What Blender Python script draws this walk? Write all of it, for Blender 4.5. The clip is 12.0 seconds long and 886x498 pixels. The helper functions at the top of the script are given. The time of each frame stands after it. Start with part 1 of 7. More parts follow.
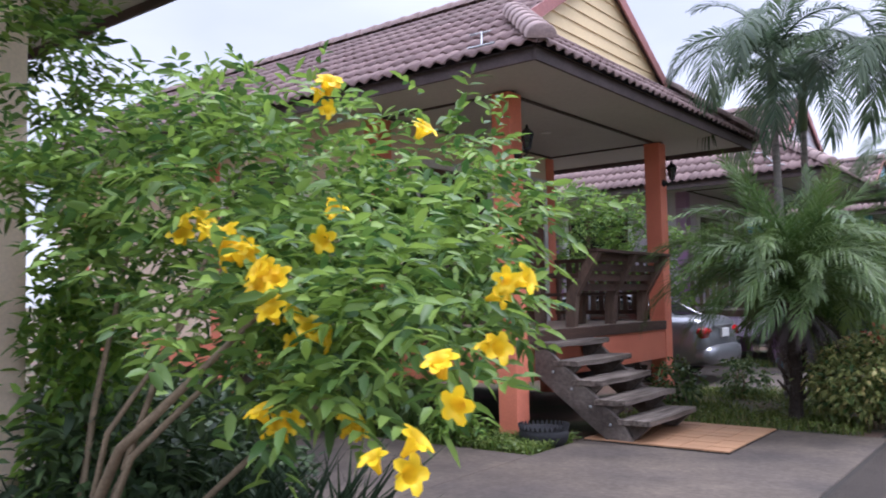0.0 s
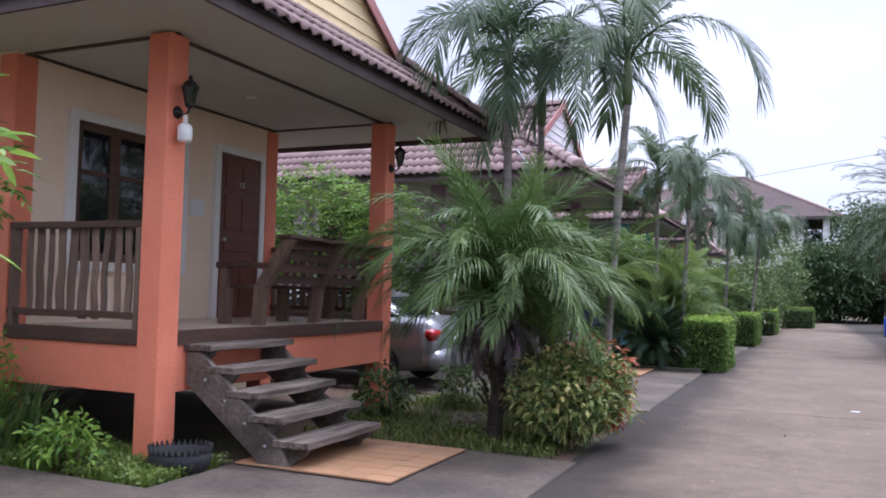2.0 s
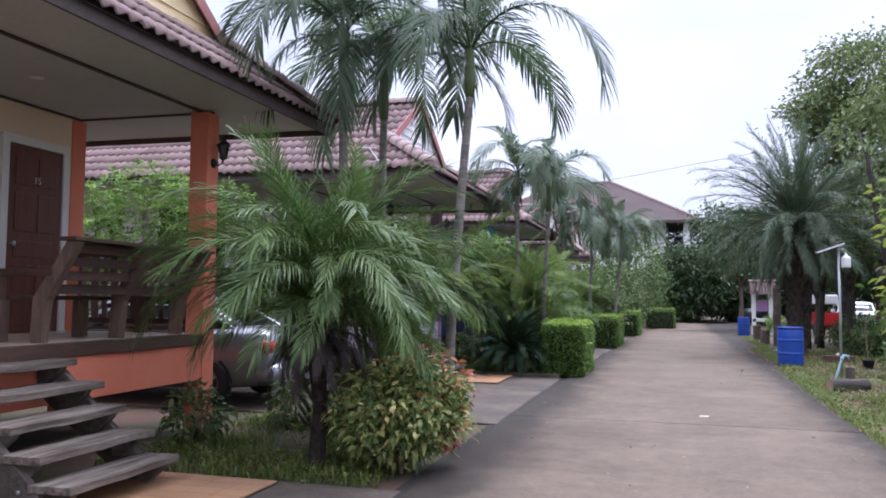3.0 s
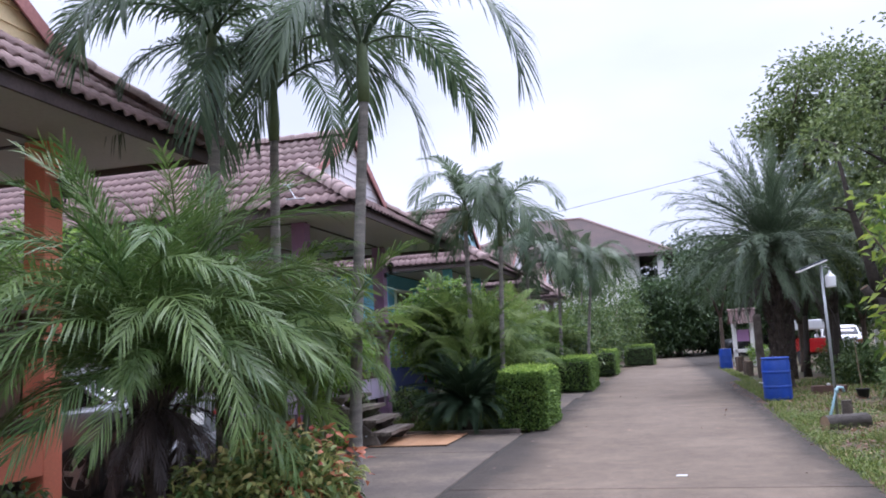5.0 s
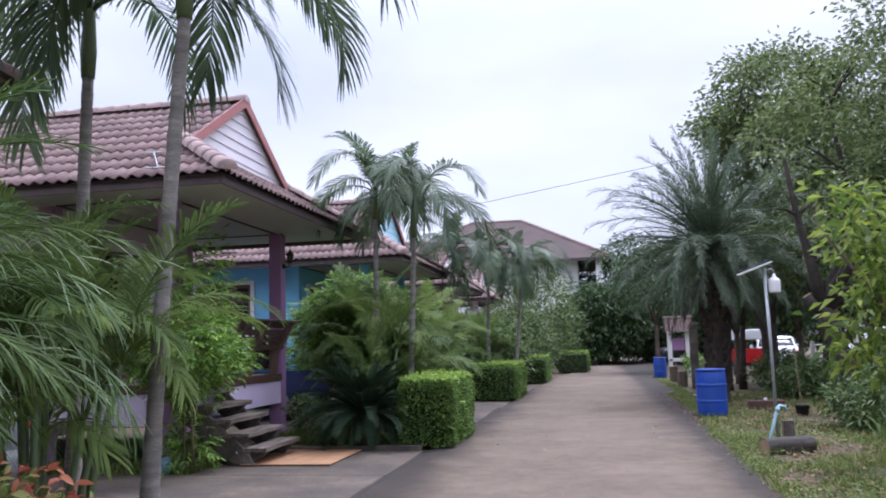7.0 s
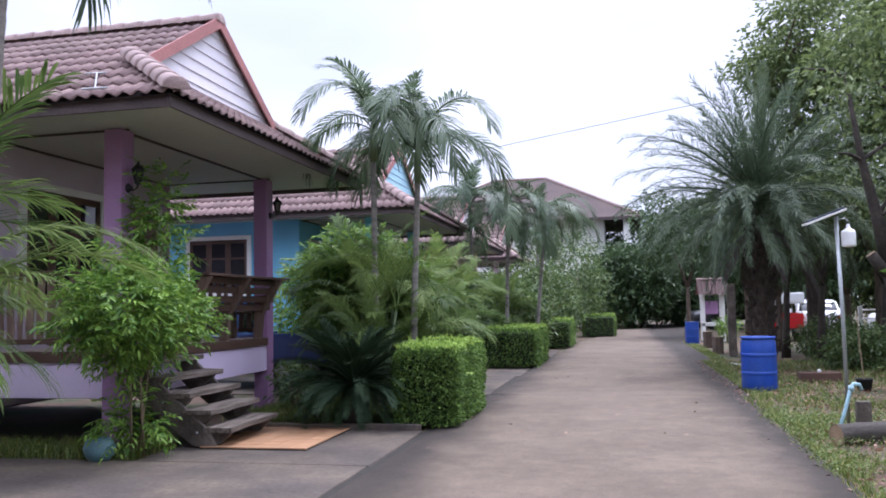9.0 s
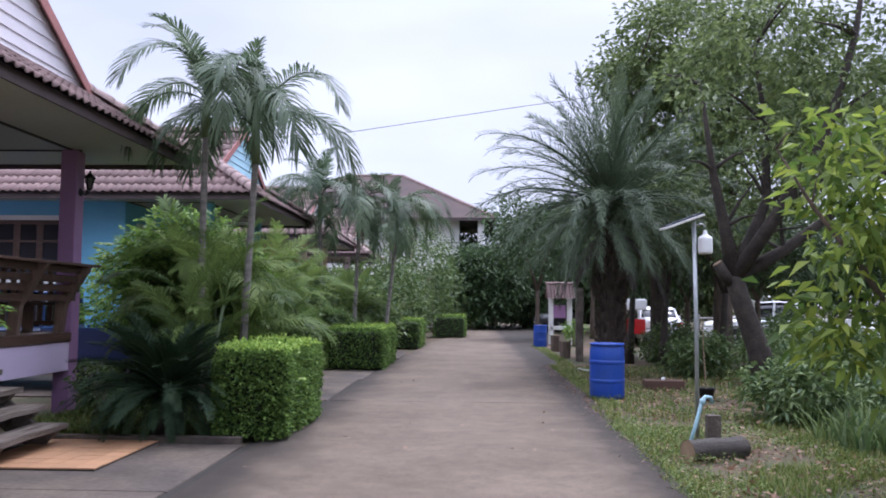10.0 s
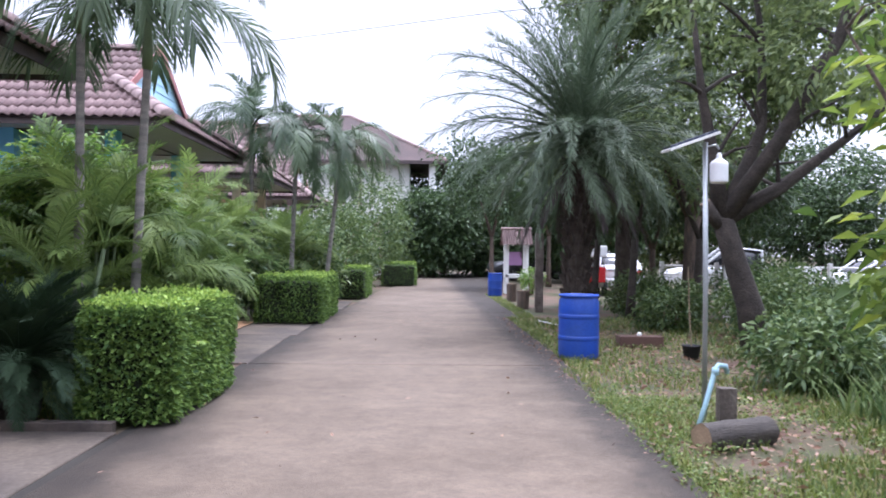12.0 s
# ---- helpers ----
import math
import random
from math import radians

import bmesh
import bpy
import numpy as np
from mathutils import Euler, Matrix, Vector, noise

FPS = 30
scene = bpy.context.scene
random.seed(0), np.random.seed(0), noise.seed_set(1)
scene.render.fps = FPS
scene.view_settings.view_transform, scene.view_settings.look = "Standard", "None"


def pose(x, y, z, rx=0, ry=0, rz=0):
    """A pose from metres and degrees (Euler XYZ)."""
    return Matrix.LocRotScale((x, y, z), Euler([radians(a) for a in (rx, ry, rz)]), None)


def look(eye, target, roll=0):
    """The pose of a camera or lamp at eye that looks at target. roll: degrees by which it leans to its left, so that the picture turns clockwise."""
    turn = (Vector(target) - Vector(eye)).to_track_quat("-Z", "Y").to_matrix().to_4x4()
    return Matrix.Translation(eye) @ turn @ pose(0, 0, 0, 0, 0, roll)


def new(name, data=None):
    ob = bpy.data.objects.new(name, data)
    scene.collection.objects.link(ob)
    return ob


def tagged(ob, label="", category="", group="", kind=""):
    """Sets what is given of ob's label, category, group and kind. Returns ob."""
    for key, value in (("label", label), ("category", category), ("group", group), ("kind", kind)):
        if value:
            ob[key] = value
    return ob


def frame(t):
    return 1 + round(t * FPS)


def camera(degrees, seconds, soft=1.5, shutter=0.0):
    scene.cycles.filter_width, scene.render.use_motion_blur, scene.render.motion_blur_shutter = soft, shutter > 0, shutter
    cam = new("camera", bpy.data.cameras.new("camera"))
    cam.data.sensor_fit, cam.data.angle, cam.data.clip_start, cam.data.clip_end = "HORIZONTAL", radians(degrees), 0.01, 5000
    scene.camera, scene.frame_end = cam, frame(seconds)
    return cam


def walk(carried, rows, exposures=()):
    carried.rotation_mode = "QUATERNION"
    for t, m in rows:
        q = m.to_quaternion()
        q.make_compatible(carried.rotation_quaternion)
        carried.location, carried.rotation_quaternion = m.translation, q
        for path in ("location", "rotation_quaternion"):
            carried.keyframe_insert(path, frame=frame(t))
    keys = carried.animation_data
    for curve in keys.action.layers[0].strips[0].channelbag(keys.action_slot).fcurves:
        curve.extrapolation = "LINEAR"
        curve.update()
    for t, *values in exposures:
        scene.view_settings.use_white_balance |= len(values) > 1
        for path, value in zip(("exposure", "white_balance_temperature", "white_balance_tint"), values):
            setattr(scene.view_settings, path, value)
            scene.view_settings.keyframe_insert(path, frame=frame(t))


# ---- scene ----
cam = camera(57.2, 12.0, soft=1.8, shutter=0.12)
METRES, EYE, TILT, LEAN, TURN = 11.9, 1.45, 0.0, 0.0, 37.6
ROWS = [
    (0.0, 0.0, 0.0, 0.0, 0.08, 3.45, 1.25),
    (0.5, 0.0312, 0.028, -0.0001, -6.71, 3.45, 0.18),
    (1.0, 0.0583, 0.057, -0.0018, -7.28, 3.16, -0.17),
    (1.5, 0.0882, 0.0829, 0.0018, -13.33, 1.3, -1.37),
    (2.0, 0.1195, 0.1065, 0.0018, -13.58, 2.9, -1.36),
    (2.5, 0.1482, 0.1354, 0.0029, -17.67, 2.98, -0.82),
    (3.0, 0.1825, 0.1611, 0.0046, -21.95, 3.37, -0.56),
    (5.0, 0.295, 0.2753, 0.0047, -23.11, 6.77, 3.05),
    (5.5, 0.3271, 0.3022, 0.0055, -28.76, 6.21, 3.42),
    (6.0, 0.3574, 0.3329, 0.0045, -34.97, 5.92, 2.02),
    (6.5, 0.3859, 0.3599, 0.0039, -37.83, 6.16, 2.43),
    (7.0, 0.4092, 0.3912, 0.0038, -27.16, 6.73, 1.64),
    (7.5, 0.4303, 0.4221, 0.0047, -24.85, 6.68, 1.18),
    (9.5, 0.5293, 0.5604, 0.0038, -26.21, 3.5, 0.8),
    (10.0, 0.5573, 0.5939, 0.0051, -35.7, 3.85, -0.56),
    (10.5, 0.5868, 0.6255, 0.0048, -37.65, 2.86, -0.39),
    (11.0, 0.6167, 0.6616, 0.002, -39.29, 2.45, 0.62),
    (11.5, 0.6465, 0.6929, 0.0012, -43.71, 0.9, 0.6),
    (12.0, 0.6675, 0.734, 0.0012, -39.15, 0.21, -0.66),
]
walk(cam, [(t, pose(0, 0, EYE, TILT, LEAN, TURN) @ pose(METRES * x, METRES * y, METRES * z, 90 + pitch, roll, yaw)) for t, x, y, z, yaw, pitch, roll in ROWS], [(t, e, 5600, 21) for t, e in ((0.0, 1.28), (0.5, 0.75), (1.0, 1.12), (1.5, 1.5), (2.0, 1.35), (2.5, 1.35), (5.0, 1.28), (7.5, 1.22), (9.5, 1.46), (10.0, 1.2), (10.5, 1.22), (11.0, 1.2), (11.5, 1.45), (12.0, 1.75))])

# ---- world, sun, exposure ----
world = bpy.data.worlds.new("overcast_sky")
scene.world = world
world.use_nodes = True
wn, wl = world.node_tree.nodes, world.node_tree.links
wn.clear()
w_out, w_bg = wn.new("ShaderNodeOutputWorld"), wn.new("ShaderNodeBackground")
w_sky, w_mix = wn.new("ShaderNodeTexSky"), wn.new("ShaderNodeMix")
w_sky.sky_type, w_sky.sun_disc = "NISHITA", False
w_sky.sun_elevation, w_sky.sun_rotation = radians(62), radians(20)
w_gain = wn.new("ShaderNodeMix")
w_gain.data_type, w_gain.blend_type = "RGBA", "MULTIPLY"
w_gain.inputs["Factor"].default_value = 1.0
w_gain.inputs["B"].default_value = (0.08, 0.08, 0.08, 1)
w_map, w_tc = wn.new("ShaderNodeMapping"), wn.new("ShaderNodeTexCoord")
w_map.inputs["Scale"].default_value = (1.0, 1.0, 2.6)
w_noise, w_ramp = wn.new("ShaderNodeTexNoise"), wn.new("ShaderNodeValToRGB")
w_noise.inputs["Scale"].default_value, w_noise.inputs["Detail"].default_value = 2.1, 6
w_noise.inputs["Roughness"].default_value = 0.45
w_ramp.color_ramp.elements[0].position, w_ramp.color_ramp.elements[0].color = 0.34, (0.35, 0.36, 0.38, 1)
w_ramp.color_ramp.elements[1].position, w_ramp.color_ramp.elements[1].color = 0.62, (0.455, 0.455, 0.465, 1)
w_mix.data_type = "RGBA"
w_mix.inputs["Factor"].default_value = 0.9
wl.new(w_tc.outputs["Generated"], w_map.inputs["Vector"])
wl.new(w_map.outputs["Vector"], w_noise.inputs["Vector"])
wl.new(w_noise.outputs["Fac"], w_ramp.inputs["Fac"])
wl.new(w_sky.outputs["Color"], w_gain.inputs["A"])
wl.new(w_gain.outputs["Result"], w_mix.inputs["A"])
wl.new(w_ramp.outputs["Color"], w_mix.inputs["B"])
wl.new(w_mix.outputs["Result"], w_bg.inputs["Color"])
# an overcast sky is brightest overhead
w_sep, w_up = wn.new("ShaderNodeSeparateXYZ"), wn.new("ShaderNodeMapRange")
w_up.interpolation_type = "SMOOTHSTEP"
w_up.inputs["From Min"].default_value, w_up.inputs["From Max"].default_value = 0.30, 0.95
w_up.inputs["To Min"].default_value, w_up.inputs["To Max"].default_value = 1.0, 3.7
wl.new(w_tc.outputs["Generated"], w_sep.inputs["Vector"])
wl.new(w_sep.outputs["Z"], w_up.inputs["Value"])
wl.new(w_up.outputs["Result"], w_bg.inputs["Strength"])
wl.new(w_bg.outputs["Background"], w_out.inputs["Surface"])

sun = new("sun", bpy.data.lights.new("sun", "SUN"))
sun.data.energy, sun.data.angle, sun.data.color = 1.1, radians(18), (1.0, 0.96, 0.9)
sun.matrix_world = look((3, 5, 12), (0, 0, 0))


# ---- materials ----
def mat(name, col, rough=0.7, metal=0.0, var=0.2, scale=3.0, bump=0.15, fine=45.0, stretch=(1, 1, 1), rand=0.0, col2=None, spec=0.4, cut=(0.35, 0.7), island=False):
    """A weathered surface: two colours mixed by a coarse noise, darkened and lightened by a fine one that also gives the relief."""
    m = bpy.data.materials.new(name)
    m.use_nodes = True
    n, l = m.node_tree.nodes, m.node_tree.links
    b = n["Principled BSDF"]
    b.inputs["Roughness"].default_value, b.inputs["Metallic"].default_value = rough, metal
    b.inputs["Specular IOR Level"].default_value = spec
    tc, mp = n.new("ShaderNodeTexCoord"), n.new("ShaderNodeMapping")
    mp.inputs["Scale"].default_value = stretch
    l.new(tc.outputs["Object"], mp.inputs["Vector"])
    a, c = n.new("ShaderNodeTexNoise"), n.new("ShaderNodeTexNoise")
    a.inputs["Scale"].default_value, a.inputs["Detail"].default_value = scale, 5
    c.inputs["Scale"].default_value, c.inputs["Detail"].default_value = fine, 3
    l.new(mp.outputs["Vector"], a.inputs["Vector"])
    l.new(mp.outputs["Vector"], c.inputs["Vector"])
    ramp = n.new("ShaderNodeValToRGB")
    e = ramp.color_ramp.elements
    second = col2 or tuple(v * (1 - var) for v in col)
    e[0].position, e[0].color = cut[0], (*second, 1)
    e[1].position, e[1].color = cut[1], (*col, 1)
    l.new(a.outputs["Fac"], ramp.inputs["Fac"])
    tone = n.new("ShaderNodeMapRange")
    tone.inputs["To Min"].default_value, tone.inputs["To Max"].default_value = 1 - var * 0.8, 1 + var * 0.8
    tone.inputs["From Min"].default_value, tone.inputs["From Max"].default_value = 0.25, 0.75
    l.new(c.outputs["Fac"], tone.inputs["Value"])
    out = tone.outputs["Result"]
    if rand:
        info = n.new("ShaderNodeNewGeometry") if island else n.new("ShaderNodeObjectInfo")
        r = n.new("ShaderNodeMapRange")
        r.inputs["To Min"].default_value, r.inputs["To Max"].default_value = 1 - rand, 1 + rand
        l.new(info.outputs["Random Per Island" if island else "Random"], r.inputs["Value"])
        mul = n.new("ShaderNodeMath")
        mul.operation = "MULTIPLY"
        l.new(out, mul.inputs[0])
        l.new(r.outputs["Result"], mul.inputs[1])
        out = mul.outputs[0]
    vm = n.new("ShaderNodeVectorMath")
    vm.operation = "SCALE"
    l.new(ramp.outputs["Color"], vm.inputs[0])
    l.new(out, vm.inputs["Scale"])
    l.new(vm.outputs["Vector"], b.inputs["Base Color"])
    if bump:
        bp = n.new("ShaderNodeBump")
        bp.inputs["Strength"].default_value, bp.inputs["Distance"].default_value = bump, 0.02
        l.new(c.outputs["Fac"], bp.inputs["Height"])
        l.new(bp.outputs["Normal"], b.inputs["Normal"])
    return m


# gain on every leaf colour, greyer and paler: haze and lifted shade painted in
HAZE_GAIN = (1.30, 1.14, 1.32)


def leaf(name, dark, light, rough=0.45, trans=0.3, per_object=False, tip=None, spec=0.35):
    dark, light = [tuple(k * c + 0.004 for k, c in zip(HAZE_GAIN, q)) for q in (dark, light)]
    """A leaf: its colour differs from leaf to leaf, and some light shines through."""
    m = bpy.data.materials.new(name)
    m.use_nodes = True
    n, l = m.node_tree.nodes, m.node_tree.links
    b, o = n["Principled BSDF"], n["Material Output"]
    b.inputs["Roughness"].default_value, b.inputs["Specular IOR Level"].default_value = rough, spec
    ramp = n.new("ShaderNodeValToRGB")
    e = ramp.color_ramp.elements
    e[0].position, e[0].color = 0.05, (*dark, 1)
    e[1].position, e[1].color = 0.85, (*light, 1)
    if tip:
        t = e.new(0.97)
        t.color = (*tip, 1)
    geo = n.new("ShaderNodeNewGeometry")
    if per_object:
        info, mix = n.new("ShaderNodeObjectInfo"), n.new("ShaderNodeMath")
        mix.operation = "MULTIPLY_ADD"
        mix.inputs[1].default_value = 0.55
        half = n.new("ShaderNodeMath")
        half.operation = "MULTIPLY"
        half.inputs[1].default_value = 0.45
        l.new(geo.outputs["Random Per Island"], half.inputs[0])
        l.new(info.outputs["Random"], mix.inputs[0])
        l.new(half.outputs[0], mix.inputs[2])
        l.new(mix.outputs[0], ramp.inputs["Fac"])
    else:
        l.new(geo.outputs["Random Per Island"], ramp.inputs["Fac"])
    l.new(ramp.outputs["Color"], b.inputs["Base Color"])
    tr, ms = n.new("ShaderNodeBsdfTranslucent"), n.new("ShaderNodeMixShader")
    l.new(ramp.outputs["Color"], tr.inputs["Color"])
    ms.inputs[0].default_value = trans
    l.new(b.outputs["BSDF"], ms.inputs[1])
    l.new(tr.outputs["BSDF"], ms.inputs[2])
    l.new(ms.outputs["Shader"], o.inputs["Surface"])
    return m


def glass(name, col, rough=0.03):
    m = bpy.data.materials.new(name)
    m.use_nodes = True
    b = m.node_tree.nodes["Principled BSDF"]
    b.inputs["Base Color"].default_value, b.inputs["Roughness"].default_value = (*col, 1), rough
    b.inputs["Specular IOR Level"].default_value = 0.6
    return m


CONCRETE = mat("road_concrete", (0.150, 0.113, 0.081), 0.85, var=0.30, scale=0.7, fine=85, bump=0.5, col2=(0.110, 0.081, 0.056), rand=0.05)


def edge_stain_and_shade(m, x0, x1, wide, scale):
    """Algae, dirt and painted shade that darken a lane along its edge, with a ragged border, from x0 to x1."""
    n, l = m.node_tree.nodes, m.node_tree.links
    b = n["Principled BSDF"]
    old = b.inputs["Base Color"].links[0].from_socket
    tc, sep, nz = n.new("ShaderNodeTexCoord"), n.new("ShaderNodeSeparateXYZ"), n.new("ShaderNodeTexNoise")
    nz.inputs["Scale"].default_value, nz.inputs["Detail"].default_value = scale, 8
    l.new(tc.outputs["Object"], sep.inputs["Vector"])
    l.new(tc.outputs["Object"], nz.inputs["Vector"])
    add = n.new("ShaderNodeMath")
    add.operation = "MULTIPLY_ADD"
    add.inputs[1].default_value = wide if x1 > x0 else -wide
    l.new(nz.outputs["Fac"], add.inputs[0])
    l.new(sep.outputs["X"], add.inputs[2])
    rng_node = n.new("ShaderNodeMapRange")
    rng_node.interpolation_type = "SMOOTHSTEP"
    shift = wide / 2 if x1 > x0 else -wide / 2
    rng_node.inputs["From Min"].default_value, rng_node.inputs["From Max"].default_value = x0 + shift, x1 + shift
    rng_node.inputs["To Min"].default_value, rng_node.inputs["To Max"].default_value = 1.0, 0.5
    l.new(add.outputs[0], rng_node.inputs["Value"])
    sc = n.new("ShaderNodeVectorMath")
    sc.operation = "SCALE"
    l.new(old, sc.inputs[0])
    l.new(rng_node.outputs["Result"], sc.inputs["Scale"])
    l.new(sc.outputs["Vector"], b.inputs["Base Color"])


edge_stain_and_shade(CONCRETE, 1.75, 2.8, 1.6, 0.9)
edge_stain_and_shade(CONCRETE, 2.3, 2.6, 0.7, 3.5)
# left side: dirt, with the shade beside the hedges painted in
edge_stain_and_shade(CONCRETE, -0.35, -1.15, 1.3, 0.9)
edge_stain_and_shade(CONCRETE, -0.75, -1.2, 0.8, 1.7)
APRON = mat("apron_concrete", (0.128, 0.100, 0.074), 0.85, var=0.2, scale=1.1, fine=18, bump=0.15, col2=(0.066, 0.053, 0.044), rand=0.06)
JOINT = mat("joint_filler", (0.032, 0.028, 0.022), 0.95)


def mottle(m, scale, lo, hi):
    """Worn patches of a given grain over a slab."""
    n, l = m.node_tree.nodes, m.node_tree.links
    b = n["Principled BSDF"]
    old = b.inputs["Base Color"].links[0].from_socket
    tc, nz, mr, sc = n.new("ShaderNodeTexCoord"), n.new("ShaderNodeTexNoise"), n.new("ShaderNodeMapRange"), n.new("ShaderNodeVectorMath")
    nz.inputs["Scale"].default_value, nz.inputs["Detail"].default_value, nz.inputs["Roughness"].default_value = scale, 6, 0.65
    mr.inputs["From Min"].default_value, mr.inputs["From Max"].default_value = 0.32, 0.68
    mr.inputs["To Min"].default_value, mr.inputs["To Max"].default_value = lo, hi
    sc.operation = "SCALE"
    l.new(tc.outputs["Object"], nz.inputs["Vector"])
    l.new(nz.outputs["Fac"], mr.inputs["Value"])
    l.new(old, sc.inputs[0])
    l.new(mr.outputs["Result"], sc.inputs["Scale"])
    l.new(sc.outputs["Vector"], b.inputs["Base Color"])


for slab in (CONCRETE, APRON):
    mottle(slab, 5.0, 0.84, 1.14)
    mottle(slab, 24.0, 0.84, 1.16)
mottle(CONCRETE, 1.6, 0.86, 1.08)
mottle(APRON, 1.0, 0.72, 1.1)
SOIL = mat("bare_soil_and_weeds", (0.11, 0.069, 0.047), 0.95, var=0.35, scale=0.9, fine=30, bump=0.5, col2=(0.055, 0.062, 0.026), cut=(0.42, 0.58))
ORANGE = mat("orange_paint", (0.76, 0.245, 0.145), 0.65, var=0.12, scale=1.6, fine=60, bump=0.05, col2=(0.66, 0.20, 0.115))
MAUVE = mat("mauve_paint", (0.36, 0.20, 0.36), 0.65, var=0.12, scale=1.6, fine=60, bump=0.05)
LILAC = mat("lilac_paint", (0.70, 0.58, 0.75), 0.65, var=0.1, scale=1.5, fine=60, bump=0.05)
CREAM = mat("cream_render", (0.82, 0.66, 0.50), 0.8, var=0.1, scale=1.2, fine=50, bump=0.06)
BLUE = mat("sky_blue_render", (0.20, 0.50, 0.72), 0.8, var=0.1, scale=1.2, fine=50, bump=0.06)
PALE_MAUVE = mat("pale_mauve_render", (0.55, 0.47, 0.55), 0.8, var=0.1, scale=1.2, fine=50, bump=0.06)
WHITE = mat("white_paint", (0.74, 0.73, 0.70), 0.55, var=0.1, scale=2.0, fine=70, bump=0.03)
SOFFIT = mat("soffit_board", (0.52, 0.505, 0.47), 0.8, var=0.08, scale=0.8, fine=25, bump=0.02)
BATTEN = mat("dark_batten", (0.07, 0.05, 0.045), 0.7)
FASCIA = mat("fascia_board", (0.085, 0.062, 0.06), 0.7, var=0.3, scale=3, fine=50)
TILE = mat("roof_tile", (0.225, 0.16, 0.14), 0.82, var=0.28, scale=2.0, fine=30, bump=0.25, col2=(0.19, 0.125, 0.12), rand=0.16)
TILE_FAR = mat("roof_tile_weathered", (0.215, 0.155, 0.138), 0.82, var=0.28, scale=0.8, fine=30, bump=0.25, col2=(0.18, 0.12, 0.115), rand=0.16, island=True)
FAR_ROOF = mat("dark_brown_roof", (0.085, 0.056, 0.05), 0.85, var=0.25, scale=0.8, fine=12, bump=0.2, col2=(0.06, 0.042, 0.039))
CAP = mat("ridge_cap", (0.33, 0.24, 0.215), 0.85, var=0.25, scale=4, fine=40, bump=0.3, col2=(0.22, 0.16, 0.15), rand=0.1)
BARGE = mat("barge_board", (0.40, 0.17, 0.155), 0.65, var=0.2, scale=2, fine=30)
SIDING_Y = mat("yellow_siding", (0.74, 0.58, 0.33), 0.6, var=0.08, scale=1.5, fine=50, bump=0.03, rand=0.04)
SIDING_W = mat("white_siding", (0.72, 0.68, 0.71), 0.6, var=0.08, scale=1.5, fine=50, bump=0.03, rand=0.04)
SIDING_B = mat("blue_siding", (0.42, 0.66, 0.78), 0.6, var=0.08, scale=1.5, fine=50, bump=0.03, rand=0.04)
WOOD_D = mat("dark_stained_wood", (0.10, 0.055, 0.038), 0.6, var=0.35, scale=4, fine=30, stretch=(6, 0.6, 6), bump=0.3, rand=0.2)
WOOD_DX = mat("dark_stained_board", (0.10, 0.055, 0.038), 0.6, var=0.35, scale=4, fine=30, stretch=(0.6, 6, 6), bump=0.3, rand=0.2)
WOOD_DZ = mat("dark_stained_slat", (0.18, 0.12, 0.088), 0.6, var=0.35, scale=4, fine=30, stretch=(6, 6, 0.6), bump=0.3, rand=0.25)
WOOD_G = mat("grey_weathered_wood", (0.215, 0.178, 0.148), 0.8, var=0.4, scale=3, fine=26, stretch=(7, 0.5, 7), bump=0.5, col2=(0.062, 0.047, 0.036), rand=0.14)
WOOD_GS = mat("grey_stringer_wood", (0.165, 0.137, 0.115), 0.8, var=0.4, scale=3, fine=26, stretch=(1, 7, 1), bump=0.5, col2=(0.06, 0.047, 0.038))
DOORWOOD = mat("red_brown_door", (0.15, 0.055, 0.04), 0.4, var=0.25, scale=3, fine=24, stretch=(5, 5, 0.5), bump=0.1)
PORCHTILE = mat("porch_floor_tile", (0.52, 0.42, 0.33), 0.35, var=0.12, scale=3, fine=30, bump=0.03, rand=0.06)
MATTILE = mat("tan_wood_look_tile", (0.42, 0.235, 0.125), 0.55, var=0.14, scale=3, fine=24, stretch=(1, 5, 1), bump=0.05, rand=0.07)
PLASTIC_BLUE = mat("blue_plastic", (0.012, 0.055, 0.34), 0.45, var=0.2, scale=3, fine=30, bump=0.05, col2=(0.02, 0.06, 0.27))
PVC = mat("pale_blue_pvc", (0.36, 0.55, 0.62), 0.4, var=0.12)
GALV = mat("galvanised_steel", (0.42, 0.44, 0.45), 0.45, metal=0.7, var=0.15, fine=60)
BLACK_IRON = mat("black_iron", (0.02, 0.02, 0.022), 0.45, metal=0.3)
FROSTED = mat("frosted_plastic", (0.82, 0.82, 0.83), 0.35, var=0.05, bump=0)
PANEL = glass("solar_panel_glass", (0.03, 0.035, 0.06), 0.15)
PANE = glass("dark_window_pane", (0.015, 0.015, 0.017))
SILVER = mat("silver_car_paint", (0.22, 0.225, 0.24), 0.28, metal=0.55, var=0.05, bump=0, spec=0.6)
NAVY = mat("blue_car_paint", (0.015, 0.05, 0.16), 0.3, var=0.05, bump=0, spec=0.6)
CARWHITE = mat("white_car_paint", (0.72, 0.73, 0.74), 0.3, var=0.04, bump=0, spec=0.6)
CARDARK = mat("dark_car_paint", (0.03, 0.032, 0.035), 0.3, var=0.04, bump=0, spec=0.6)
RUBBER = mat("black_rubber", (0.022, 0.022, 0.024), 0.75, var=0.3, bump=0.2)
RIM = mat("alloy_rim", (0.40, 0.40, 0.41), 0.35, metal=0.8)
REDLENS = mat("red_lens", (0.45, 0.012, 0.015), 0.2, var=0.1, bump=0, spec=0.7)
PLATE = mat("plate_white", (0.68, 0.68, 0.66), 0.4, var=0.04, bump=0)
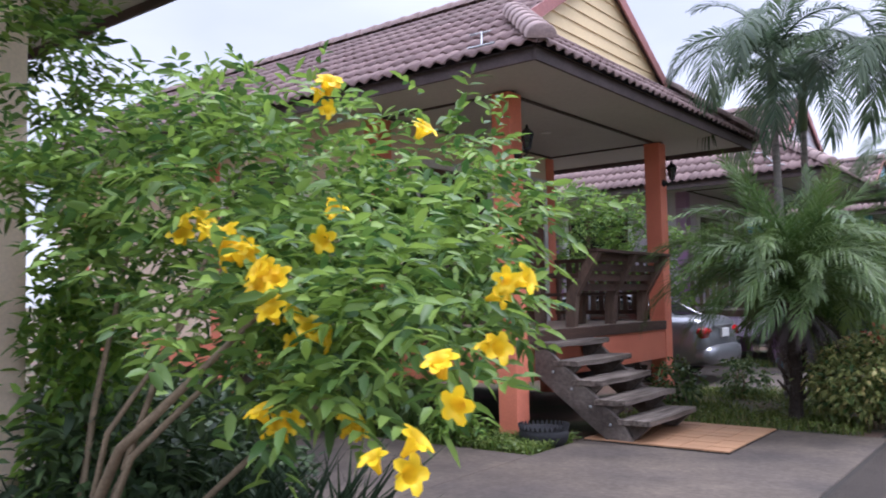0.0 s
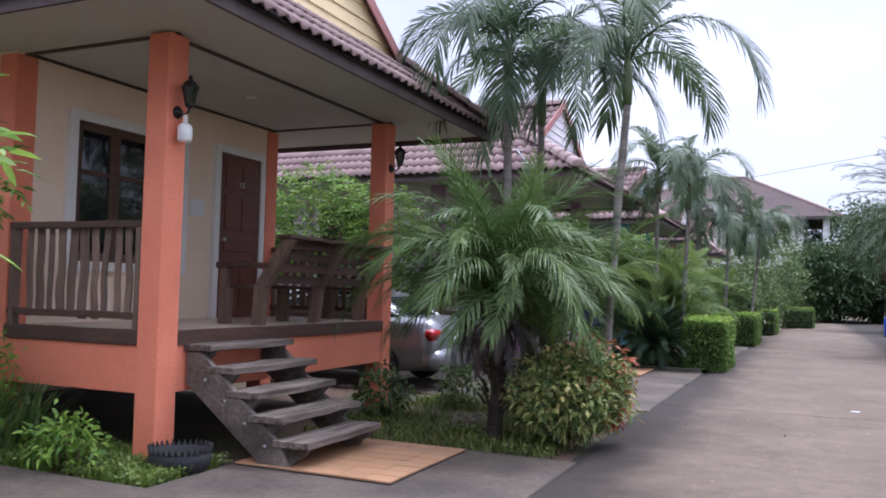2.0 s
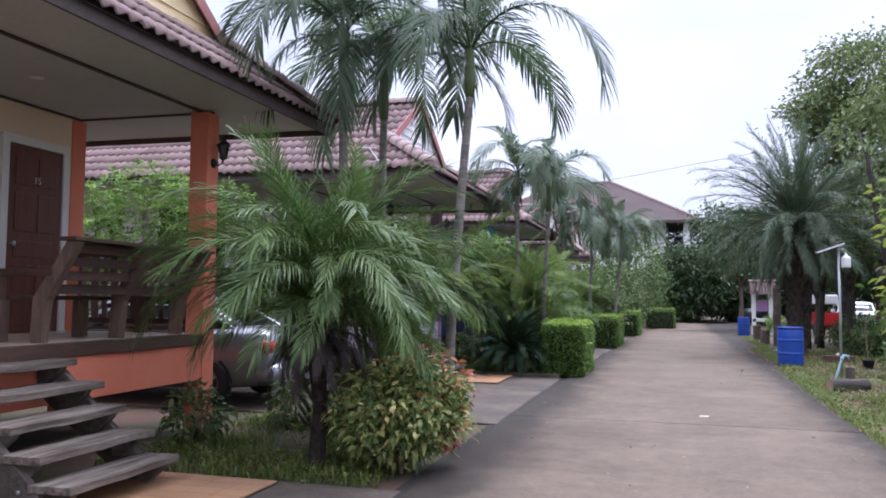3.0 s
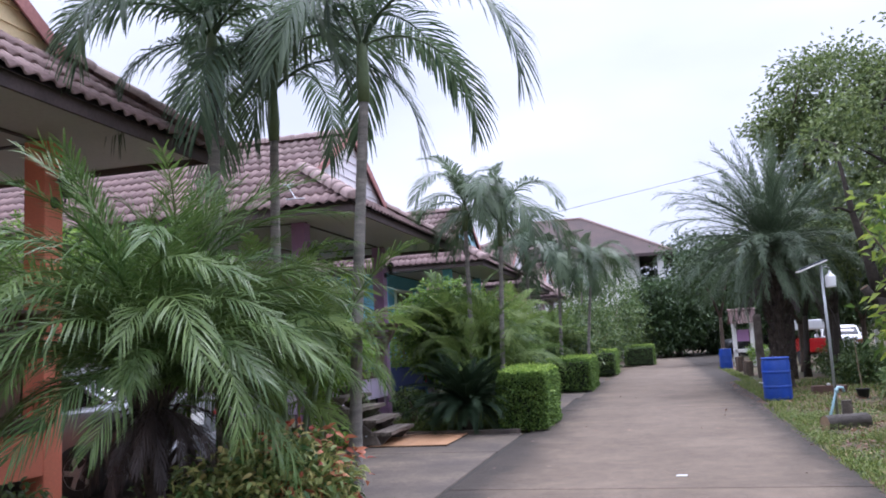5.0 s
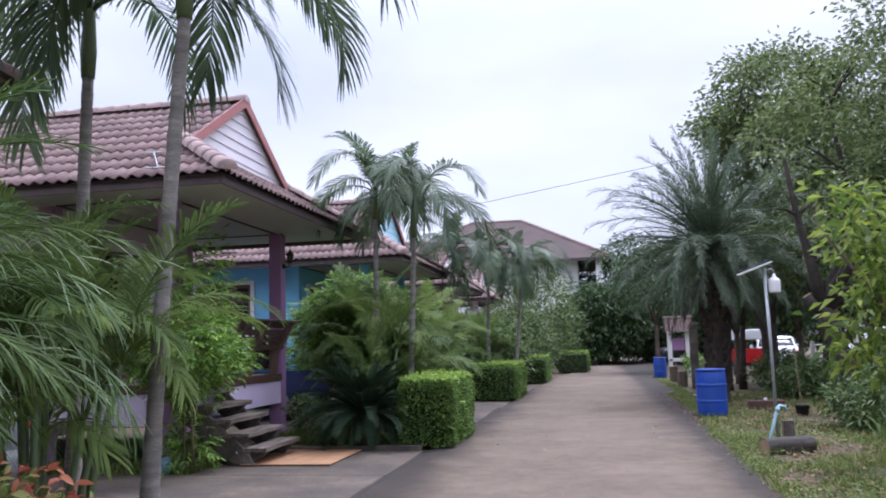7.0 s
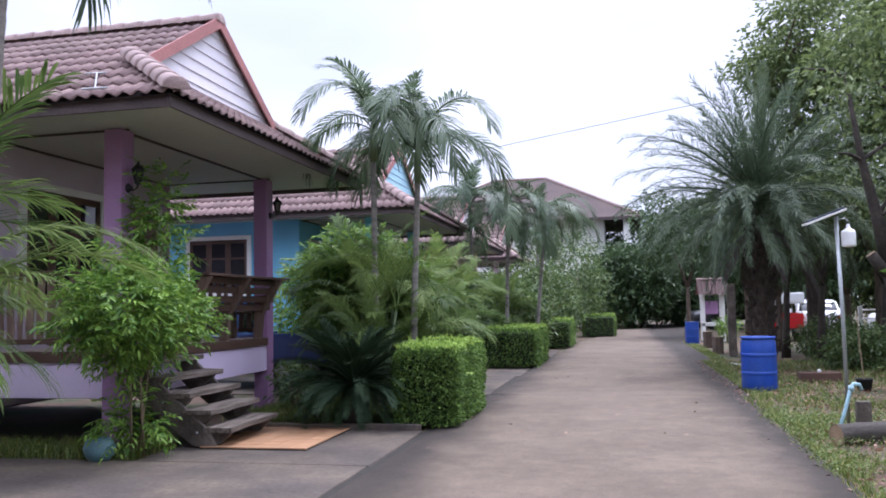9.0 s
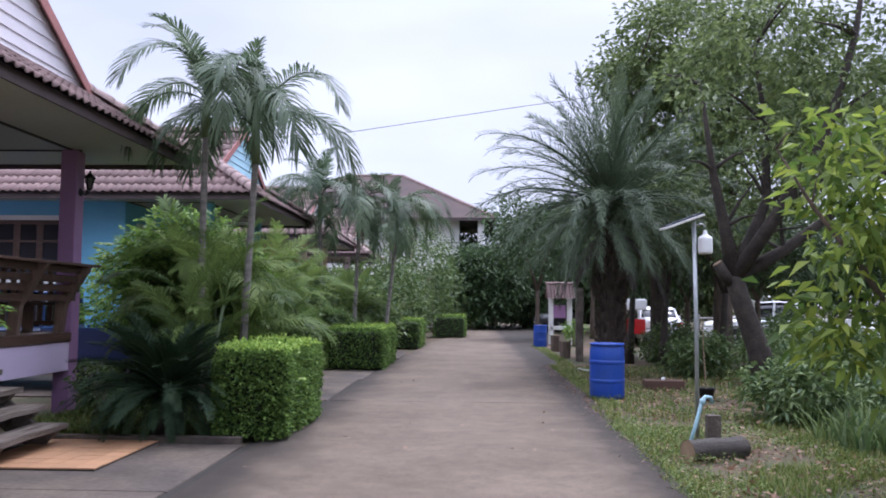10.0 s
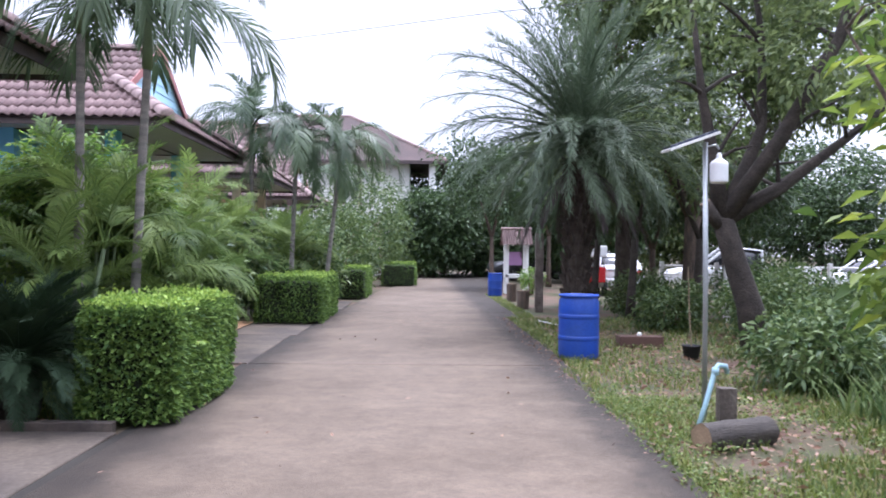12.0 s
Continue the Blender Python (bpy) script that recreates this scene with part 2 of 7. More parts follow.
BARK = mat("brown_bark", (0.16, 0.115, 0.085), 0.95, var=0.4, scale=5, fine=30, stretch=(3, 3, 0.7), bump=0.8, col2=(0.075, 0.06, 0.05))
BARK_PALM = mat("grey_palm_bark", (0.27, 0.245, 0.215), 0.9, var=0.3, scale=3, fine=30, stretch=(1, 1, 6), bump=0.5, col2=(0.15, 0.14, 0.125))
BARK_DARK = mat("dark_palm_boots", (0.075, 0.06, 0.048), 0.95, var=0.4, scale=6, fine=35, bump=0.8, col2=(0.035, 0.026, 0.02), rand=0.25)
BARK_LIMB = mat("dark_limb_bark", (0.06, 0.048, 0.039), 0.95, var=0.4, scale=6, fine=35, bump=0.8, col2=(0.03, 0.025, 0.02))
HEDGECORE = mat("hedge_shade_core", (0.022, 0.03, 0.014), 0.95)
STEM = mat("shrub_stem", (0.25, 0.19, 0.12), 0.85, var=0.25, scale=8, fine=60)
SHAFT = mat("green_crownshaft", (0.12, 0.165, 0.075), 0.5, var=0.15, scale=3)
LOGBARK = mat("weathered_log_bark", (0.095, 0.082, 0.07), 0.95, var=0.4, scale=5, fine=30, stretch=(0.7, 4, 4), bump=0.8, col2=(0.06, 0.052, 0.046))
LOGCUT = mat("sawn_end_grain", (0.30, 0.21, 0.13), 0.9, var=0.3, scale=8, fine=60, bump=0.3)
TECOMA = leaf("tecoma_leaf", (0.036, 0.10, 0.018), (0.185, 0.32, 0.048), trans=0.4)
TECOMA2 = leaf("shaded_shrub_leaf", (0.05, 0.14, 0.018), (0.18, 0.33, 0.04), trans=0.35)
PETAL = leaf("yellow_petal", (0.65, 0.45, 0.002), (0.69, 0.57, 0.006), trans=0.35)
HEDGE = leaf("hedge_leaf", (0.035, 0.085, 0.018), (0.14, 0.25, 0.045), trans=0.3, rough=0.6, spec=0.2)
HEDGE_TIP = leaf("hedge_young_leaf", (0.12, 0.25, 0.03), (0.30, 0.46, 0.075), trans=0.35)
CROTON = leaf("variegated_leaf", (0.03, 0.084, 0.016), (0.28, 0.34, 0.095), trans=0.25, tip=(0.48, 0.38, 0.15))
CROTON_RED = leaf("red_croton_leaf", (0.20, 0.03, 0.016), (0.46, 0.20, 0.09), trans=0.25, tip=(0.45, 0.30, 0.12))
BROADLEAF = leaf("tree_leaf", (0.05, 0.086, 0.026), (0.14, 0.205, 0.06), trans=0.42)
YOUNGLEAF = leaf("young_tree_leaf", (0.05, 0.105, 0.016), (0.18, 0.27, 0.038), trans=0.5, tip=(0.30, 0.35, 0.05))
SHRUB = leaf("garden_shrub_leaf", (0.034, 0.078, 0.022), (0.11, 0.175, 0.045), trans=0.3)
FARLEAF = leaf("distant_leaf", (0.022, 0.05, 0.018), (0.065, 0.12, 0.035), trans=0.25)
FROND = leaf("palm_frond", (0.032, 0.066, 0.03), (0.09, 0.145, 0.062), trans=0.38, per_object=True)
FROND_PYGMY = leaf("pygmy_palm_frond", (0.030, 0.080, 0.014), (0.095, 0.165, 0.036), trans=0.3, per_object=True, rough=0.42)
FROND_ARECA = leaf("yellow_green_frond", (0.038, 0.088, 0.02), (0.14, 0.22, 0.046), trans=0.4, per_object=True, rough=0.6, spec=0.2)
FROND_DATE = leaf("grey_green_frond", (0.042, 0.076, 0.036), (0.108, 0.164, 0.081), trans=0.25, per_object=True)
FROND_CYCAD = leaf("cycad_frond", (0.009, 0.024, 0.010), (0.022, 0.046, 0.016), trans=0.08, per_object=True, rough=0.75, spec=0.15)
FROND_DEAD = leaf("dead_frond", (0.02, 0.017, 0.015), (0.062, 0.05, 0.039), trans=0.15, per_object=True)
GRASS = leaf("grass_blade", (0.045, 0.088, 0.013), (0.145, 0.20, 0.035), trans=0.35, tip=(0.28, 0.25, 0.10))
LAWN = leaf("lawn_blade", (0.06, 0.13, 0.016), (0.16, 0.26, 0.04), trans=0.35)
WEED = leaf("low_weed_leaf", (0.042, 0.085, 0.015), (0.145, 0.21, 0.038), trans=0.3)
LITTER = leaf("dry_leaf", (0.09, 0.055, 0.03), (0.24, 0.16, 0.09), trans=0.1)


# ---- building helpers ----
def thing(name, at=(0, 0, 0), label="", category="", group="", kind="", rz=0.0):
    ob = new(name)
    ob.matrix_basis = pose(*at, 0, 0, rz)
    ob.empty_display_size = 0.2
    return tagged(ob, label, category, group, kind)


def mesh_of(bm, material, smooth=False):
    me = bpy.data.meshes.new("mesh")
    bmesh.ops.recalc_face_normals(bm, faces=bm.faces[:])
    bm.to_mesh(me)
    bm.free()
    me.materials.append(material)
    if smooth:
        me.shade_smooth()
    return me


def part(name, bm, material, parent, label="", smooth=False, at=None):
    me = bm if isinstance(bm, bpy.types.Mesh) else mesh_of(bm, material, smooth)
    ob = new(name, me)
    ob.parent = parent
    if at is not None:
        ob.matrix_basis = at
    return tagged(ob, label)


def box(x0, y0, z0, x1, y1, z1, bev=0.0, bm=None, m=None):
    bm = bm or bmesh.new()
    made = bmesh.ops.create_cube(bm, size=1)["verts"]
    t = Matrix.Translation(((x0 + x1) / 2, (y0 + y1) / 2, (z0 + z1) / 2)) @ Matrix.Diagonal((abs(x1 - x0), abs(y1 - y0), abs(z1 - z0), 1))
    bmesh.ops.transform(bm, matrix=(m @ t) if m else t, verts=made)
    if bev:
        edges = list({e for v in made for e in v.link_edges})
        bmesh.ops.bevel(bm, geom=edges, offset=bev, segments=2, affect="EDGES", profile=0.6)
    return bm


def plank(x0, y0, z0, x1, y1, z1, rough=0.01, seed=0):
    """A rough-sawn board: a box with wavering edges, cut into lengths along its longest side."""
    bm = box(x0, y0, z0, x1, y1, z1)
    d = [abs(x1 - x0), abs(y1 - y0), abs(z1 - z0)]
    ax = d.index(max(d))
    long = [e for e in bm.edges if abs((e.verts[0].co - e.verts[1].co)[ax]) > d[ax] * 0.9]
    bmesh.ops.subdivide_edges(bm, edges=long, cuts=7)
    for v in bm.verts:
        k = Vector((v.co.x * 3.1 + seed * 7.7, v.co.y * 3.1 + seed * 3.3, v.co.z * 3.1))
        v.co += noise.noise_vector(k) * rough
    bmesh.ops.bevel(bm, geom=bm.edges[:], offset=0.004, segments=1, affect="EDGES")
    return bm


def prism(points, axis, a, b, bm=None):
    """A polygon drawn out along an axis. points: pairs in the other two axes, in order."""
    bm = bm or bmesh.new()
    def at(p, t):
        return {"x": (t, p[0], p[1]), "y": (p[0], t, p[1]), "z": (p[0], p[1], t)}[axis]
    lo, hi = [bm.verts.new(at(p, a)) for p in points], [bm.verts.new(at(p, b)) for p in points]
    n = len(points)
    for i in range(n):
        bm.faces.new((lo[i], lo[(i + 1) % n], hi[(i + 1) % n], hi[i]))
    bm.faces.new(lo[::-1])
    bm.faces.new(hi)
    return bm


def lathe(profile, segs=24, bm=None, m=None):
    """Turns (radius, height) pairs about z."""
    bm = bm or bmesh.new()
    rings = []
    for r, z in profile:
        ring = []
        for i in range(segs):
            a = 2 * math.pi * i / segs
            p = Vector((r * math.cos(a), r * math.sin(a), z))
            ring.append(bm.verts.new(m @ p if m else p))
        rings.append(ring)
    for a, b in zip(rings, rings[1:]):
        for i in range(segs):
            bm.faces.new((a[i], a[(i + 1) % segs], b[(i + 1) % segs], b[i]))
    bm.faces.new(rings[0][::-1])
    bm.faces.new(rings[-1])
    return bm


def tube(points, radii, segs=8, bm=None):
    """A round, tapered tube along a line of points."""
    bm = bm or bmesh.new()
    pts = [Vector(p) for p in points]
    rings = []
    for i, p in enumerate(pts):
        d = (pts[min(i + 1, len(pts) - 1)] - pts[max(i - 1, 0)]).normalized()
        side = d.cross(Vector((0.31, 0.93, 0.18))).normalized()
        up = side.cross(d)
        r = radii[i] if isinstance(radii, (list, tuple)) else radii
        rings.append([bm.verts.new(p + (side * math.cos(a) + up * math.sin(a)) * r) for a in (2 * math.pi * k / segs for k in range(segs))])
    for a, b in zip(rings, rings[1:]):
        for i in range(segs):
            bm.faces.new((a[i], a[(i + 1) % segs], b[(i + 1) % segs], b[i]))
    bm.faces.new(rings[0][::-1])
    bm.faces.new(rings[-1])
    return bm


def raw_mesh(verts, faces, material, smooth=False):
    """A mesh from arrays of corners and of faces that all have the same number of corners."""
    verts, faces = np.asarray(verts, dtype=np.float32), np.asarray(faces, dtype=np.int32)
    me = bpy.data.meshes.new("mesh")
    k = faces.shape[1]
    me.vertices.add(len(verts))
    me.vertices.foreach_set("co", verts.ravel())
    me.loops.add(faces.size)
    me.loops.foreach_set("vertex_index", faces.ravel())
    me.polygons.add(len(faces))
    me.polygons.foreach_set("loop_start", np.arange(0, faces.size, k, dtype=np.int32))
    me.polygons.foreach_set("loop_total", np.full(len(faces), k, dtype=np.int32))
    me.update(calc_edges=True)
    me.materials.append(material)
    if smooth:
        me.shade_smooth()
    return me


def unit(a):
    return a / np.maximum(np.linalg.norm(a, axis=1, keepdims=True), 1e-6)


def leaves(p, d, length, width, rng, material, droop=0.25, near=False):
    """Leaves at places p, pointing along d: each a folded blade, with a bent tip when near."""
    n = len(p)
    d = unit(d)
    s = unit(np.cross(d, rng.normal(size=(n, 3)) * 0.55 + np.array([0, 0, 1.0])))
    u = np.cross(s, d)
    L = (length * rng.uniform(0.7, 1.25, n))[:, None]
    W = (width * rng.uniform(0.8, 1.2, n))[:, None] * 0.5
    down = np.array([0, 0, -1.0])
    if not near:
        v = np.stack([p, p + d * L * 0.45 + s * W + u * W * 0.35, p + d * L + down * L * droop, p + d * L * 0.45 - s * W + u * W * 0.35], 1).reshape(-1, 3)
        base = np.arange(n)[:, None] * 4
        f = np.concatenate([base + np.array([[0, 1, 2]]), base + np.array([[0, 2, 3]])])
        return raw_mesh(v, f, material)
    a = p + d * L * 0.3
    b = p + d * L * 0.68 + down * L * droop * 0.4
    v = np.stack([p, a + s * W * 0.9 + u * W * 0.35, b + s * W * 0.75 + u * W * 0.3, p + d * L + down * L * droop,
                  b - s * W * 0.75 + u * W * 0.3, a - s * W * 0.9 + u * W * 0.35, a, b], 1).reshape(-1, 3)
    base = np.arange(n)[:, None] * 8
    f = np.concatenate([base + np.array([t]) for t in ([0, 1, 6], [0, 6, 5], [1, 2, 7], [1, 7, 6], [5, 6, 7], [5, 7, 4], [2, 3, 7], [4, 7, 3])])
    return raw_mesh(v, f, material)


def in_blobs(blobs, n, rng, shell=0.55):
    """Places in a heap of ellipsoids (x, y, z, rx, ry, rz), most of them near the skin, and the way outwards."""
    w = np.array([b[3] * b[4] + b[4] * b[5] + b[3] * b[5] for b in blobs])
    pick = rng.choice(len(blobs), n, p=w / w.sum())
    B = np.array(blobs)[pick]
    d = unit(rng.normal(size=(n, 3)))
    r = rng.uniform(shell, 1.0, n)[:, None] ** 0.6
    return B[:, :3] + d * r * B[:, 3:], d


def clumped(blobs, clumps, per, spread, rng, shell=0.5):
    """Leaves gathered in clumps, so that the outline is uneven and has gaps."""
    c, d = in_blobs(blobs, clumps, rng, shell)
    c = np.repeat(c, per, 0)
    d = np.repeat(d, per, 0)
    off = rng.normal(size=c.shape) * spread * np.array([1, 1, 0.7])
    return c + off, d * 0.4 + unit(off) * 0.6 + rng.normal(size=c.shape) * 0.55


# ---- ground and road ----
def road_slab(name, pts, z, material, parent, thick=0.1):
    bm = prism(pts, "z", z - thick, z)
    bmesh.ops.recalc_face_normals(bm, faces=bm.faces[:])
    bmesh.ops.bevel(bm, geom=[e for e in bm.edges if abs(e.verts[0].co.z - z) < 1e-4 and abs(e.verts[1].co.z - z) < 1e-4], offset=0.008, segments=1, affect="EDGES")
    return part(name, bm, material, parent)


ground_bm = bmesh.new()
bmesh.ops.create_grid(ground_bm, x_segments=60, y_segments=60, size=1.0)
for v in ground_bm.verts:
    v.co = Vector((math.copysign(abs(v.co.x) ** 3, v.co.x) * 1500, math.copysign(abs(v.co.y) ** 3, v.co.y) * 1500 + 20, -0.03))
    if abs(v.co.x) < 40 and abs(v.co.y - 20) < 60:
        v.co.z += 0.012 * noise.noise(v.co * 0.7)
ground = new("ground", mesh_of(ground_bm, SOIL))
tagged(ground, "bare brown soil with weeds and fallen leaves", "ground", kind="structure")

road = thing("road", label="pale worn concrete lane with joints between its slabs", category="road", kind="structure")
EDGES = [(-14.0, -1.44, 2.66), (-5.6, -1.44, 2.66), (3.9, -1.44, 2.66), (13.2, -1.43, 2.66), (22.3, -1.25, 2.90), (31.6, -0.99, 3.25), (41.6, -0.58, 3.64), (52.0, 0.75, 4.3), (63.0, -2.0, 8.0)]
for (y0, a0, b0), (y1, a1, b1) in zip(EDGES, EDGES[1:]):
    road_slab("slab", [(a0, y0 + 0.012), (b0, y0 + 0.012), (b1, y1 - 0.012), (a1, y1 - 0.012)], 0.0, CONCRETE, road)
apron = thing("apron", label="stained dark concrete drive beside the lane", category="drive", kind="structure")
for x0, y0, x1, y1 in [(-13.0, 3.55, -4.0, 6.45), (-4.0, 3.9, -1.485, 8.95), (-4.0, -5.6, -1.485, 3.88), (-13.0, 12.5, -1.48, 16.15), (-3.95, 16.17, -1.46, 18.35),
                       (-13.0, 22.4, -1.28, 25.9), (-3.95, 25.92, -1.18, 28.4), (-13.0, 32.2, -1.02, 35.6)]:
    road_slab("slab", [(x0, y0), (x1, y0), (x1, y1), (x0, y1)], -0.006, APRON, apron)
joints = new("joint_filler", mesh_of(prism([(-1.56, -14), (-1.36, -14), (-1.36, 13.2), (-1.15, 22.3), (-0.9, 31.6), (-1.1, 36), (-1.35, 22.3), (-1.56, 13.2)], "z", -0.09, -0.02), JOINT))
tagged(joints, "dark earth packed in the joint between concrete slabs", "joint", kind="structure")


kerb = new("bed_kerb", mesh_of(plank(-3.95, 18.36, -0.03, -1.5, 18.46, 0.06, 0.008, 5), APRON))
tagged(kerb, "low dark concrete kerb in front of a planting bed", "kerb", kind="structure")


# ---- roofs ----
TW, TL, TH = 0.34, 0.40, 0.042


def tile_verts():
    """One S-shaped cement tile: corners and faces, with a thick lower edge."""
    k = 13
    xs = [TW * i / (k - 1) for i in range(k)]
    prof = [TH * 0.5 * (1 - math.cos(4 * math.pi * x / TW)) for x in xs]
    rows = [(0.0, 0.03), (TL + 0.05, 0.0)]
    v = [(x, y, h + z) for y, h in rows for x, z in zip(xs, prof)] + [(x, 0.0, z + 0.008) for x, z in zip(xs, prof)]
    f = [(i, i + 1, k + i + 1, k + i) for i in range(k - 1)] + [(2 * k + i, 2 * k + i + 1, i + 1, i) for i in range(k - 1)]
    return np.array(v), np.array(f)


TILE_V, TILE_F = tile_verts()
TILE_ME = raw_mesh(TILE_V, TILE_F, TILE)


def clip(me, planes, to_local=Matrix()):
    """Cuts a mesh by planes (a point and the way outwards)."""
    bm = bmesh.new()
    bm.from_mesh(me)
    for co, no in planes:
        bmesh.ops.bisect_plane(bm, geom=bm.verts[:] + bm.edges[:] + bm.faces[:], plane_co=to_local @ Vector(co), plane_no=(to_local.to_3x3() @ Vector(no)).normalized(), clear_outer=True)
    out = bpy.data.meshes.new("mesh")
    bm.to_mesh(out)
    bm.free()
    out.materials.append(me.materials[0])
    return out


def slope(origin, along, up, width, length, planes, house, singles, name):
    """A roof slope of tiles. The first `singles` rows' tiles are pieces of their own, the others are one mesh."""
    a, u = Vector(along).normalized(), Vector(up).normalized()
    n = a.cross(u).normalized()
    if n.z < 0:
        a, origin = -a, Vector(origin) + a * width
        n = a.cross(u).normalized()
    base = Matrix.Translation(origin) @ Matrix((a, u, n)).transposed().to_4x4()
    holder = part(name, clip(raw_mesh([(0, 0, -0.01), (width, 0, -0.01), (width, length, -0.01), (0, length, -0.01)], [(0, 1, 2, 3)], FASCIA), planes, base.inverted()), FASCIA, house, at=base)
    cols, rows = math.ceil(width / TW), math.ceil(length / TL)
    rest, count, inv = [], 0, base.inverted()
    local = [(inv @ Vector(co), (inv.to_3x3() @ Vector(no)).normalized()) for co, no in planes]
    def side(p, pad):
        return max([(Vector(p) - co).dot(no) for co, no in local] + [-9]) < pad
    for j in range(rows):
        for i in range(cols):
            x, y = i * TW, j * TL
            corners = [(x, y, 0), (x + TW, y, 0), (x, y + TL, 0), (x + TW, y + TL, 0)]
            if not any(side(c, 0) for c in corners) or y + TL > length + 0.3:
                continue
            if count < singles:
                count += 1
                m = Matrix.Translation((x, y, 0)) @ Euler((random.uniform(-0.012, 0.012), random.uniform(-0.012, 0.012), random.uniform(-0.012, 0.012))).to_matrix().to_4x4()
                if all(side(c, 0) for c in corners):
                    part("tile", TILE_ME, TILE, holder, at=m)
                else:
                    part("tile", clip(TILE_ME, local, m.inverted()), TILE, holder, at=m)
            else:
                rest.append((x, y))
    if rest:
        off = np.array([(x, y, 0) for x, y in rest])
        v = (TILE_V[None] + off[:, None]).reshape(-1, 3)
        f = (TILE_F[None] + (np.arange(len(off)) * len(TILE_V))[:, None, None]).reshape(-1, 4)
        tagged(part("tiling", clip(raw_mesh(v, f, TILE_FAR), local), TILE_FAR, holder), kind="stuff")


CAP_BM = bmesh.new()
cap_r = [(0.0, 0.135), (0.05, 0.145), (0.30, 0.125), (0.36, 0.115)]
cap_rings = []
for y, r in cap_r:
    cap_rings.append([CAP_BM.verts.new((r * math.cos(k * math.pi / 8), y, r * 0.9 * math.sin(k * math.pi / 8) - 0.02)) for k in range(9)])
for ra, rb in zip(cap_rings, cap_rings[1:]):
    for k in range(8):
        CAP_BM.faces.new((ra[k], ra[k + 1], rb[k + 1], rb[k]))
CAP_BM.faces.new(cap_rings[0])
CAP_ME = mesh_of(CAP_BM, CAP, True)


def caps(a, b, parent):
    """A row of round ridge caps from a to b."""
    a, b = Vector(a), Vector(b)
    d = b - a
    n = max(1, round(d.length / 0.3))
    q = d.to_track_quat("Y", "Z").to_matrix().to_4x4()
    for i in range(n):
        part("ridge_cap", CAP_ME, CAP, parent, at=Matrix.Translation(a + d * i / n) @ q)


# the plan of a bungalow, in metres from the first one
EX, EY0, EY1, EZ = -3.60, 6.10, 12.40, 3.67      # front eave, side eaves, height of the eaves
RY, RZ, GX, GZ, BX = 9.25, 5.56, -4.58, 4.44, -14.5  # ridge, its height, gable, foot of the gable, back
PA, PB, PX, PW = 7.2, 11.1, -4.655, 0.115
WX, DECK, CEIL = -6.40, 1.06, 3.62


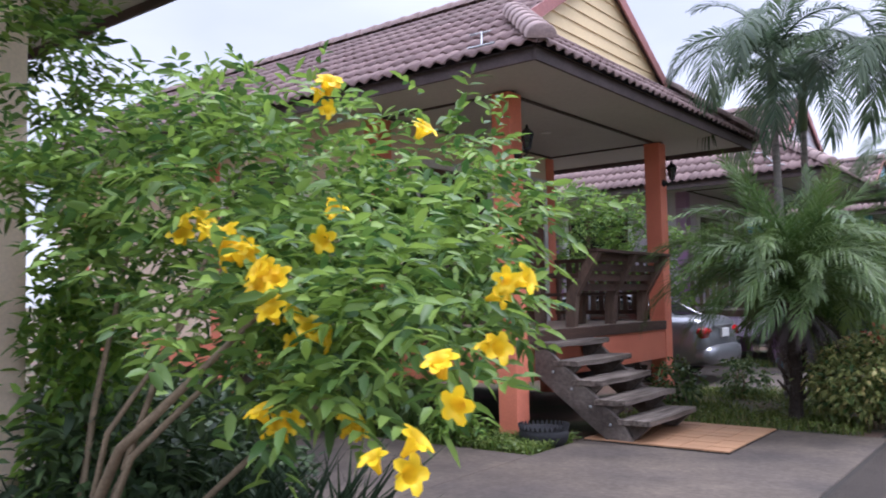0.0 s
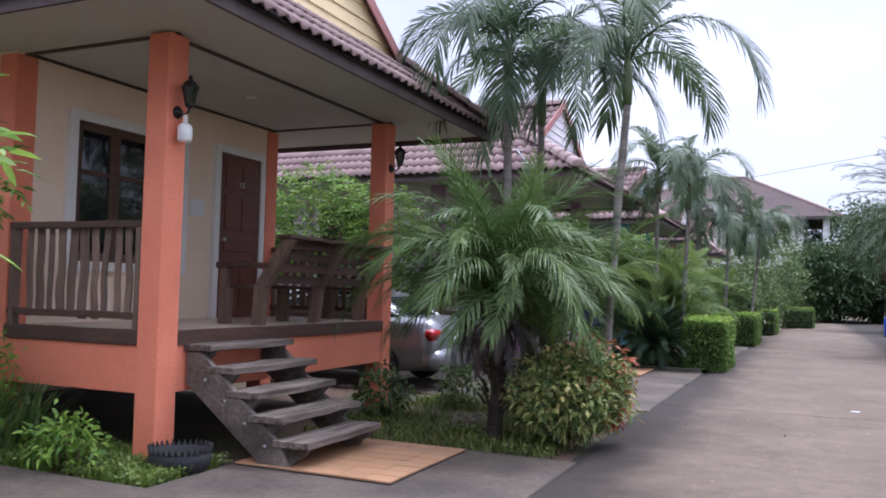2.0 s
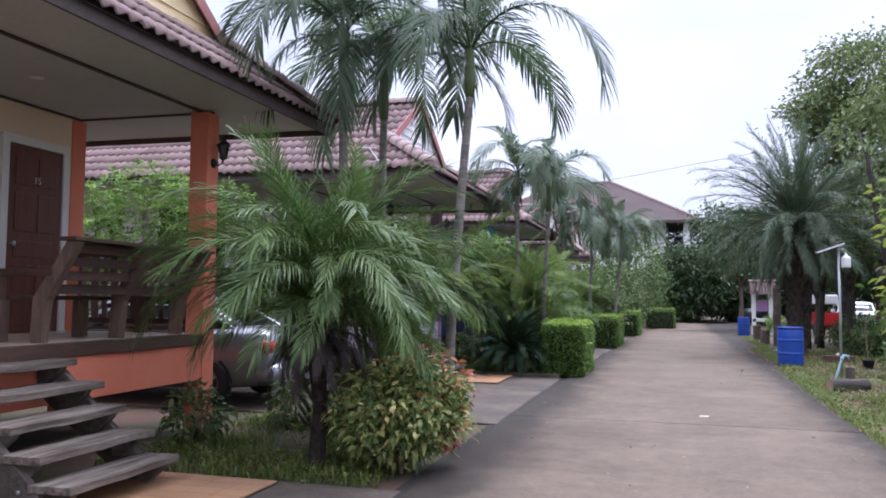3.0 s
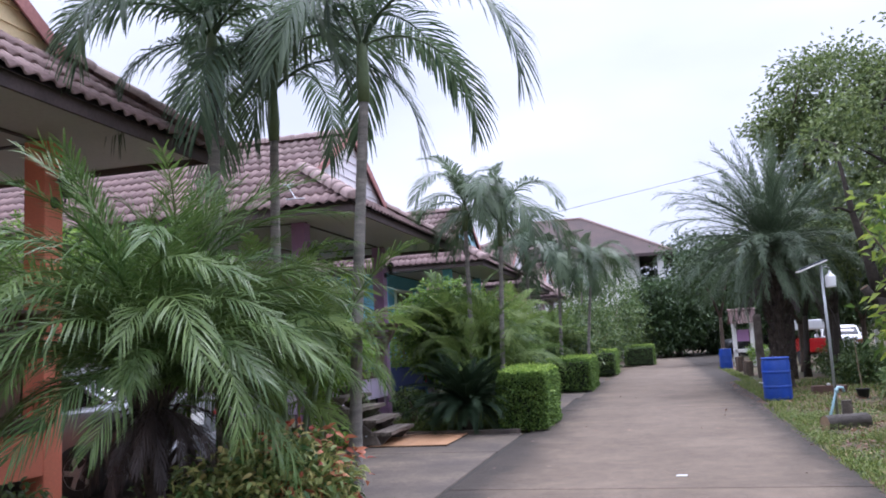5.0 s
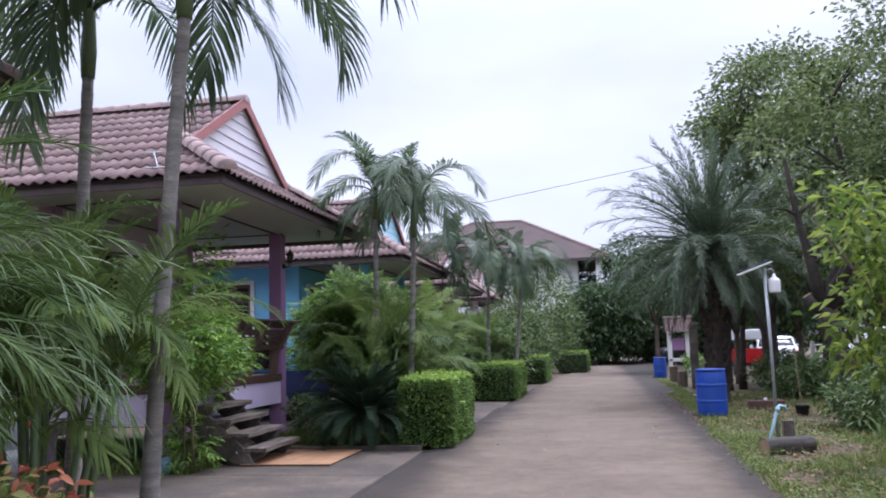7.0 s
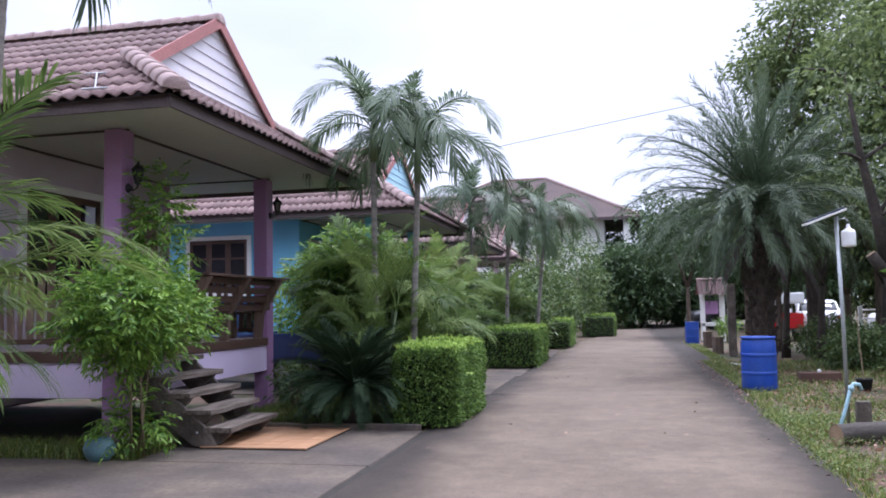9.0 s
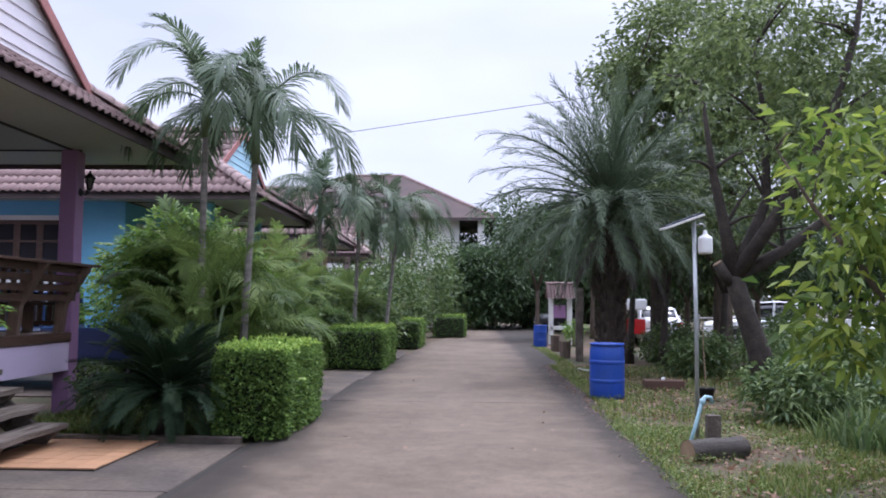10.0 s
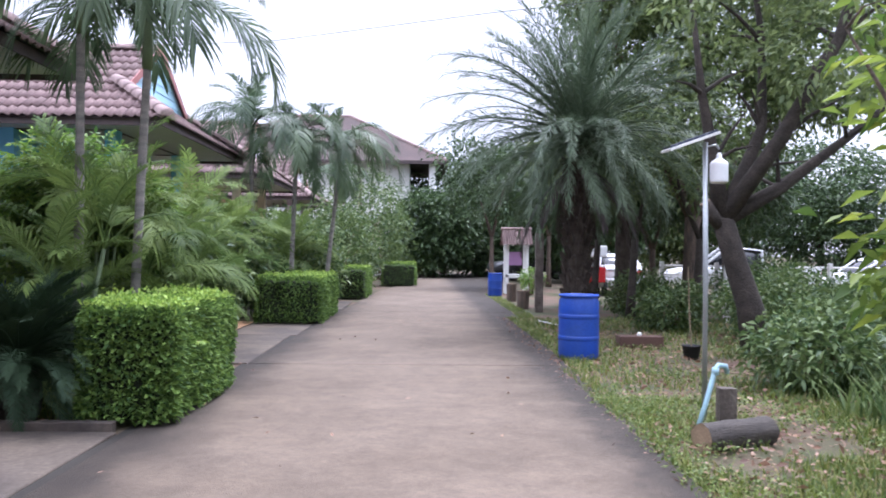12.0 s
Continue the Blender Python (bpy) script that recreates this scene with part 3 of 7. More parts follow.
def roof(house, siding, singles_front, singles_side, barge, EX=EX):
    """Tiled saddle roof with a skirt in front of the gable, boarded gable, barge boards, fascias and ceiling."""
    run = (RZ - EZ)
    sy = (GZ - EZ) / run * (RY - EY0)
    hip_s, hip_n = EY0 + sy, EY1 - sy
    ps = ((EX, EY0, EZ), Vector((GX - EX, sy, 0)).cross(Vector((0, 0, 1))))
    pn = ((EX, EY1, EZ), -Vector((GX - EX, -sy, 0)).cross(Vector((0, 0, 1))))
    side_len = math.hypot(RY - EY0, run)
    # the sides stop at the hips up to the gable's foot, and at the gable above it
    south_planes = [((GX + 0.12, 0, 0), (1, 0, 0))]
    for name, y, sgn, hip, single in (("roof_slope", EY0, 1, ps, singles_side), ("roof_slope", EY1, -1, pn, 0)):
        up = Vector((0, sgn * (RY - EY0), run))
        slope((BX, y, EZ), (1, 0, 0), up, GX + 0.12 - BX, side_len, south_planes, house, single, name)
        # the short piece in front of the gable, bounded by the hip
        out = hip[1] if hip[1].y * sgn > 0 else -hip[1]
        slope((GX + 0.12, y, EZ), (1, 0, 0), up, EX - GX - 0.12, side_len * 0.36, [(hip[0], out)], house, 40 if singles_front else 0, name)
    front_up = Vector((GX - EX, 0, GZ - EZ))
    planes = []
    for hip, sgn in ((ps, -1), (pn, 1)):
        out = hip[1] if hip[1].dot(Vector((0, sgn, 0))) > 0 else -hip[1]
        planes.append((hip[0], out))
    slope((EX, EY0, EZ), (0, 1, 0), front_up, EY1 - EY0, front_up.length, planes, house, singles_front, "roof_slope")
    hips = part("hip", box(GX - 0.05, RY - 0.02, GZ, GX + 0.05, RY + 0.02, GZ + 0.05), FASCIA, house)
    caps((EX + 0.05, EY0 + 0.0, EZ + 0.06), (GX - 0.12, hip_s + 0.09, GZ + 0.16), hips)
    caps((EX + 0.05, EY1 - 0.0, EZ + 0.06), (GX - 0.12, hip_n - 0.09, GZ + 0.16), hips)
    caps((GX + 0.15, RY, RZ + 0.04), (BX, RY, RZ + 0.04), hips)
    # gable: one board above another, each lapping the one below
    gable = part("gable", prism([(hip_s, GZ - 0.3), (hip_n, GZ - 0.3), (hip_n, GZ), (RY, RZ), (hip_s, GZ)], "x", GX - 0.06, GX + 0.04), siding, house)
    z = GZ - 0.06
    while z < RZ - 0.12:
        k0, k1 = (RZ - z) / (RZ - GZ), (RZ - z - 0.165) / (RZ - GZ)
        h = (hip_n - hip_s) / 2
        bm = bmesh.new()
        q = [(GX + 0.06, RY - h * k0, z), (GX + 0.06, RY + h * k0, z), (GX + 0.045, RY + h * max(k1, 0.01), z + 0.165), (GX + 0.045, RY - h * max(k1, 0.01), z + 0.165)]
        front = [bm.verts.new(p) for p in q]
        back = [bm.verts.new((GX + 0.042, p[1], p[2])) for p in q]
        bm.faces.new(front)
        bm.faces.new(back[::-1])
        for i in range(4):
            bm.faces.new((front[i], back[i], back[(i + 1) % 4], front[(i + 1) % 4]))
        part("board", bm, siding, gable)
        z += 0.165
    for sgn, foot in ((1, hip_s), (-1, hip_n)):
        f0, f1 = Vector((0, foot - sgn * 0.04, GZ - 0.0)), Vector((0, RY, RZ + 0.06))
        bm = bmesh.new()
        lo = [bm.verts.new((GX + dx, p.y, p.z + dz)) for dx in (0.122, 0.142) for p, dz in ((f0, 0.05), (f1, 0.05), (f1, -0.13), (f0, -0.11))]
        bm.faces.new(lo[:4])
        bm.faces.new(lo[4:][::-1])
        for i in range(4):
            bm.faces.new((lo[i], lo[4 + i], lo[4 + (i + 1) % 4], lo[(i + 1) % 4]))
        part("barge_board", bm, barge, house)
    # fascias round the eaves and the ceiling boards under them
    part("fascia", box(EX - 0.08, EY0 + 0.05, CEIL - 0.07, EX - 0.05, EY1 - 0.05, EZ + 0.012, 0.004), FASCIA, house)
    for y in (EY0 + 0.05, EY1 - 0.08):
        part("fascia", box(BX, y, CEIL - 0.07, EX - 0.082, y + 0.03, EZ + 0.012, 0.004), FASCIA, house)
    part("soffit", box(BX, EY0 + 0.08, CEIL, EX - 0.08, EY1 - 0.08, CEIL + 0.03), SOFFIT, house)
    for y in (PA, PB):
        part("batten", box(BX, y - 0.025, CEIL - 0.018, PX + PW, y + 0.025, CEIL - 0.001), BATTEN, house)
    for x in (PX, WX + 0.04):
        part("batten", box(x - 0.025, PA - 0.02, CEIL - 0.02, x + 0.025, PB + 0.02, CEIL - 0.003), BATTEN, house)
    part("vent", lathe([(0.07, 0), (0.07, 0.012), (0.05, 0.014)], 14, m=Matrix.Translation((-5.4, 9.3, CEIL - 0.02))), WHITE, house)


def window(house, along, at, y0, z0, w, h, leaves_n=3):
    """A window in a wall: white casing, dark wooden leaves with panes. along: the axis in which it runs."""
    holder = part("window", box(-0.02, -0.01, -0.05, w + 0.02, 0.05, h + 0.02), WOOD_DX, house,
                  at=Matrix.Translation(at) @ (Matrix() if along == "x" else Euler((0, 0, radians(90))).to_matrix().to_4x4()))
    for x0, x1, a, b in ((-0.1, 0, -0.1, h + 0.1), (w, w + 0.1, -0.1, h + 0.1), (0, w, -0.1, 0), (0, w, h, h + 0.1)):
        part("casing", box(x0, -0.06, a, x1, 0.03, b, 0.006), WHITE, holder)
    lw = w / leaves_n
    for i in range(leaves_n):
        for x0, x1, a, b in ((i * lw, i * lw + 0.07, 0, h), ((i + 1) * lw - 0.07, (i + 1) * lw, 0, h), (i * lw + 0.07, (i + 1) * lw - 0.07, 0, 0.09), (i * lw + 0.07, (i + 1) * lw - 0.07, h - 0.09, h),
                             (i * lw + 0.07, (i + 1) * lw - 0.07, h * 0.62, h * 0.62 + 0.05)):
            part("sash", box(x0, -0.035, a, x1, -0.008, b, 0.004), WOOD_DX, holder)
        part("pane", box(i * lw + 0.06, -0.018, 0.08, (i + 1) * lw - 0.06, -0.012, h - 0.08), PANE, holder, "dark reflecting glass pane")


def door(house, number=""):
    """A six-panelled wooden door in a white casing."""
    y0, y1, top = 9.99, 10.80, DECK + 2.08
    d = part("door", box(WX + 0.0, y0, DECK, WX + 0.04, y1, top, 0.003), DOORWOOD, house, "red-brown panelled wooden door, closed")
    for a, b, za, zb in ((0.10, 0.37, 0.12, 0.75), (0.44, 0.71, 0.12, 0.75), (0.10, 0.71, 0.84, 1.02), (0.10, 0.37, 1.12, 1.55), (0.44, 0.71, 1.12, 1.55), (0.10, 0.37, 1.64, 1.96), (0.44, 0.71, 1.64, 1.96)):
        part("panel", box(WX + 0.036, y0 + a, DECK + za, WX + 0.052, y0 + b, DECK + zb, 0.007), DOORWOOD, d)
    part("knob", lathe([(0.012, 0), (0.012, 0.03), (0.028, 0.04), (0.03, 0.055), (0.018, 0.068)], 14, m=pose(WX + 0.04, y0 + 0.06, DECK + 0.98, 0, 90, 0)), GALV, d, "brushed metal knob", smooth=True)
    for a, b, za, zb in ((y0 - 0.1, y0 - 0.004, DECK, top + 0.1), (y1 + 0.004, y1 + 0.1, DECK, top + 0.1), (y0 - 0.004, y1 + 0.004, top + 0.004, top + 0.1)):
        part("casing", box(WX - 0.02, a, za, WX + 0.06, b, zb, 0.005), WHITE, house)
    if number:
        cu = bpy.data.curves.new("number", "FONT")
        cu.body, cu.size, cu.extrude, cu.align_x = number, 0.11, 0.004, "CENTER"
        num = new("door_number", cu)
        num.parent, num.matrix_basis = d, pose(WX + 0.062, (y0 + y1) / 2, DECK + 1.67, 90, 0, 90)
        cu.materials.append(PLATE)


def bungalow(off, label, post, beam, wall, siding, front=0, side=0, barge=None, number="", upper=None, eave=EX):
    """A raised bungalow with a porch towards the lane."""
    h = thing("bungalow", (0, off, 0), label, "house", "row of bungalows")
    roof(h, siding, front, side, barge or BARGE, eave)
    y0, y1 = PA - PW, PB + PW
    # walls, with the window's and the door's openings left free
    for a, b, za, zb in ((y0, 7.79, 0.4, CEIL), (7.79, 9.30, 0.4, 1.68), (7.79, 9.30, 3.11, CEIL), (9.30, 9.98, 0.4, CEIL), (9.98, 10.81, DECK + 2.08, CEIL), (10.81, y1, 0.4, CEIL)):
        part("wall", box(WX - 0.14, a, za, WX, b, zb), wall, h)
    for y, wx0, wx1 in ((y0, -9.2, -7.7), (y1 - 0.14, None, None)):
        if wx0 is None:
            part("wall", box(BX + 0.7, y, 0.4, WX - 0.142, y + 0.14, CEIL), wall, h)
        else:
            for a, b, za, zb in ((BX + 0.7, wx0, 0.6, CEIL), (wx0, wx1, 0.6, 1.95), (wx0, wx1, 3.2, CEIL), (wx1, WX - 0.142, 0.6, CEIL)):
                part("wall", box(a, y, za, b, y + 0.14, zb), wall, h)
            window(h, "x", (wx0, y, 1.95), 0, 0, wx1 - wx0, 1.25)
    part("wall", box(BX + 0.56, y0, 0.4, BX + 0.698, y1, CEIL), wall, h)
    window(h, "y", (WX, 7.79, 1.68), 0, 0, 1.51, 1.43)
    door(h, number)
    part("sign", box(WX, 9.50, 2.30, WX + 0.012, 9.76, 2.50, 0.003), PLATE, h, "small white notice")
    # posts, pilasters, beams
    for x, y in ((PX, PA), (PX, PB), (-6.5, PA), (-6.5, PB), (-9.5, PA), (-9.5, PB), (-13.0, PA)):
        part("post", box(x - PW, y - PW - 0.004, -0.05, x + PW, y + PW + 0.004, CEIL - 0.02, 0.012), upper if (upper and x > -5) else post, h)
    part("beam", box(PX + 0.01, PA + PW, 0.55, PX + PW - 0.01, PB - PW, 0.945, 0.008), beam, h)
    for y in (PA, PB):
        s = -1 if y == PA else 1
        part("beam", box(-6.385, min(y, y + s * 0.105), 0.545, PX - PW, max(y, y + s * 0.105), 0.945, 0.008), beam, h)
        part("beam", box(-13.0, min(y, y + s * (PW + 0.02)), 0.545, -6.635, max(y, y + s * (PW + 0.02)), 0.945, 0.008), beam, h)
    part("sill_board", plank(PX + 0.02, PA + PW, 0.95, PX + PW + 0.015, PB - PW, DECK + 0.01, 0.008, 1), WOOD_D, h, "dark weathered timber edge board")
    for y in (PA, PB):
        s = -1 if y == PA else 1
        part("sill_board", plank(-6.38, y + s * 0.0, 0.95, PX - PW, y + s * 0.125, DECK + 0.01, 0.008, 2), WOOD_DX, h)
    deck = part("porch_floor", box(WX, PA, 0.88, PX + 0.015, PB, DECK - 0.012), JOINT, h)
    nx, ny = 5, 11
    dx, dy = (PX + 0.015 - WX) / nx, (PB - PA) / ny
    ft = mesh_of(box(0.002, 0.002, 0, dx - 0.002, dy - 0.002, 0.012), PORCHTILE)
    if front:
        for i in range(nx):
            for j in range(ny):
                part("floor_tile", ft, PORCHTILE, deck, at=Matrix.Translation((WX + i * dx, PA + j * dy, DECK - 0.012)))
    else:
        part("floor_tiles", box(WX, PA, DECK - 0.012, PX + 0.015, PB, DECK), PORCHTILE, deck)
    # slatted underside, dark and hollow
    part("floor_slab", box(BX + 0.7, y0 + 0.14, 0.36, WX - 0.142, y1 - 0.14, 0.5), APRON, h)
    return h


def railing(off, y, label):
    r = thing("porch_railing", (0, off, 0), label, "railing", "porch railings")
    part("top_rail", plank(-6.39, y - 0.035, 1.945, PX - PW, y + 0.035, 2.005, 0.006, 3), WOOD_DX, r)
    part("bottom_rail", plank(-6.39, y - 0.03, 1.16, PX - PW, y + 0.03, 1.22, 0.006, 4), WOOD_DX, r)
    rng = random.Random(int(y * 10))
    for x in (-6.33, PX - PW - 0.04):
        part("end_post", plank(x - 0.03, y - 0.04, DECK + 0.005, x + 0.03, y + 0.04, 1.945, 0.004, 5), WOOD_DZ, r)
    for i in range(10):
        x = -6.16 + i * 0.134
        w = rng.uniform(0.032, 0.05)
        bm = plank(x - w, y + 0.012, 1.15, x + w, y + 0.032, 1.985, 0.022, i + y)
        part("slat", bm, WOOD_DZ, r)


def steps(off):
    s = thing("wooden_steps", (0, off, 0), "five grey weathered plank steps up to a porch", "steps", "porch steps")
    for i in range(5):
        z, x = 0.955 - i * 0.182, -4.42 + i * 0.25
        part("tread", plank(x - 0.17, 7.40, z - 0.055, x + 0.17, 8.63 + 0.03 * (i % 2), z, 0.012, i + off), WOOD_G, s)
        for y in (7.50, 8.52):
            part("bracket", prism([(x - 0.10, z - 0.06), (x + 0.13, z - 0.06), (x + 0.10, z - 0.10), (x - 0.02, z - 0.20), (x - 0.10, z - 0.20)], "y", y - 0.04, y + 0.04), WOOD_GS, s)
    for y in (7.44, 8.58):
        bm = prism([(-4.52, 0.89), (-4.36, 0.89), (-3.52, 0.17), (-3.44, 0.01), (-3.72, 0.01), (-4.52, 0.62)], "y", y - 0.03, y + 0.03)
        bmesh.ops.bevel(bm, geom=bm.edges[:], offset=0.008, segments=1, affect="EDGES")
        st = part("stringer", bm, WOOD_GS, s)
        for k in range(4):
            part("bolt", lathe([(0.014, 0), (0.014, 0.01), (0.008, 0.014)], 8, m=pose(-4.30 + k * 0.21, y - 0.03, 0.66 - k * 0.165, 90, 0, 0)), GALV, st)
    return s


def tile_pad(off, x0=-3.95, y0=7.38, x1=-2.50, y1=8.87):
    p = thing("tiled_pad", (0, off, 0), "pad of tan wood-look tiles laid at the foot of the steps", "doormat", "tiled pads", "structure")
    part("bed", box(x0, y0, -0.05, x1, y1, 0.006), JOINT, p)
    nx, ny = 6, 8
    dx, dy = (x1 - x0) / nx, (y1 - y0) / ny
    me = mesh_of(box(0.003, 0.003, 0, dx - 0.003, dy - 0.003, 0.012), MATTILE)
    for i in range(nx):
        for j in range(ny):
            part("tile", me, MATTILE, p, at=Matrix.Translation((x0 + i * dx, y0 + j * dy, 0.006 + random.uniform(0, 0.003))))


def bench(off, dx=0.0, y0=8.84, y1=10.98, over=0.06):
    """A heavy plank bench on the porch's edge, its back leaning out over the lane side."""
    b = thing("wooden_bench", (dx, off, 0), "heavy dark plank bench with a leaning slatted back", "bench", "porch benches")
    for i, (x, z) in enumerate(((-4.98, 1.48), (-5.14, 1.48), (-5.30, 1.48))):
        part("seat_board", plank(x - 0.075, y0 + 0.05, z - 0.04, x + 0.075, y1, z, 0.008, i), WOOD_D, b)
    for i in range(4):
        z = 1.54 + i * 0.125
        x = -4.80 + (z - 1.44) * 0.47
        part("back_slat", plank(x - 0.015, y0, z - 0.045, x + 0.02, y1 + over * 0.5, z + 0.045, 0.008, 10 + i), WOOD_D, b)
    part("back_cap", plank(-4.62, y0 - 0.05, 1.965, -4.44, y1 + over, 2.0, 0.010, 20), WOOD_D, b)
    for y in (y0 + 0.02, (y0 + y1) / 2, y1 - 0.06):
        bm = prism([(-4.92, DECK + 0.001), (-4.80, DECK + 0.001), (-4.76, 1.44), (-4.44, 1.96), (-4.56, 1.96), (-4.90, 1.46)], "y", y - 0.045, y + 0.045)
        part("back_leg", bm, WOOD_DZ, b)
        part("front_leg", plank(-5.36, y - 0.05, DECK + 0.001, -5.24, y + 0.05, 1.44, 0.012, y), WOOD_DZ, b)
    for y in (y0 + 0.02, y1 - 0.06):
        part("arm_rest", plank(-5.40, y - 0.06, 1.66, -4.70, y + 0.06, 1.72, 0.014, y + 3), WOOD_DX, b)
        part("arm_support", plank(-5.36, y - 0.04, 1.44, -5.27, y + 0.04, 1.66, 0.008, y + 4), WOOD_DZ, b)


def lantern(at, bulb, rz=-90):
    """A black carriage lantern on an arm, on the side of a post, with a frosted bulb beneath when bulb is set."""
    l = thing("wall_lantern", at, rz=rz, label= "black iron lantern on a porch post" + (", white bulb below" if bulb else ""), category="lamp", group="porch lanterns")
    part("wall_plate", lathe([(0.055, 0), (0.055, 0.012), (0.03, 0.03), (0.02, 0.05)], 14, m=pose(0, 0, 0, -90, 0, 0)), BLACK_IRON, l, smooth=True)
    part("arm", tube([(0, 0.02, 0), (0, 0.07, -0.03), (0, 0.12, 0.0), (0, 0.13, 0.05)], 0.011), BLACK_IRON, l, smooth=True)
    part("glass_body", lathe([(0.035, 0.06), (0.062, 0.20)], 6, m=Matrix.Translation((0, 0.13, 0))), PANE, l)
    for k in range(6):
        a = k * math.pi / 3
        part("rib", tube([(0.037 * math.cos(a), 0.13 + 0.037 * math.sin(a), 0.06), (0.065 * math.cos(a), 0.13 + 0.065 * math.sin(a), 0.20)], 0.005, 4), BLACK_IRON, l)
    part("cap", lathe([(0.082, 0.20), (0.074, 0.215), (0.04, 0.255), (0.018, 0.27), (0.018, 0.285), (0.006, 0.31)], 12, m=Matrix.Translation((0, 0.13, 0))), BLACK_IRON, l, smooth=True)
    part("base", lathe([(0.018, 0.03), (0.04, 0.045), (0.04, 0.062)], 12, m=Matrix.Translation((0, 0.13, 0))), BLACK_IRON, l)
    if bulb:
        part("socket", lathe([(0.02, -0.10), (0.02, -0.03)], 12, m=Matrix.Translation((0, 0.09, 0))), WHITE, l)
        part("bulb", lathe([(0.024, -0.10), (0.055, -0.12), (0.062, -0.14), (0.062, -0.235), (0.05, -0.255), (0.02, -0.262)], 20, m=Matrix.Translation((0, 0.09, 0))), FROSTED, l, "white frosted bulb, unlit", smooth=True)


OFF = [-9.08, 0.0, 9.7, 19.5, 29.4, 39.4]
bungalow(OFF[0], "raised bungalow with cream posts and a tiled roof", CREAM, CREAM, CREAM, SIDING_Y)
bungalow(OFF[1], "raised bungalow with orange posts, cream walls and a brown tiled roof", ORANGE, ORANGE, CREAM, SIDING_Y, 75, 180, number="15")
bungalow(OFF[2], "raised bungalow with mauve posts, white gable and a brown tiled roof", MAUVE, LILAC, PALE_MAUVE, SIDING_W, 80, 180, eave=-3.33)
bungalow(OFF[3], "raised bungalow with sky-blue walls and a blue gable", BLUE, BLUE, BLUE, SIDING_B, 80, 180, eave=-3.38)
bungalow(OFF[4], "raised bungalow with a brown tiled roof behind palms", CREAM, CREAM, CREAM, SIDING_W)
bungalow(OFF[5], "raised bungalow with a brown tiled roof far along the lane", LILAC, LILAC, CREAM, SIDING_W)
for i, o in enumerate(OFF[1:4]):
    railing(o, PA - 0.07, "dark rough-slatted porch railing")
    railing(o, PB + 0.07, "dark rough-slatted porch railing")
    steps(o if i == 0 else o - 0.2)
    if i == 0:
        tile_pad(o)
    else:
        tile_pad(o, -3.62, 7.17, -2.38, 8.78)
    if i == 1:
        bench(o, 0.2, 8.60, 10.95, 0.25)
    else:
        bench(o)
    lantern((PX + PW + 0.002, o + PA, 2.93), i == 0)
    lantern((PX + PW + 0.002, o + PB, 3.02), False)


# ---- plants ----
def frond_mesh(length, e0, e1, pairs, lmax, width, material, seed, alpha=62, droop=0.5, petiole=0.15, vee=0.25, bend=1.25, ruff=0.12):
    """A feather leaf in the x-z plane: it leaves the crown at e0 degrees above the level and ends at e1."""
    rng = np.random.default_rng(seed)
    n = 26
    ss = np.linspace(0, 1, n)
    el = np.radians(e0 + (e1 - e0) * ss ** bend)
    step = length / (n - 1)
    px = np.concatenate([[0], np.cumsum(np.cos(el[:-1]) * step)])
    pz = np.concatenate([[0], np.cumsum(np.sin(el[:-1]) * step)])
    V, F = [], []
    def add(vs, fs):
        b = len(V)
        V.extend(vs)
        F.extend([tuple(i + b for i in f) for f in fs])
    rad = 0.012 * (length / 1.5) * (1.15 - ss)
    for i in range(0, n - 1, 2):
        j = min(i + 2, n - 1)
        ring = []
        for k in (i, j):
            nx, nz = -math.sin(el[k]), math.cos(el[k])
            ring += [(px[k], rad[k], pz[k]), (px[k], -rad[k], pz[k]), (px[k] - nx * rad[k] * 1.6, 0, pz[k] - nz * rad[k] * 1.6)]
        add(ring, [(0, 3, 4), (0, 4, 1), (1, 4, 5), (1, 5, 2), (2, 5, 3), (2, 3, 0)])
    for i in range(pairs):
        s = petiole + (1 - petiole) * (i + 0.5) / pairs
        k = s * (n - 1)
        a = int(k)
        b = min(a + 1, n - 1)
        fr = k - a
        o = np.array([px[a] * (1 - fr) + px[b] * fr, 0, pz[a] * (1 - fr) + pz[b] * fr])
        e = el[a] * (1 - fr) + el[b] * fr
        tan, nrm = np.array([math.cos(e), 0, math.sin(e)]), np.array([-math.sin(e), 0, math.cos(e)])
        q = (s - petiole) / (1 - petiole)
        L = lmax * (0.35 + 0.65 * math.sin(math.pi * min(1, 0.18 + 0.74 * q))) * rng.uniform(0.85, 1.1)
        al = math.radians(alpha * (1 - 0.55 * q) + rng.uniform(-7, 7))
        for sg in (1, -1):
            d = tan * math.cos(al) + np.array([0, sg, 0]) * math.sin(al) + nrm * (vee + rng.uniform(-ruff, ruff))
            d /= np.linalg.norm(d)
            w = np.cross(d, nrm + np.array([0, sg, 0]) * rng.uniform(-ruff, ruff) * 1.5)
            w /= max(np.linalg.norm(w), 1e-6)
            w = w * width * 0.5
            down = np.array([0, 0, -1.0])
            dr = droop * rng.uniform(0.7, 1.3)
            m1 = o + d * L * 0.45 + down * L * dr * 0.16
            m2 = o + d * L * 0.78 + down * L * dr * 0.48
            tip = o + d * L * 0.97 + down * L * dr * 0.85
            add([o + w * 0.5, o - w * 0.5, m1 + w, m1 - w, m2 + w * 0.7, m2 - w * 0.7, tip], [(0, 1, 3), (0, 3, 2), (2, 3, 5), (2, 5, 4), (4, 5, 6)])
    return raw_mesh(np.array(V), np.array(F), material)


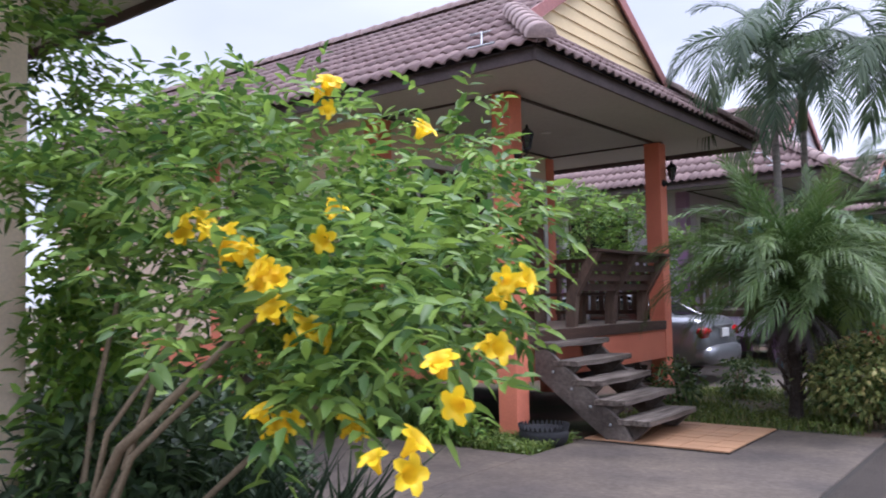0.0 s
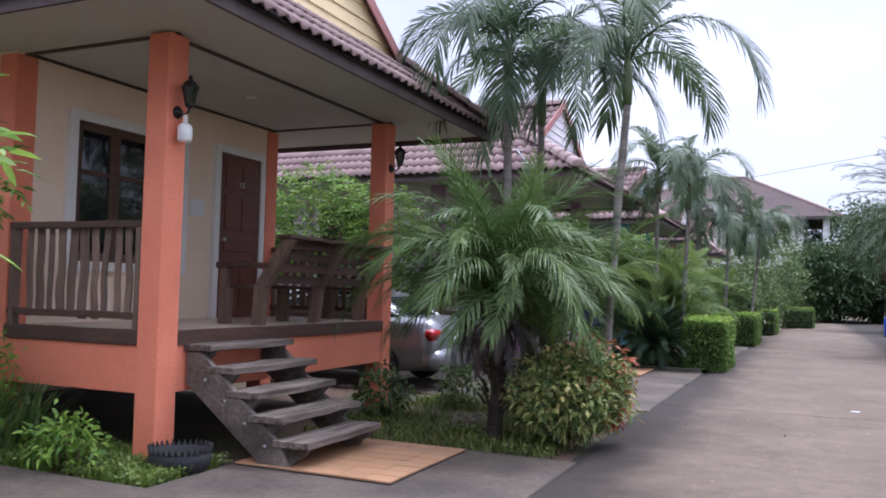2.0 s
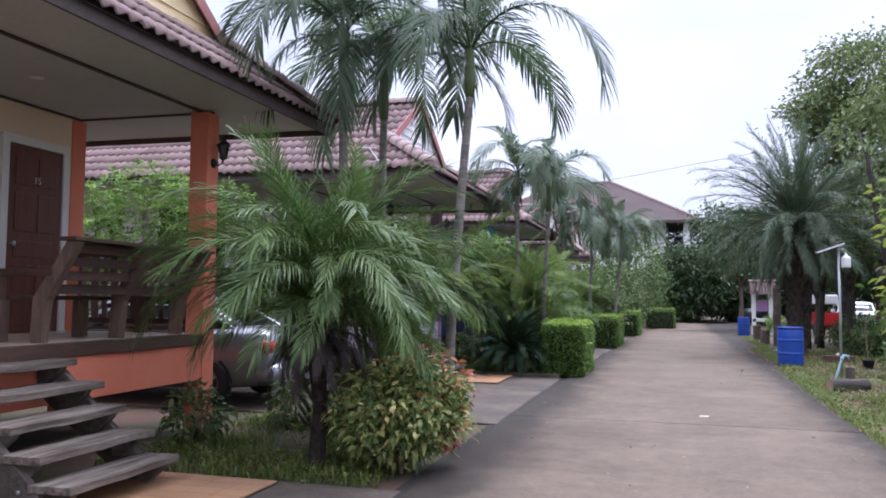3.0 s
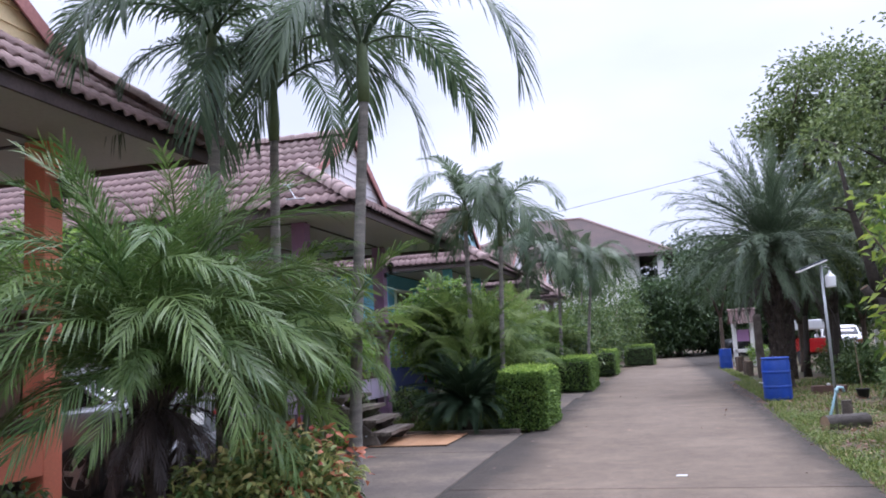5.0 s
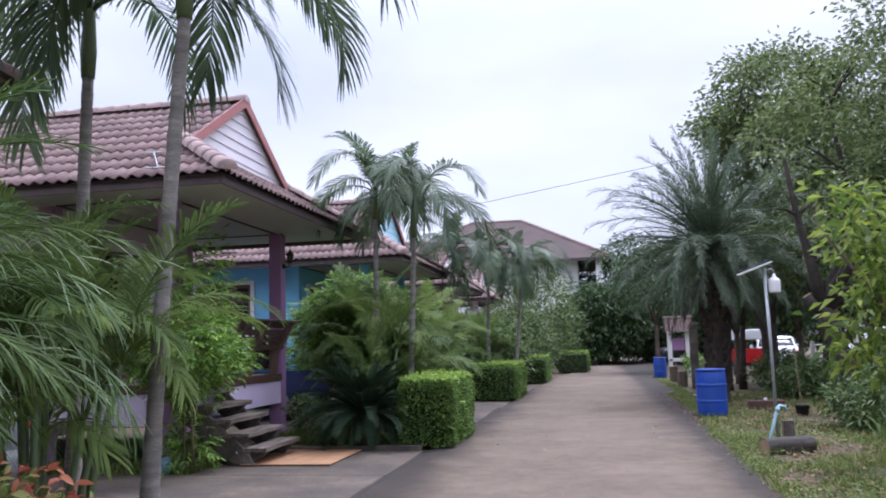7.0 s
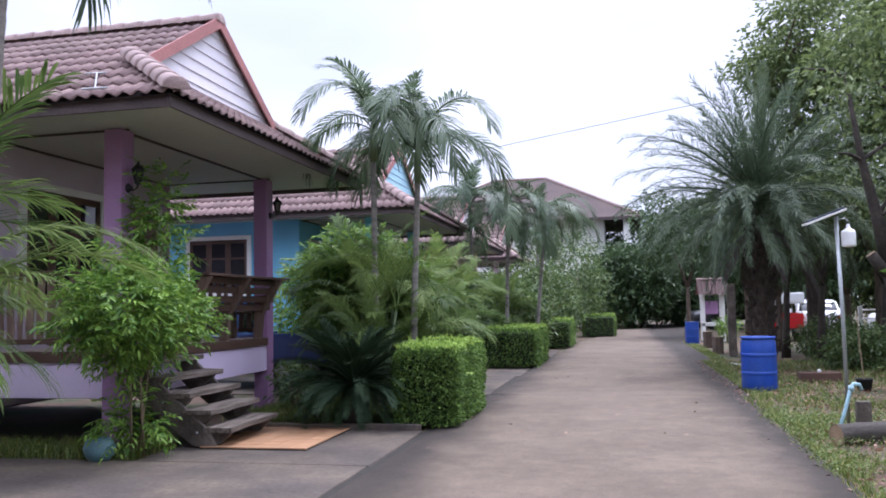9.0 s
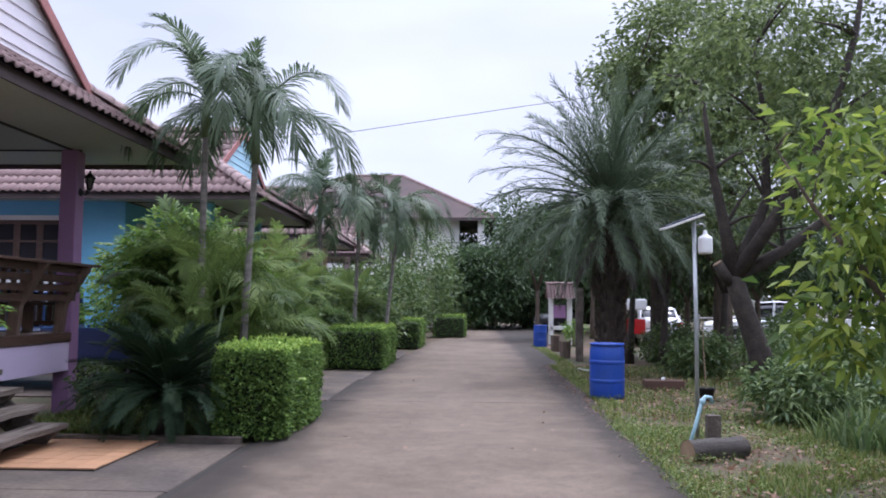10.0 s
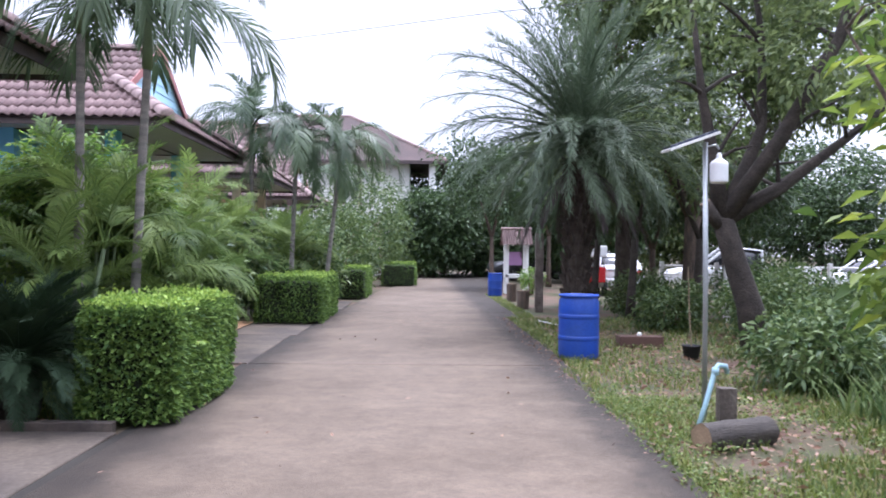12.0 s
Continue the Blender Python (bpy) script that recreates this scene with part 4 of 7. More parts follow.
def crown(parent, top, meshes, count, rng, tilt=10, scale=(0.85, 1.15), name="frond", spin=0.0):
    """Fronds set round a crown by the golden angle, the young ones upright in the middle."""
    for i in range(count):
        me = meshes[min(len(meshes) - 1, int(i * len(meshes) / count))]
        az = i * 137.5 + rng.uniform(-18, 18) + spin
        m = Matrix.Translation(top) @ Euler((0, 0, radians(az))).to_matrix().to_4x4() @ Euler((radians(rng.uniform(-tilt, tilt) * 1.6), radians(rng.uniform(-tilt, tilt)), 0)).to_matrix().to_4x4()
        s = rng.uniform(*scale)
        part(name, me, None, parent, at=m @ Matrix.Diagonal((s, s, s, 1)))


AD = [frond_mesh(1.5, 82, -6, 44, 0.40, 0.024, FROND, 1, 52, 0.45, 0.12, 0.35, 1.4), frond_mesh(2.05, 74, -80, 52, 0.46, 0.025, FROND, 2, 62, 0.55, 0.12, 0.30, 1.05), frond_mesh(2.1, 58, -96, 52, 0.48, 0.025, FROND, 3, 62, 0.65, 0.12, 0.25, 1.0),
      frond_mesh(1.95, 40, -100, 50, 0.46, 0.025, FROND, 4, 62, 0.7, 0.12, 0.2, 1.0)]


def manila_palm(at, foot, height, seed, count=10, size=1.0):
    """A slender palm: ringed grey trunk, green crownshaft, arching fronds. at: the crown's place; foot: the trunk's."""
    rng = random.Random(seed)
    p = thing("palm_tree", (foot[0], foot[1], 0), "slender grey-trunked palm with arching green fronds", "palm tree", "slender palms by the lane")
    dx, dy = at[0] - foot[0], at[1] - foot[1]
    h = height - 0.55 * size
    pts = [(dx * t ** 1.3, dy * t ** 1.3, -0.05 + (h + 0.05) * t) for t in [k / 14 for k in range(15)]]
    rad = [0.054 * size * (1.35 - 0.35 * min(1, k / 4)) * (1 - 0.22 * k / 14) for k in range(15)]
    bm = bmesh.new()
    pp, rr = [], []
    for k in range(14):
        a, b = Vector(pts[k]), Vector(pts[k + 1])
        for f in (0, 0.5):
            pp += [a.lerp(b, f), a.lerp(b, f + 0.06)]
            rr += [rad[k] * 1.07, rad[k]]
    tube(pp + [pts[-1]], rr + [rad[-1]], 10, bm)
    part("trunk", bm, BARK_PALM, p, smooth=True)
    top = Vector((dx, dy, h))
    part("crownshaft", tube([top, top + Vector((0, 0, 0.2 * size)), top + Vector((0, 0, 0.5 * size)), top + Vector((0, 0, 0.62 * size))], [0.052 * size, 0.062 * size, 0.046 * size, 0.025 * size], 10), SHAFT, p, smooth=True)
    crown(p, top + Vector((0, 0, 0.52 * size)), AD, count, rng, 9, (0.82 * size, 1.06 * size), spin=seed * 31)
    return p


manila_palm((-3.1, 11.5), (-3.03, 11.45), 4.6, 1, 13, 1.1)
manila_palm((-2.96, 12.5), (-2.98, 12.45), 4.35, 2, 13, 1.08)
manila_palm((-1.6, 11.55), (-1.86, 11.6), 4.3, 3, 12, 1.02)
manila_palm((-2.72, 20.6), (-2.75, 20.7), 4.3, 4, 14, 0.98)
manila_palm((-2.04, 20.7), (-2.2, 20.8), 3.95, 5, 14, 0.98)
manila_palm((-3.1, 31.2), (-3.0, 31.3), 4.4, 6, 16, 1.1)
manila_palm((-2.1, 31.6), (-2.2, 31.6), 3.9, 7, 16, 1.1)
manila_palm((-1.1, 32.0), (-1.4, 31.9), 3.9, 8, 16, 1.05)
manila_palm((-2.2, 41.5), (-2.2, 41.4), 4.1, 9, 10)

# pygmy date palm in the first bed
PY = [frond_mesh(1.5, 86, 24, 60, 0.25, 0.0085, FROND_PYGMY, 11, 50, 0.25, 0.06, 0.25, 1.25, 0.35), frond_mesh(1.65, 70, -30, 64, 0.28, 0.0085, FROND_PYGMY, 12, 52, 0.4, 0.06, 0.2, 1.25, 0.35),
      frond_mesh(1.6, 50, -58, 64, 0.29, 0.0085, FROND_PYGMY, 13, 52, 0.45, 0.06, 0.15, 1.25, 0.35), frond_mesh(1.3, 26, -62, 54, 0.27, 0.0085, FROND_PYGMY, 14, 52, 0.5, 0.06, 0.15, 1.25, 0.35)]
PY_DEAD = [frond_mesh(0.66, -10, -95, 24, 0.12, 0.006, FROND_DEAD, 15, 30, 0.8, 0.3, 0.1)]
pygmy = thing("pygmy_date_palm", (-2.5, 9.6, 0), "bushy pygmy date palm with fine drooping fronds", "palm tree")
bm = tube([(0, 0, -0.05), (0.03, 0, 0.5), (0.0, 0, 0.9), (0, 0, 1.32)], [0.085, 0.065, 0.085, 0.11], 12)
part("trunk", bm, BARK_DARK, pygmy)
rng = random.Random(5)
boot = mesh_of(prism([(-0.02, 0), (0.02, 0), (0.008, 0.14), (-0.008, 0.14)], "y", -0.008, 0.008), BARK_DARK)
for k in range(46):
    z = 0.25 + k * 0.023
    a = k * 137.5
    part("leaf_boot", boot, BARK_DARK, pygmy, at=pose(0.085 * math.cos(radians(a)), 0.085 * math.sin(radians(a)), z, 0, 0, a) @ pose(0, 0, 0, 0, 38, 0))
crown(pygmy, Vector((0, 0, 1.36)), PY, 118, rng, 16, (0.85, 1.25), spin=20)
crown(pygmy, Vector((0, 0, 1.20)), PY_DEAD, 48, rng, 16, (0.7, 1.1), name="dead_frond")

# silver date palm on the verge
DT = [frond_mesh(2.9, 84, 58, 78, 0.30, 0.013, FROND_DATE, 21, 40, 0.06, 0.06, 0.1, 1.3, 0.55), frond_mesh(3.1, 68, 18, 84, 0.36, 0.013, FROND_DATE, 22, 48, 0.10, 0.06, 0.1, 1.7, 0.6),
      frond_mesh(3.2, 48, -16, 84, 0.38, 0.013, FROND_DATE, 23, 50, 0.14, 0.06, 0.1, 1.7, 0.6), frond_mesh(3.1, 26, -44, 84, 0.38, 0.013, FROND_DATE, 24, 50, 0.18, 0.06, 0.1, 1.5, 0.6),
      frond_mesh(2.9, 2, -66, 80, 0.36, 0.013, FROND_DATE, 26, 50, 0.2, 0.06, 0.1, 1.3, 0.6), frond_mesh(2.4, -24, -86, 70, 0.34, 0.013, FROND_DATE, 27, 46, 0.2, 0.06, 0.1, 1.2, 0.6)]
date_palm = thing("date_palm", (3.90, 27.0, 0), "stout date palm with grey-green feathery fronds and a rough trunk", "palm tree")
part("trunk", tube([(0, 0, -0.05), (-0.02, 0, 0.6), (0.0, 0, 2.4), (0.03, 0, 3.6)], [0.26, 0.18, 0.17, 0.22], 14), BARK_DARK, date_palm)
boot2 = mesh_of(prism([(-0.06, 0), (0.06, 0), (0.035, 0.24), (-0.035, 0.24)], "y", -0.02, 0.02), BARK_DARK)
for k in range(90):
    z, a = 0.3 + k * 0.033, k * 137.5
    part("leaf_boot", boot2, BARK_DARK, date_palm, at=pose(0.185 * math.cos(radians(a)), 0.185 * math.sin(radians(a)), z, 0, 0, a) @ pose(0, 0, 0, 0, 30, 0))
crown(date_palm, Vector((0.03, 0, 3.68)), DT, 128, random.Random(8), 15, (0.74, 1.08))
crown(date_palm, Vector((0.03, 0, 3.3)), DT[3:], 24, random.Random(28), 14, (0.6, 0.9))
DT_DEAD = [frond_mesh(1.9, -40, -86, 40, 0.28, 0.02, FROND_DEAD, 25, 40, 0.6, 0.15, 0.1)]
crown(date_palm, Vector((0.02, 0, 3.2)), DT_DEAD, 10, random.Random(9), 12, (0.8, 1.1), name="dead_frond")
date_palm2 = thing("date_palm", (6.3, 33.0, 0), "stout date palm with grey-green feathery fronds behind another", "palm tree")
part("trunk", tube([(0, 0, -0.05), (0, 0, 0.6), (0, 0, 2.4), (0, 0, 3.6)], [0.32, 0.24, 0.22, 0.3], 14), BARK_DARK, date_palm2)
crown(date_palm2, Vector((0, 0, 3.7)), DT, 50, random.Random(18), 9, (0.8, 1.05))

# cycad beside the second porch
CY = [frond_mesh(1.0, 74, 26, 80, 0.16, 0.0065, FROND_CYCAD, 31, 66, 0.05, 0.06, 0.25), frond_mesh(1.15, 50, -4, 86, 0.17, 0.0065, FROND_CYCAD, 32, 66, 0.08, 0.06, 0.25), frond_mesh(1.15, 24, -42, 86, 0.17, 0.0065, FROND_CYCAD, 33, 66, 0.1, 0.06, 0.25), frond_mesh(0.9, 0, -60, 70, 0.16, 0.0065, FROND_CYCAD, 34, 66, 0.1, 0.06, 0.25)]
cycad = thing("cycad", (-2.5, 18.9, 0), "dark green cycad with stiff feathery leaves", "cycad")
part("trunk", lathe([(0.16, -0.05), (0.19, 0.15), (0.17, 0.38), (0.08, 0.46)], 14), BARK_DARK, cycad)
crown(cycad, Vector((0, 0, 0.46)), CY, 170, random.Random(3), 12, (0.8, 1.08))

# clumps of yellow-green cane palms
AR = [frond_mesh(1.7, 84, 20, 40, 0.42, 0.021, FROND_ARECA, 41, 52, 0.35, 0.25, 0.3), frond_mesh(1.8, 68, -25, 42, 0.44, 0.021, FROND_ARECA, 42, 52, 0.5, 0.25, 0.3), frond_mesh(1.7, 52, -50, 42, 0.44, 0.021, FROND_ARECA, 43, 52, 0.6, 0.25, 0.25)]


def cane_palm(x, y, seed, canes=6, high=0.9, per=5, size=1.0):
    p = thing("cane_palm", (x, y, 0), "clump of yellow-green cane palms with arching fronds", "palm", "cane palm clumps")
    rng = random.Random(seed)
    for c in range(canes):
        a, r = rng.uniform(0, 6.28), rng.uniform(0.05, 0.32)
        h = high * rng.uniform(0.45, 1.15)
        fx, fy = r * math.cos(a), r * math.sin(a)
        tx, ty = fx * 2.1, fy * 2.1
        part("cane", tube([(fx, fy, -0.04), (fx * 1.4, fy * 1.4, h * 0.5), (tx, ty, h)], [0.03, 0.026, 0.022], 7), SHAFT, p, smooth=True)
        crown(p, Vector((tx, ty, h)), AR, per, rng, 12, (0.75 * size, 1.05 * size), spin=rng.uniform(0, 360))
    return p


cane_palm(-2.35, 11.2, 7, 12, 1.45, 6, 0.74)
cane_palm(-2.75, 20.3, 22, 5, 1.3, 5, 0.75)
cane_palm(-3.1, 22.1, 2, 9, 1.75, 6, 1.0)
cane_palm(-2.5, 22.9, 3, 5, 0.7, 5, 0.75)
cane_palm(-3.1, 24.4, 4, 8, 1.5, 6, 0.95)
cane_palm(-3.4, 26.6, 14, 7, 1.3, 6, 0.9)
cane_palm(-3.3, 28.6, 5, 8, 1.3, 6, 0.95)
cane_palm(-2.8, 33.2, 6, 7, 1.2, 5, 0.95)


def shrub(name, at, blobs, clumps, per, spread, length, width, material, label, category="shrub", stems=5, seed=1, near=False, shell=0.4, group="", droop=0.25, foot=0.12):
    """A shrub: stems from the ground and a crown of single leaves."""
    rng = np.random.default_rng(seed)
    s = thing(name, (at[0], at[1], 0), label, category, group)
    local = [(b[0] - at[0], b[1] - at[1], *b[2:]) for b in blobs]
    r2 = random.Random(seed)
    for k in range(stems):
        b = local[k % len(local)]
        a = r2.uniform(0, 6.28)
        f = (foot * math.cos(a), foot * math.sin(a))
        e = (b[0] + r2.uniform(-0.4, 0.4) * b[3], b[1] + r2.uniform(-0.4, 0.4) * b[4], b[2] + r2.uniform(-0.1, 0.5) * b[5])
        mid = (f[0] * 0.5 + e[0] * 0.5 + r2.uniform(-0.06, 0.06), f[1] * 0.5 + e[1] * 0.5 + r2.uniform(-0.06, 0.06), e[2] * 0.55)
        part("stem", tube([(f[0], f[1], -0.03), mid, e], [0.022, 0.016, 0.007], 7), STEM, s, smooth=True)
    p, d = clumped(local, clumps, per, spread, rng, shell)
    keep = p[:, 2] > 0.03
    part("foliage", leaves(p[keep], d[keep], length, width, rng, material, droop, near), material, s)
    return s


def pinnate(name, at, blobs, sprays, material, label, seed, stems, size=0.085, flowers=(), group="", low=(0.05, 0, 0)):
    """A trumpet bush: leaning stems, and leaves of seven toothed leaflets each."""
    rng = np.random.default_rng(seed)
    s = thing(name, (at[0], at[1], 0), label, "flowering shrub", group)
    local = [(b[0] - at[0], b[1] - at[1], *b[2:]) for b in blobs]
    for k, (end, mid, r) in enumerate(stems):
        pts = [(0.07 * math.cos(k * 2.1), 0.07 * math.sin(k * 2.1), -0.04), (mid[0] - at[0], mid[1] - at[1], mid[2]), (end[0] - at[0], end[1] - at[1], end[2])]
        part("stem", tube(pts, [r, r * 0.75, r * 0.3], 8), STEM, s, smooth=True)
    c, d = in_blobs(local, sprays // 3, rng, 0.35)
    # twigs: each bears three compound leaves near its end
    c, d = np.repeat(c, 3, 0), np.repeat(d, 3, 0)
    d = unit(d * np.array([1, 1, 0.5]) + rng.normal(size=d.shape) * 0.65 + np.array([0, 0, 0.25]))
    c = c + rng.normal(size=c.shape) * 0.06
    side = unit(np.cross(d, np.array([0, 0, 1.0]) + rng.normal(size=d.shape) * 0.25))
    P, D = [], []
    L = size * 2.4
    for k in range(7):
        t = [0.30, 0.30, 0.58, 0.58, 0.84, 0.84, 1.0][k]
        sg = [1, -1, 1, -1, 1, -1, 0][k]
        sag = np.array([0, 0, -1.0]) * (t ** 2) * L * 0.28
        P.append(c + d * L * t + sag)
        D.append(d * (0.62 if sg else 1.0) + side * sg * 0.85 + np.array([0, 0, -0.22]))
    p, dd = np.concatenate(P), np.concatenate(D)
    keep = p[:, 2] > (low[0] + low[1] * np.maximum(p[:, 1], 0) + low[2] * np.maximum(1.225 - 0.85 * p[:, 0] - p[:, 1], 0)) * rng.uniform(0.88, 1.12, len(p))
    part("foliage", leaves(p[keep], dd[keep], size, size * 0.36, rng, material, 0.2, True), material, s)
    if flowers:
        fl = trumpet_meshes()
        r2 = random.Random(seed)
        for x, y, z in flowers:
            for k in range(r2.choice((2, 3, 3, 4))):
                m = pose(x - at[0] + r2.uniform(-0.045, 0.045), y - at[1] + r2.uniform(-0.045, 0.045), z + r2.uniform(-0.05, 0.05), r2.uniform(20, 105), r2.uniform(-30, 30), r2.uniform(-30, 130))
                part("flower", fl[k % 2], PETAL, s, at=m)
    return s


def trumpet_meshes():
    out = []
    for sc in (1.25, 1.0):
        bm = bmesh.new()
        rings = []
        for r, z in ((0.006, 0), (0.010, 0.018), (0.018, 0.038), (0.022, 0.05)):
            rings.append([bm.verts.new((r * sc * math.cos(a), r * sc * math.sin(a), z * sc)) for a in (k * math.pi / 10 for k in range(20))])
        lip = []
        for k in range(20):
            a = k * math.pi / 10
            lobe = abs(math.cos(2.5 * a))
            r = 0.026 + 0.020 * lobe
            lip.append(bm.verts.new((r * sc * math.cos(a), r * sc * math.sin(a), (0.056 - 0.008 * lobe) * sc)))
        rings.append(lip)
        for ra, rb in zip(rings, rings[1:]):
            for k in range(20):
                bm.faces.new((ra[k], ra[(k + 1) % 20], rb[(k + 1) % 20], rb[k]))
        out.append(mesh_of(bm, PETAL, True))
    return out


pinnate("trumpet_bush", (-3.5, 1.75), [(-3.15, 2.45, 1.62, 0.95, 0.85, 0.85), (-2.55, 2.75, 1.38, 0.62, 0.55, 0.62), (-3.75, 2.5, 1.95, 0.75, 0.6, 0.6), (-2.2, 1.95, 1.2, 0.38, 0.38, 0.45), (-1.8, 2.1, 1.42, 0.3, 0.3, 0.26), (-2.3, 3.2, 1.7, 0.4, 0.35, 0.35), (-4.5, 2.1, 2.7, 0.5, 0.4, 0.5), (-3.9, 1.75, 1.7, 0.5, 0.4, 0.5), (-2.75, 3.4, 1.9, 0.5, 0.45, 0.55)],
        2300, TECOMA, "trumpet bush with bright green leaves and yellow flowers", 61,
        [((-2.6, 2.4, 1.5), (-3.2, 1.95, 0.8), 0.022), ((-3.2, 2.6, 2.2), (-3.4, 2.2, 1.1), 0.02), ((-2.3, 3.0, 1.4), (-2.9, 2.4, 0.8), 0.018), ((-3.9, 2.5, 2.3), (-3.75, 2.1, 1.0), 0.02), ((-2.9, 2.2, 1.6), (-3.3, 1.9, 0.9), 0.018), ((-2.1, 1.75, 1.42), (-2.9, 1.72, 0.9), 0.028)], 0.098,
        flowers=[(-2.15, 1.74, 1.6), (-2.28, 1.76, 1.67), (-2.0, 1.74, 1.52), (-2.01, 1.74, 1.42), (-1.95, 1.69, 1.07), (-1.88, 1.87, 1.0), (-2.01, 1.88, 1.31), (-2.06, 2.06, 1.72), (-1.94, 2.38, 2.05), (-2.28, 2.23, 2.24), (-1.4, 2.06, 1.475), (-1.41, 2.06, 1.32), (-1.38, 1.6, 1.055), (-1.31, 1.74, 1.2), (-2.56, 1.8, 1.7)], low=(0.96, 0.15, 0.62))
pinnate("trumpet_bush", (-6.5, 6.1), [(-6.6, 6.1, 1.7, 0.75, 0.55, 0.9), (-6.0, 6.2, 2.3, 0.5, 0.4, 0.5), (-7.1, 6.0, 2.2, 0.6, 0.5, 0.6)], 700, TECOMA, "trumpet bush with bright green leaves beside a porch", 62,
        [((-6.2, 6.2, 2.2), (-6.4, 6.15, 1.0), 0.016), ((-6.9, 6.0, 2.1), (-6.6, 6.1, 1.0), 0.016), ((-6.6, 6.1, 1.8), (-6.5, 6.1, 0.9), 0.014)])
pinnate("trumpet_bush", (-8.2, 15.6), [(-8.2, 15.0, 2.75, 1.3, 0.6, 1.0), (-6.8, 15.1, 2.4, 0.8, 0.5, 0.9), (-9.6, 15.0, 2.5, 1.0, 0.6, 1.0), (-5.9, 15.2, 1.95, 0.55, 0.45, 0.75), (-8.4, 15.0, 1.5, 1.8, 0.5, 0.8)], 2900, TECOMA, "tall bright green trumpet bush between two bungalows", 63,
        [((-7.2, 15.1, 2.6), (-7.9, 15.4, 1.0), 0.02), ((-9.2, 15.0, 2.6), (-8.5, 15.3, 1.0), 0.02), ((-8.2, 15.0, 3.0), (-8.2, 15.3, 1.2), 0.02), ((-6.1, 15.2, 2.1), (-7.2, 15.3, 1.0), 0.016)], 0.1)
pinnate("trumpet_bush", (-4.1, 16.45), [(-4.1, 16.4, 1.45, 0.55, 0.7, 0.5), (-4.05, 16.0, 1.6, 0.5, 0.6, 0.5), (-4.15, 16.95, 2.35, 0.24, 0.22, 0.85), (-4.0, 17.15, 1.45, 0.3, 0.25, 0.3), (-4.1, 16.4, 0.35, 0.28, 0.28, 0.3)], 1700, TECOMA2, "leafy shrub climbing a porch post", 64,
        [((-4.0, 16.5, 1.6), (-4.08, 16.45, 0.8), 0.016), ((-4.05, 16.9, 2.6), (-4.1, 16.7, 1.2), 0.014), ((-4.0, 16.1, 1.5), (-4.1, 16.3, 0.8), 0.014)])
pinnate("trumpet_bush", (-3.6, 22.8), [(-3.75, 22.8, 2.3, 0.8, 0.55, 0.65), (-4.45, 22.8, 2.0, 0.55, 0.45, 0.6), (-3.0, 22.7, 1.95, 0.6, 0.5, 0.6), (-3.7, 22.7, 1.4, 0.9, 0.5, 0.5)], 2300, TECOMA, "bright green trumpet bush among cane palms", 66,
        [((-3.2, 22.7, 2.0), (-3.5, 22.75, 0.9), 0.018), ((-3.8, 22.8, 2.4), (-3.7, 22.8, 0.9), 0.016), ((-4.4, 22.8, 2.0), (-3.9, 22.8, 0.9), 0.014)], 0.11)
pinnate("trumpet_bush", (-4.3, 23.4), [(-4.3, 23.5, 1.7, 1.0, 0.8, 0.9), (-3.6, 22.9, 1.9, 0.7, 0.6, 0.8), (-5.2, 24.2, 1.5, 0.9, 0.7, 0.9)], 1900, TECOMA2, "green trumpet bush beside a drive", 65,
        [((-4.0, 23.4, 1.9), (-4.2, 23.4, 0.9), 0.018), ((-3.6, 23.0, 2.0), (-4.0, 23.2, 0.9), 0.016)], 0.1)

croton = shrub("croton_bush", (-1.78, 9.72), [(-1.78, 9.72, 0.5, 0.58, 0.58, 0.42), (-1.65, 9.85, 0.62, 0.42, 0.42, 0.34)], 720, 9, 0.055, 0.078, 0.036, CROTON, "rounded croton bush with variegated green, cream and red leaves", "bush", 8, 71, True, 0.55)
rng = np.random.default_rng(771)
p, d = clumped([(0.22, 0.2, 0.76, 0.36, 0.36, 0.24), (0.38, 0.05, 0.5, 0.22, 0.3, 0.3)], 60, 7, 0.05, rng, 0.7)
part("red_foliage", leaves(p, d, 0.078, 0.036, rng, CROTON_RED, 0.25, True), CROTON_RED, croton, "rusty red young leaves")
shrub("weed_bush", (-4.1, 10.2), [(-4.1, 10.2, 0.28, 0.3, 0.32, 0.3)], 60, 8, 0.05, 0.09, 0.045, SHRUB, "small green weedy bush at a porch's foot", "bush", 4, 72, True)
shrub("weed_bush", (-3.7, 11.6), [(-3.7, 11.6, 0.25, 0.35, 0.35, 0.28)], 60, 8, 0.05, 0.09, 0.04, SHRUB, "small green weedy bush at a porch's foot", "bush", 4, 73, True)
shrub("weed_bush", (-3.9, 20.2), [(-3.9, 20.2, 0.4, 0.32, 0.35, 0.36)], 70, 8, 0.05, 0.09, 0.045, SHRUB, "small green weedy bush at a porch's foot", "bush", 4, 74)
shrub("weed_bush", (-2.9, 21.6), [(-2.9, 21.8, 0.5, 0.8, 0.6, 0.5)], 160, 8, 0.07, 0.12, 0.05, SHRUB, "low green shrub among palms", "bush", 4, 75)


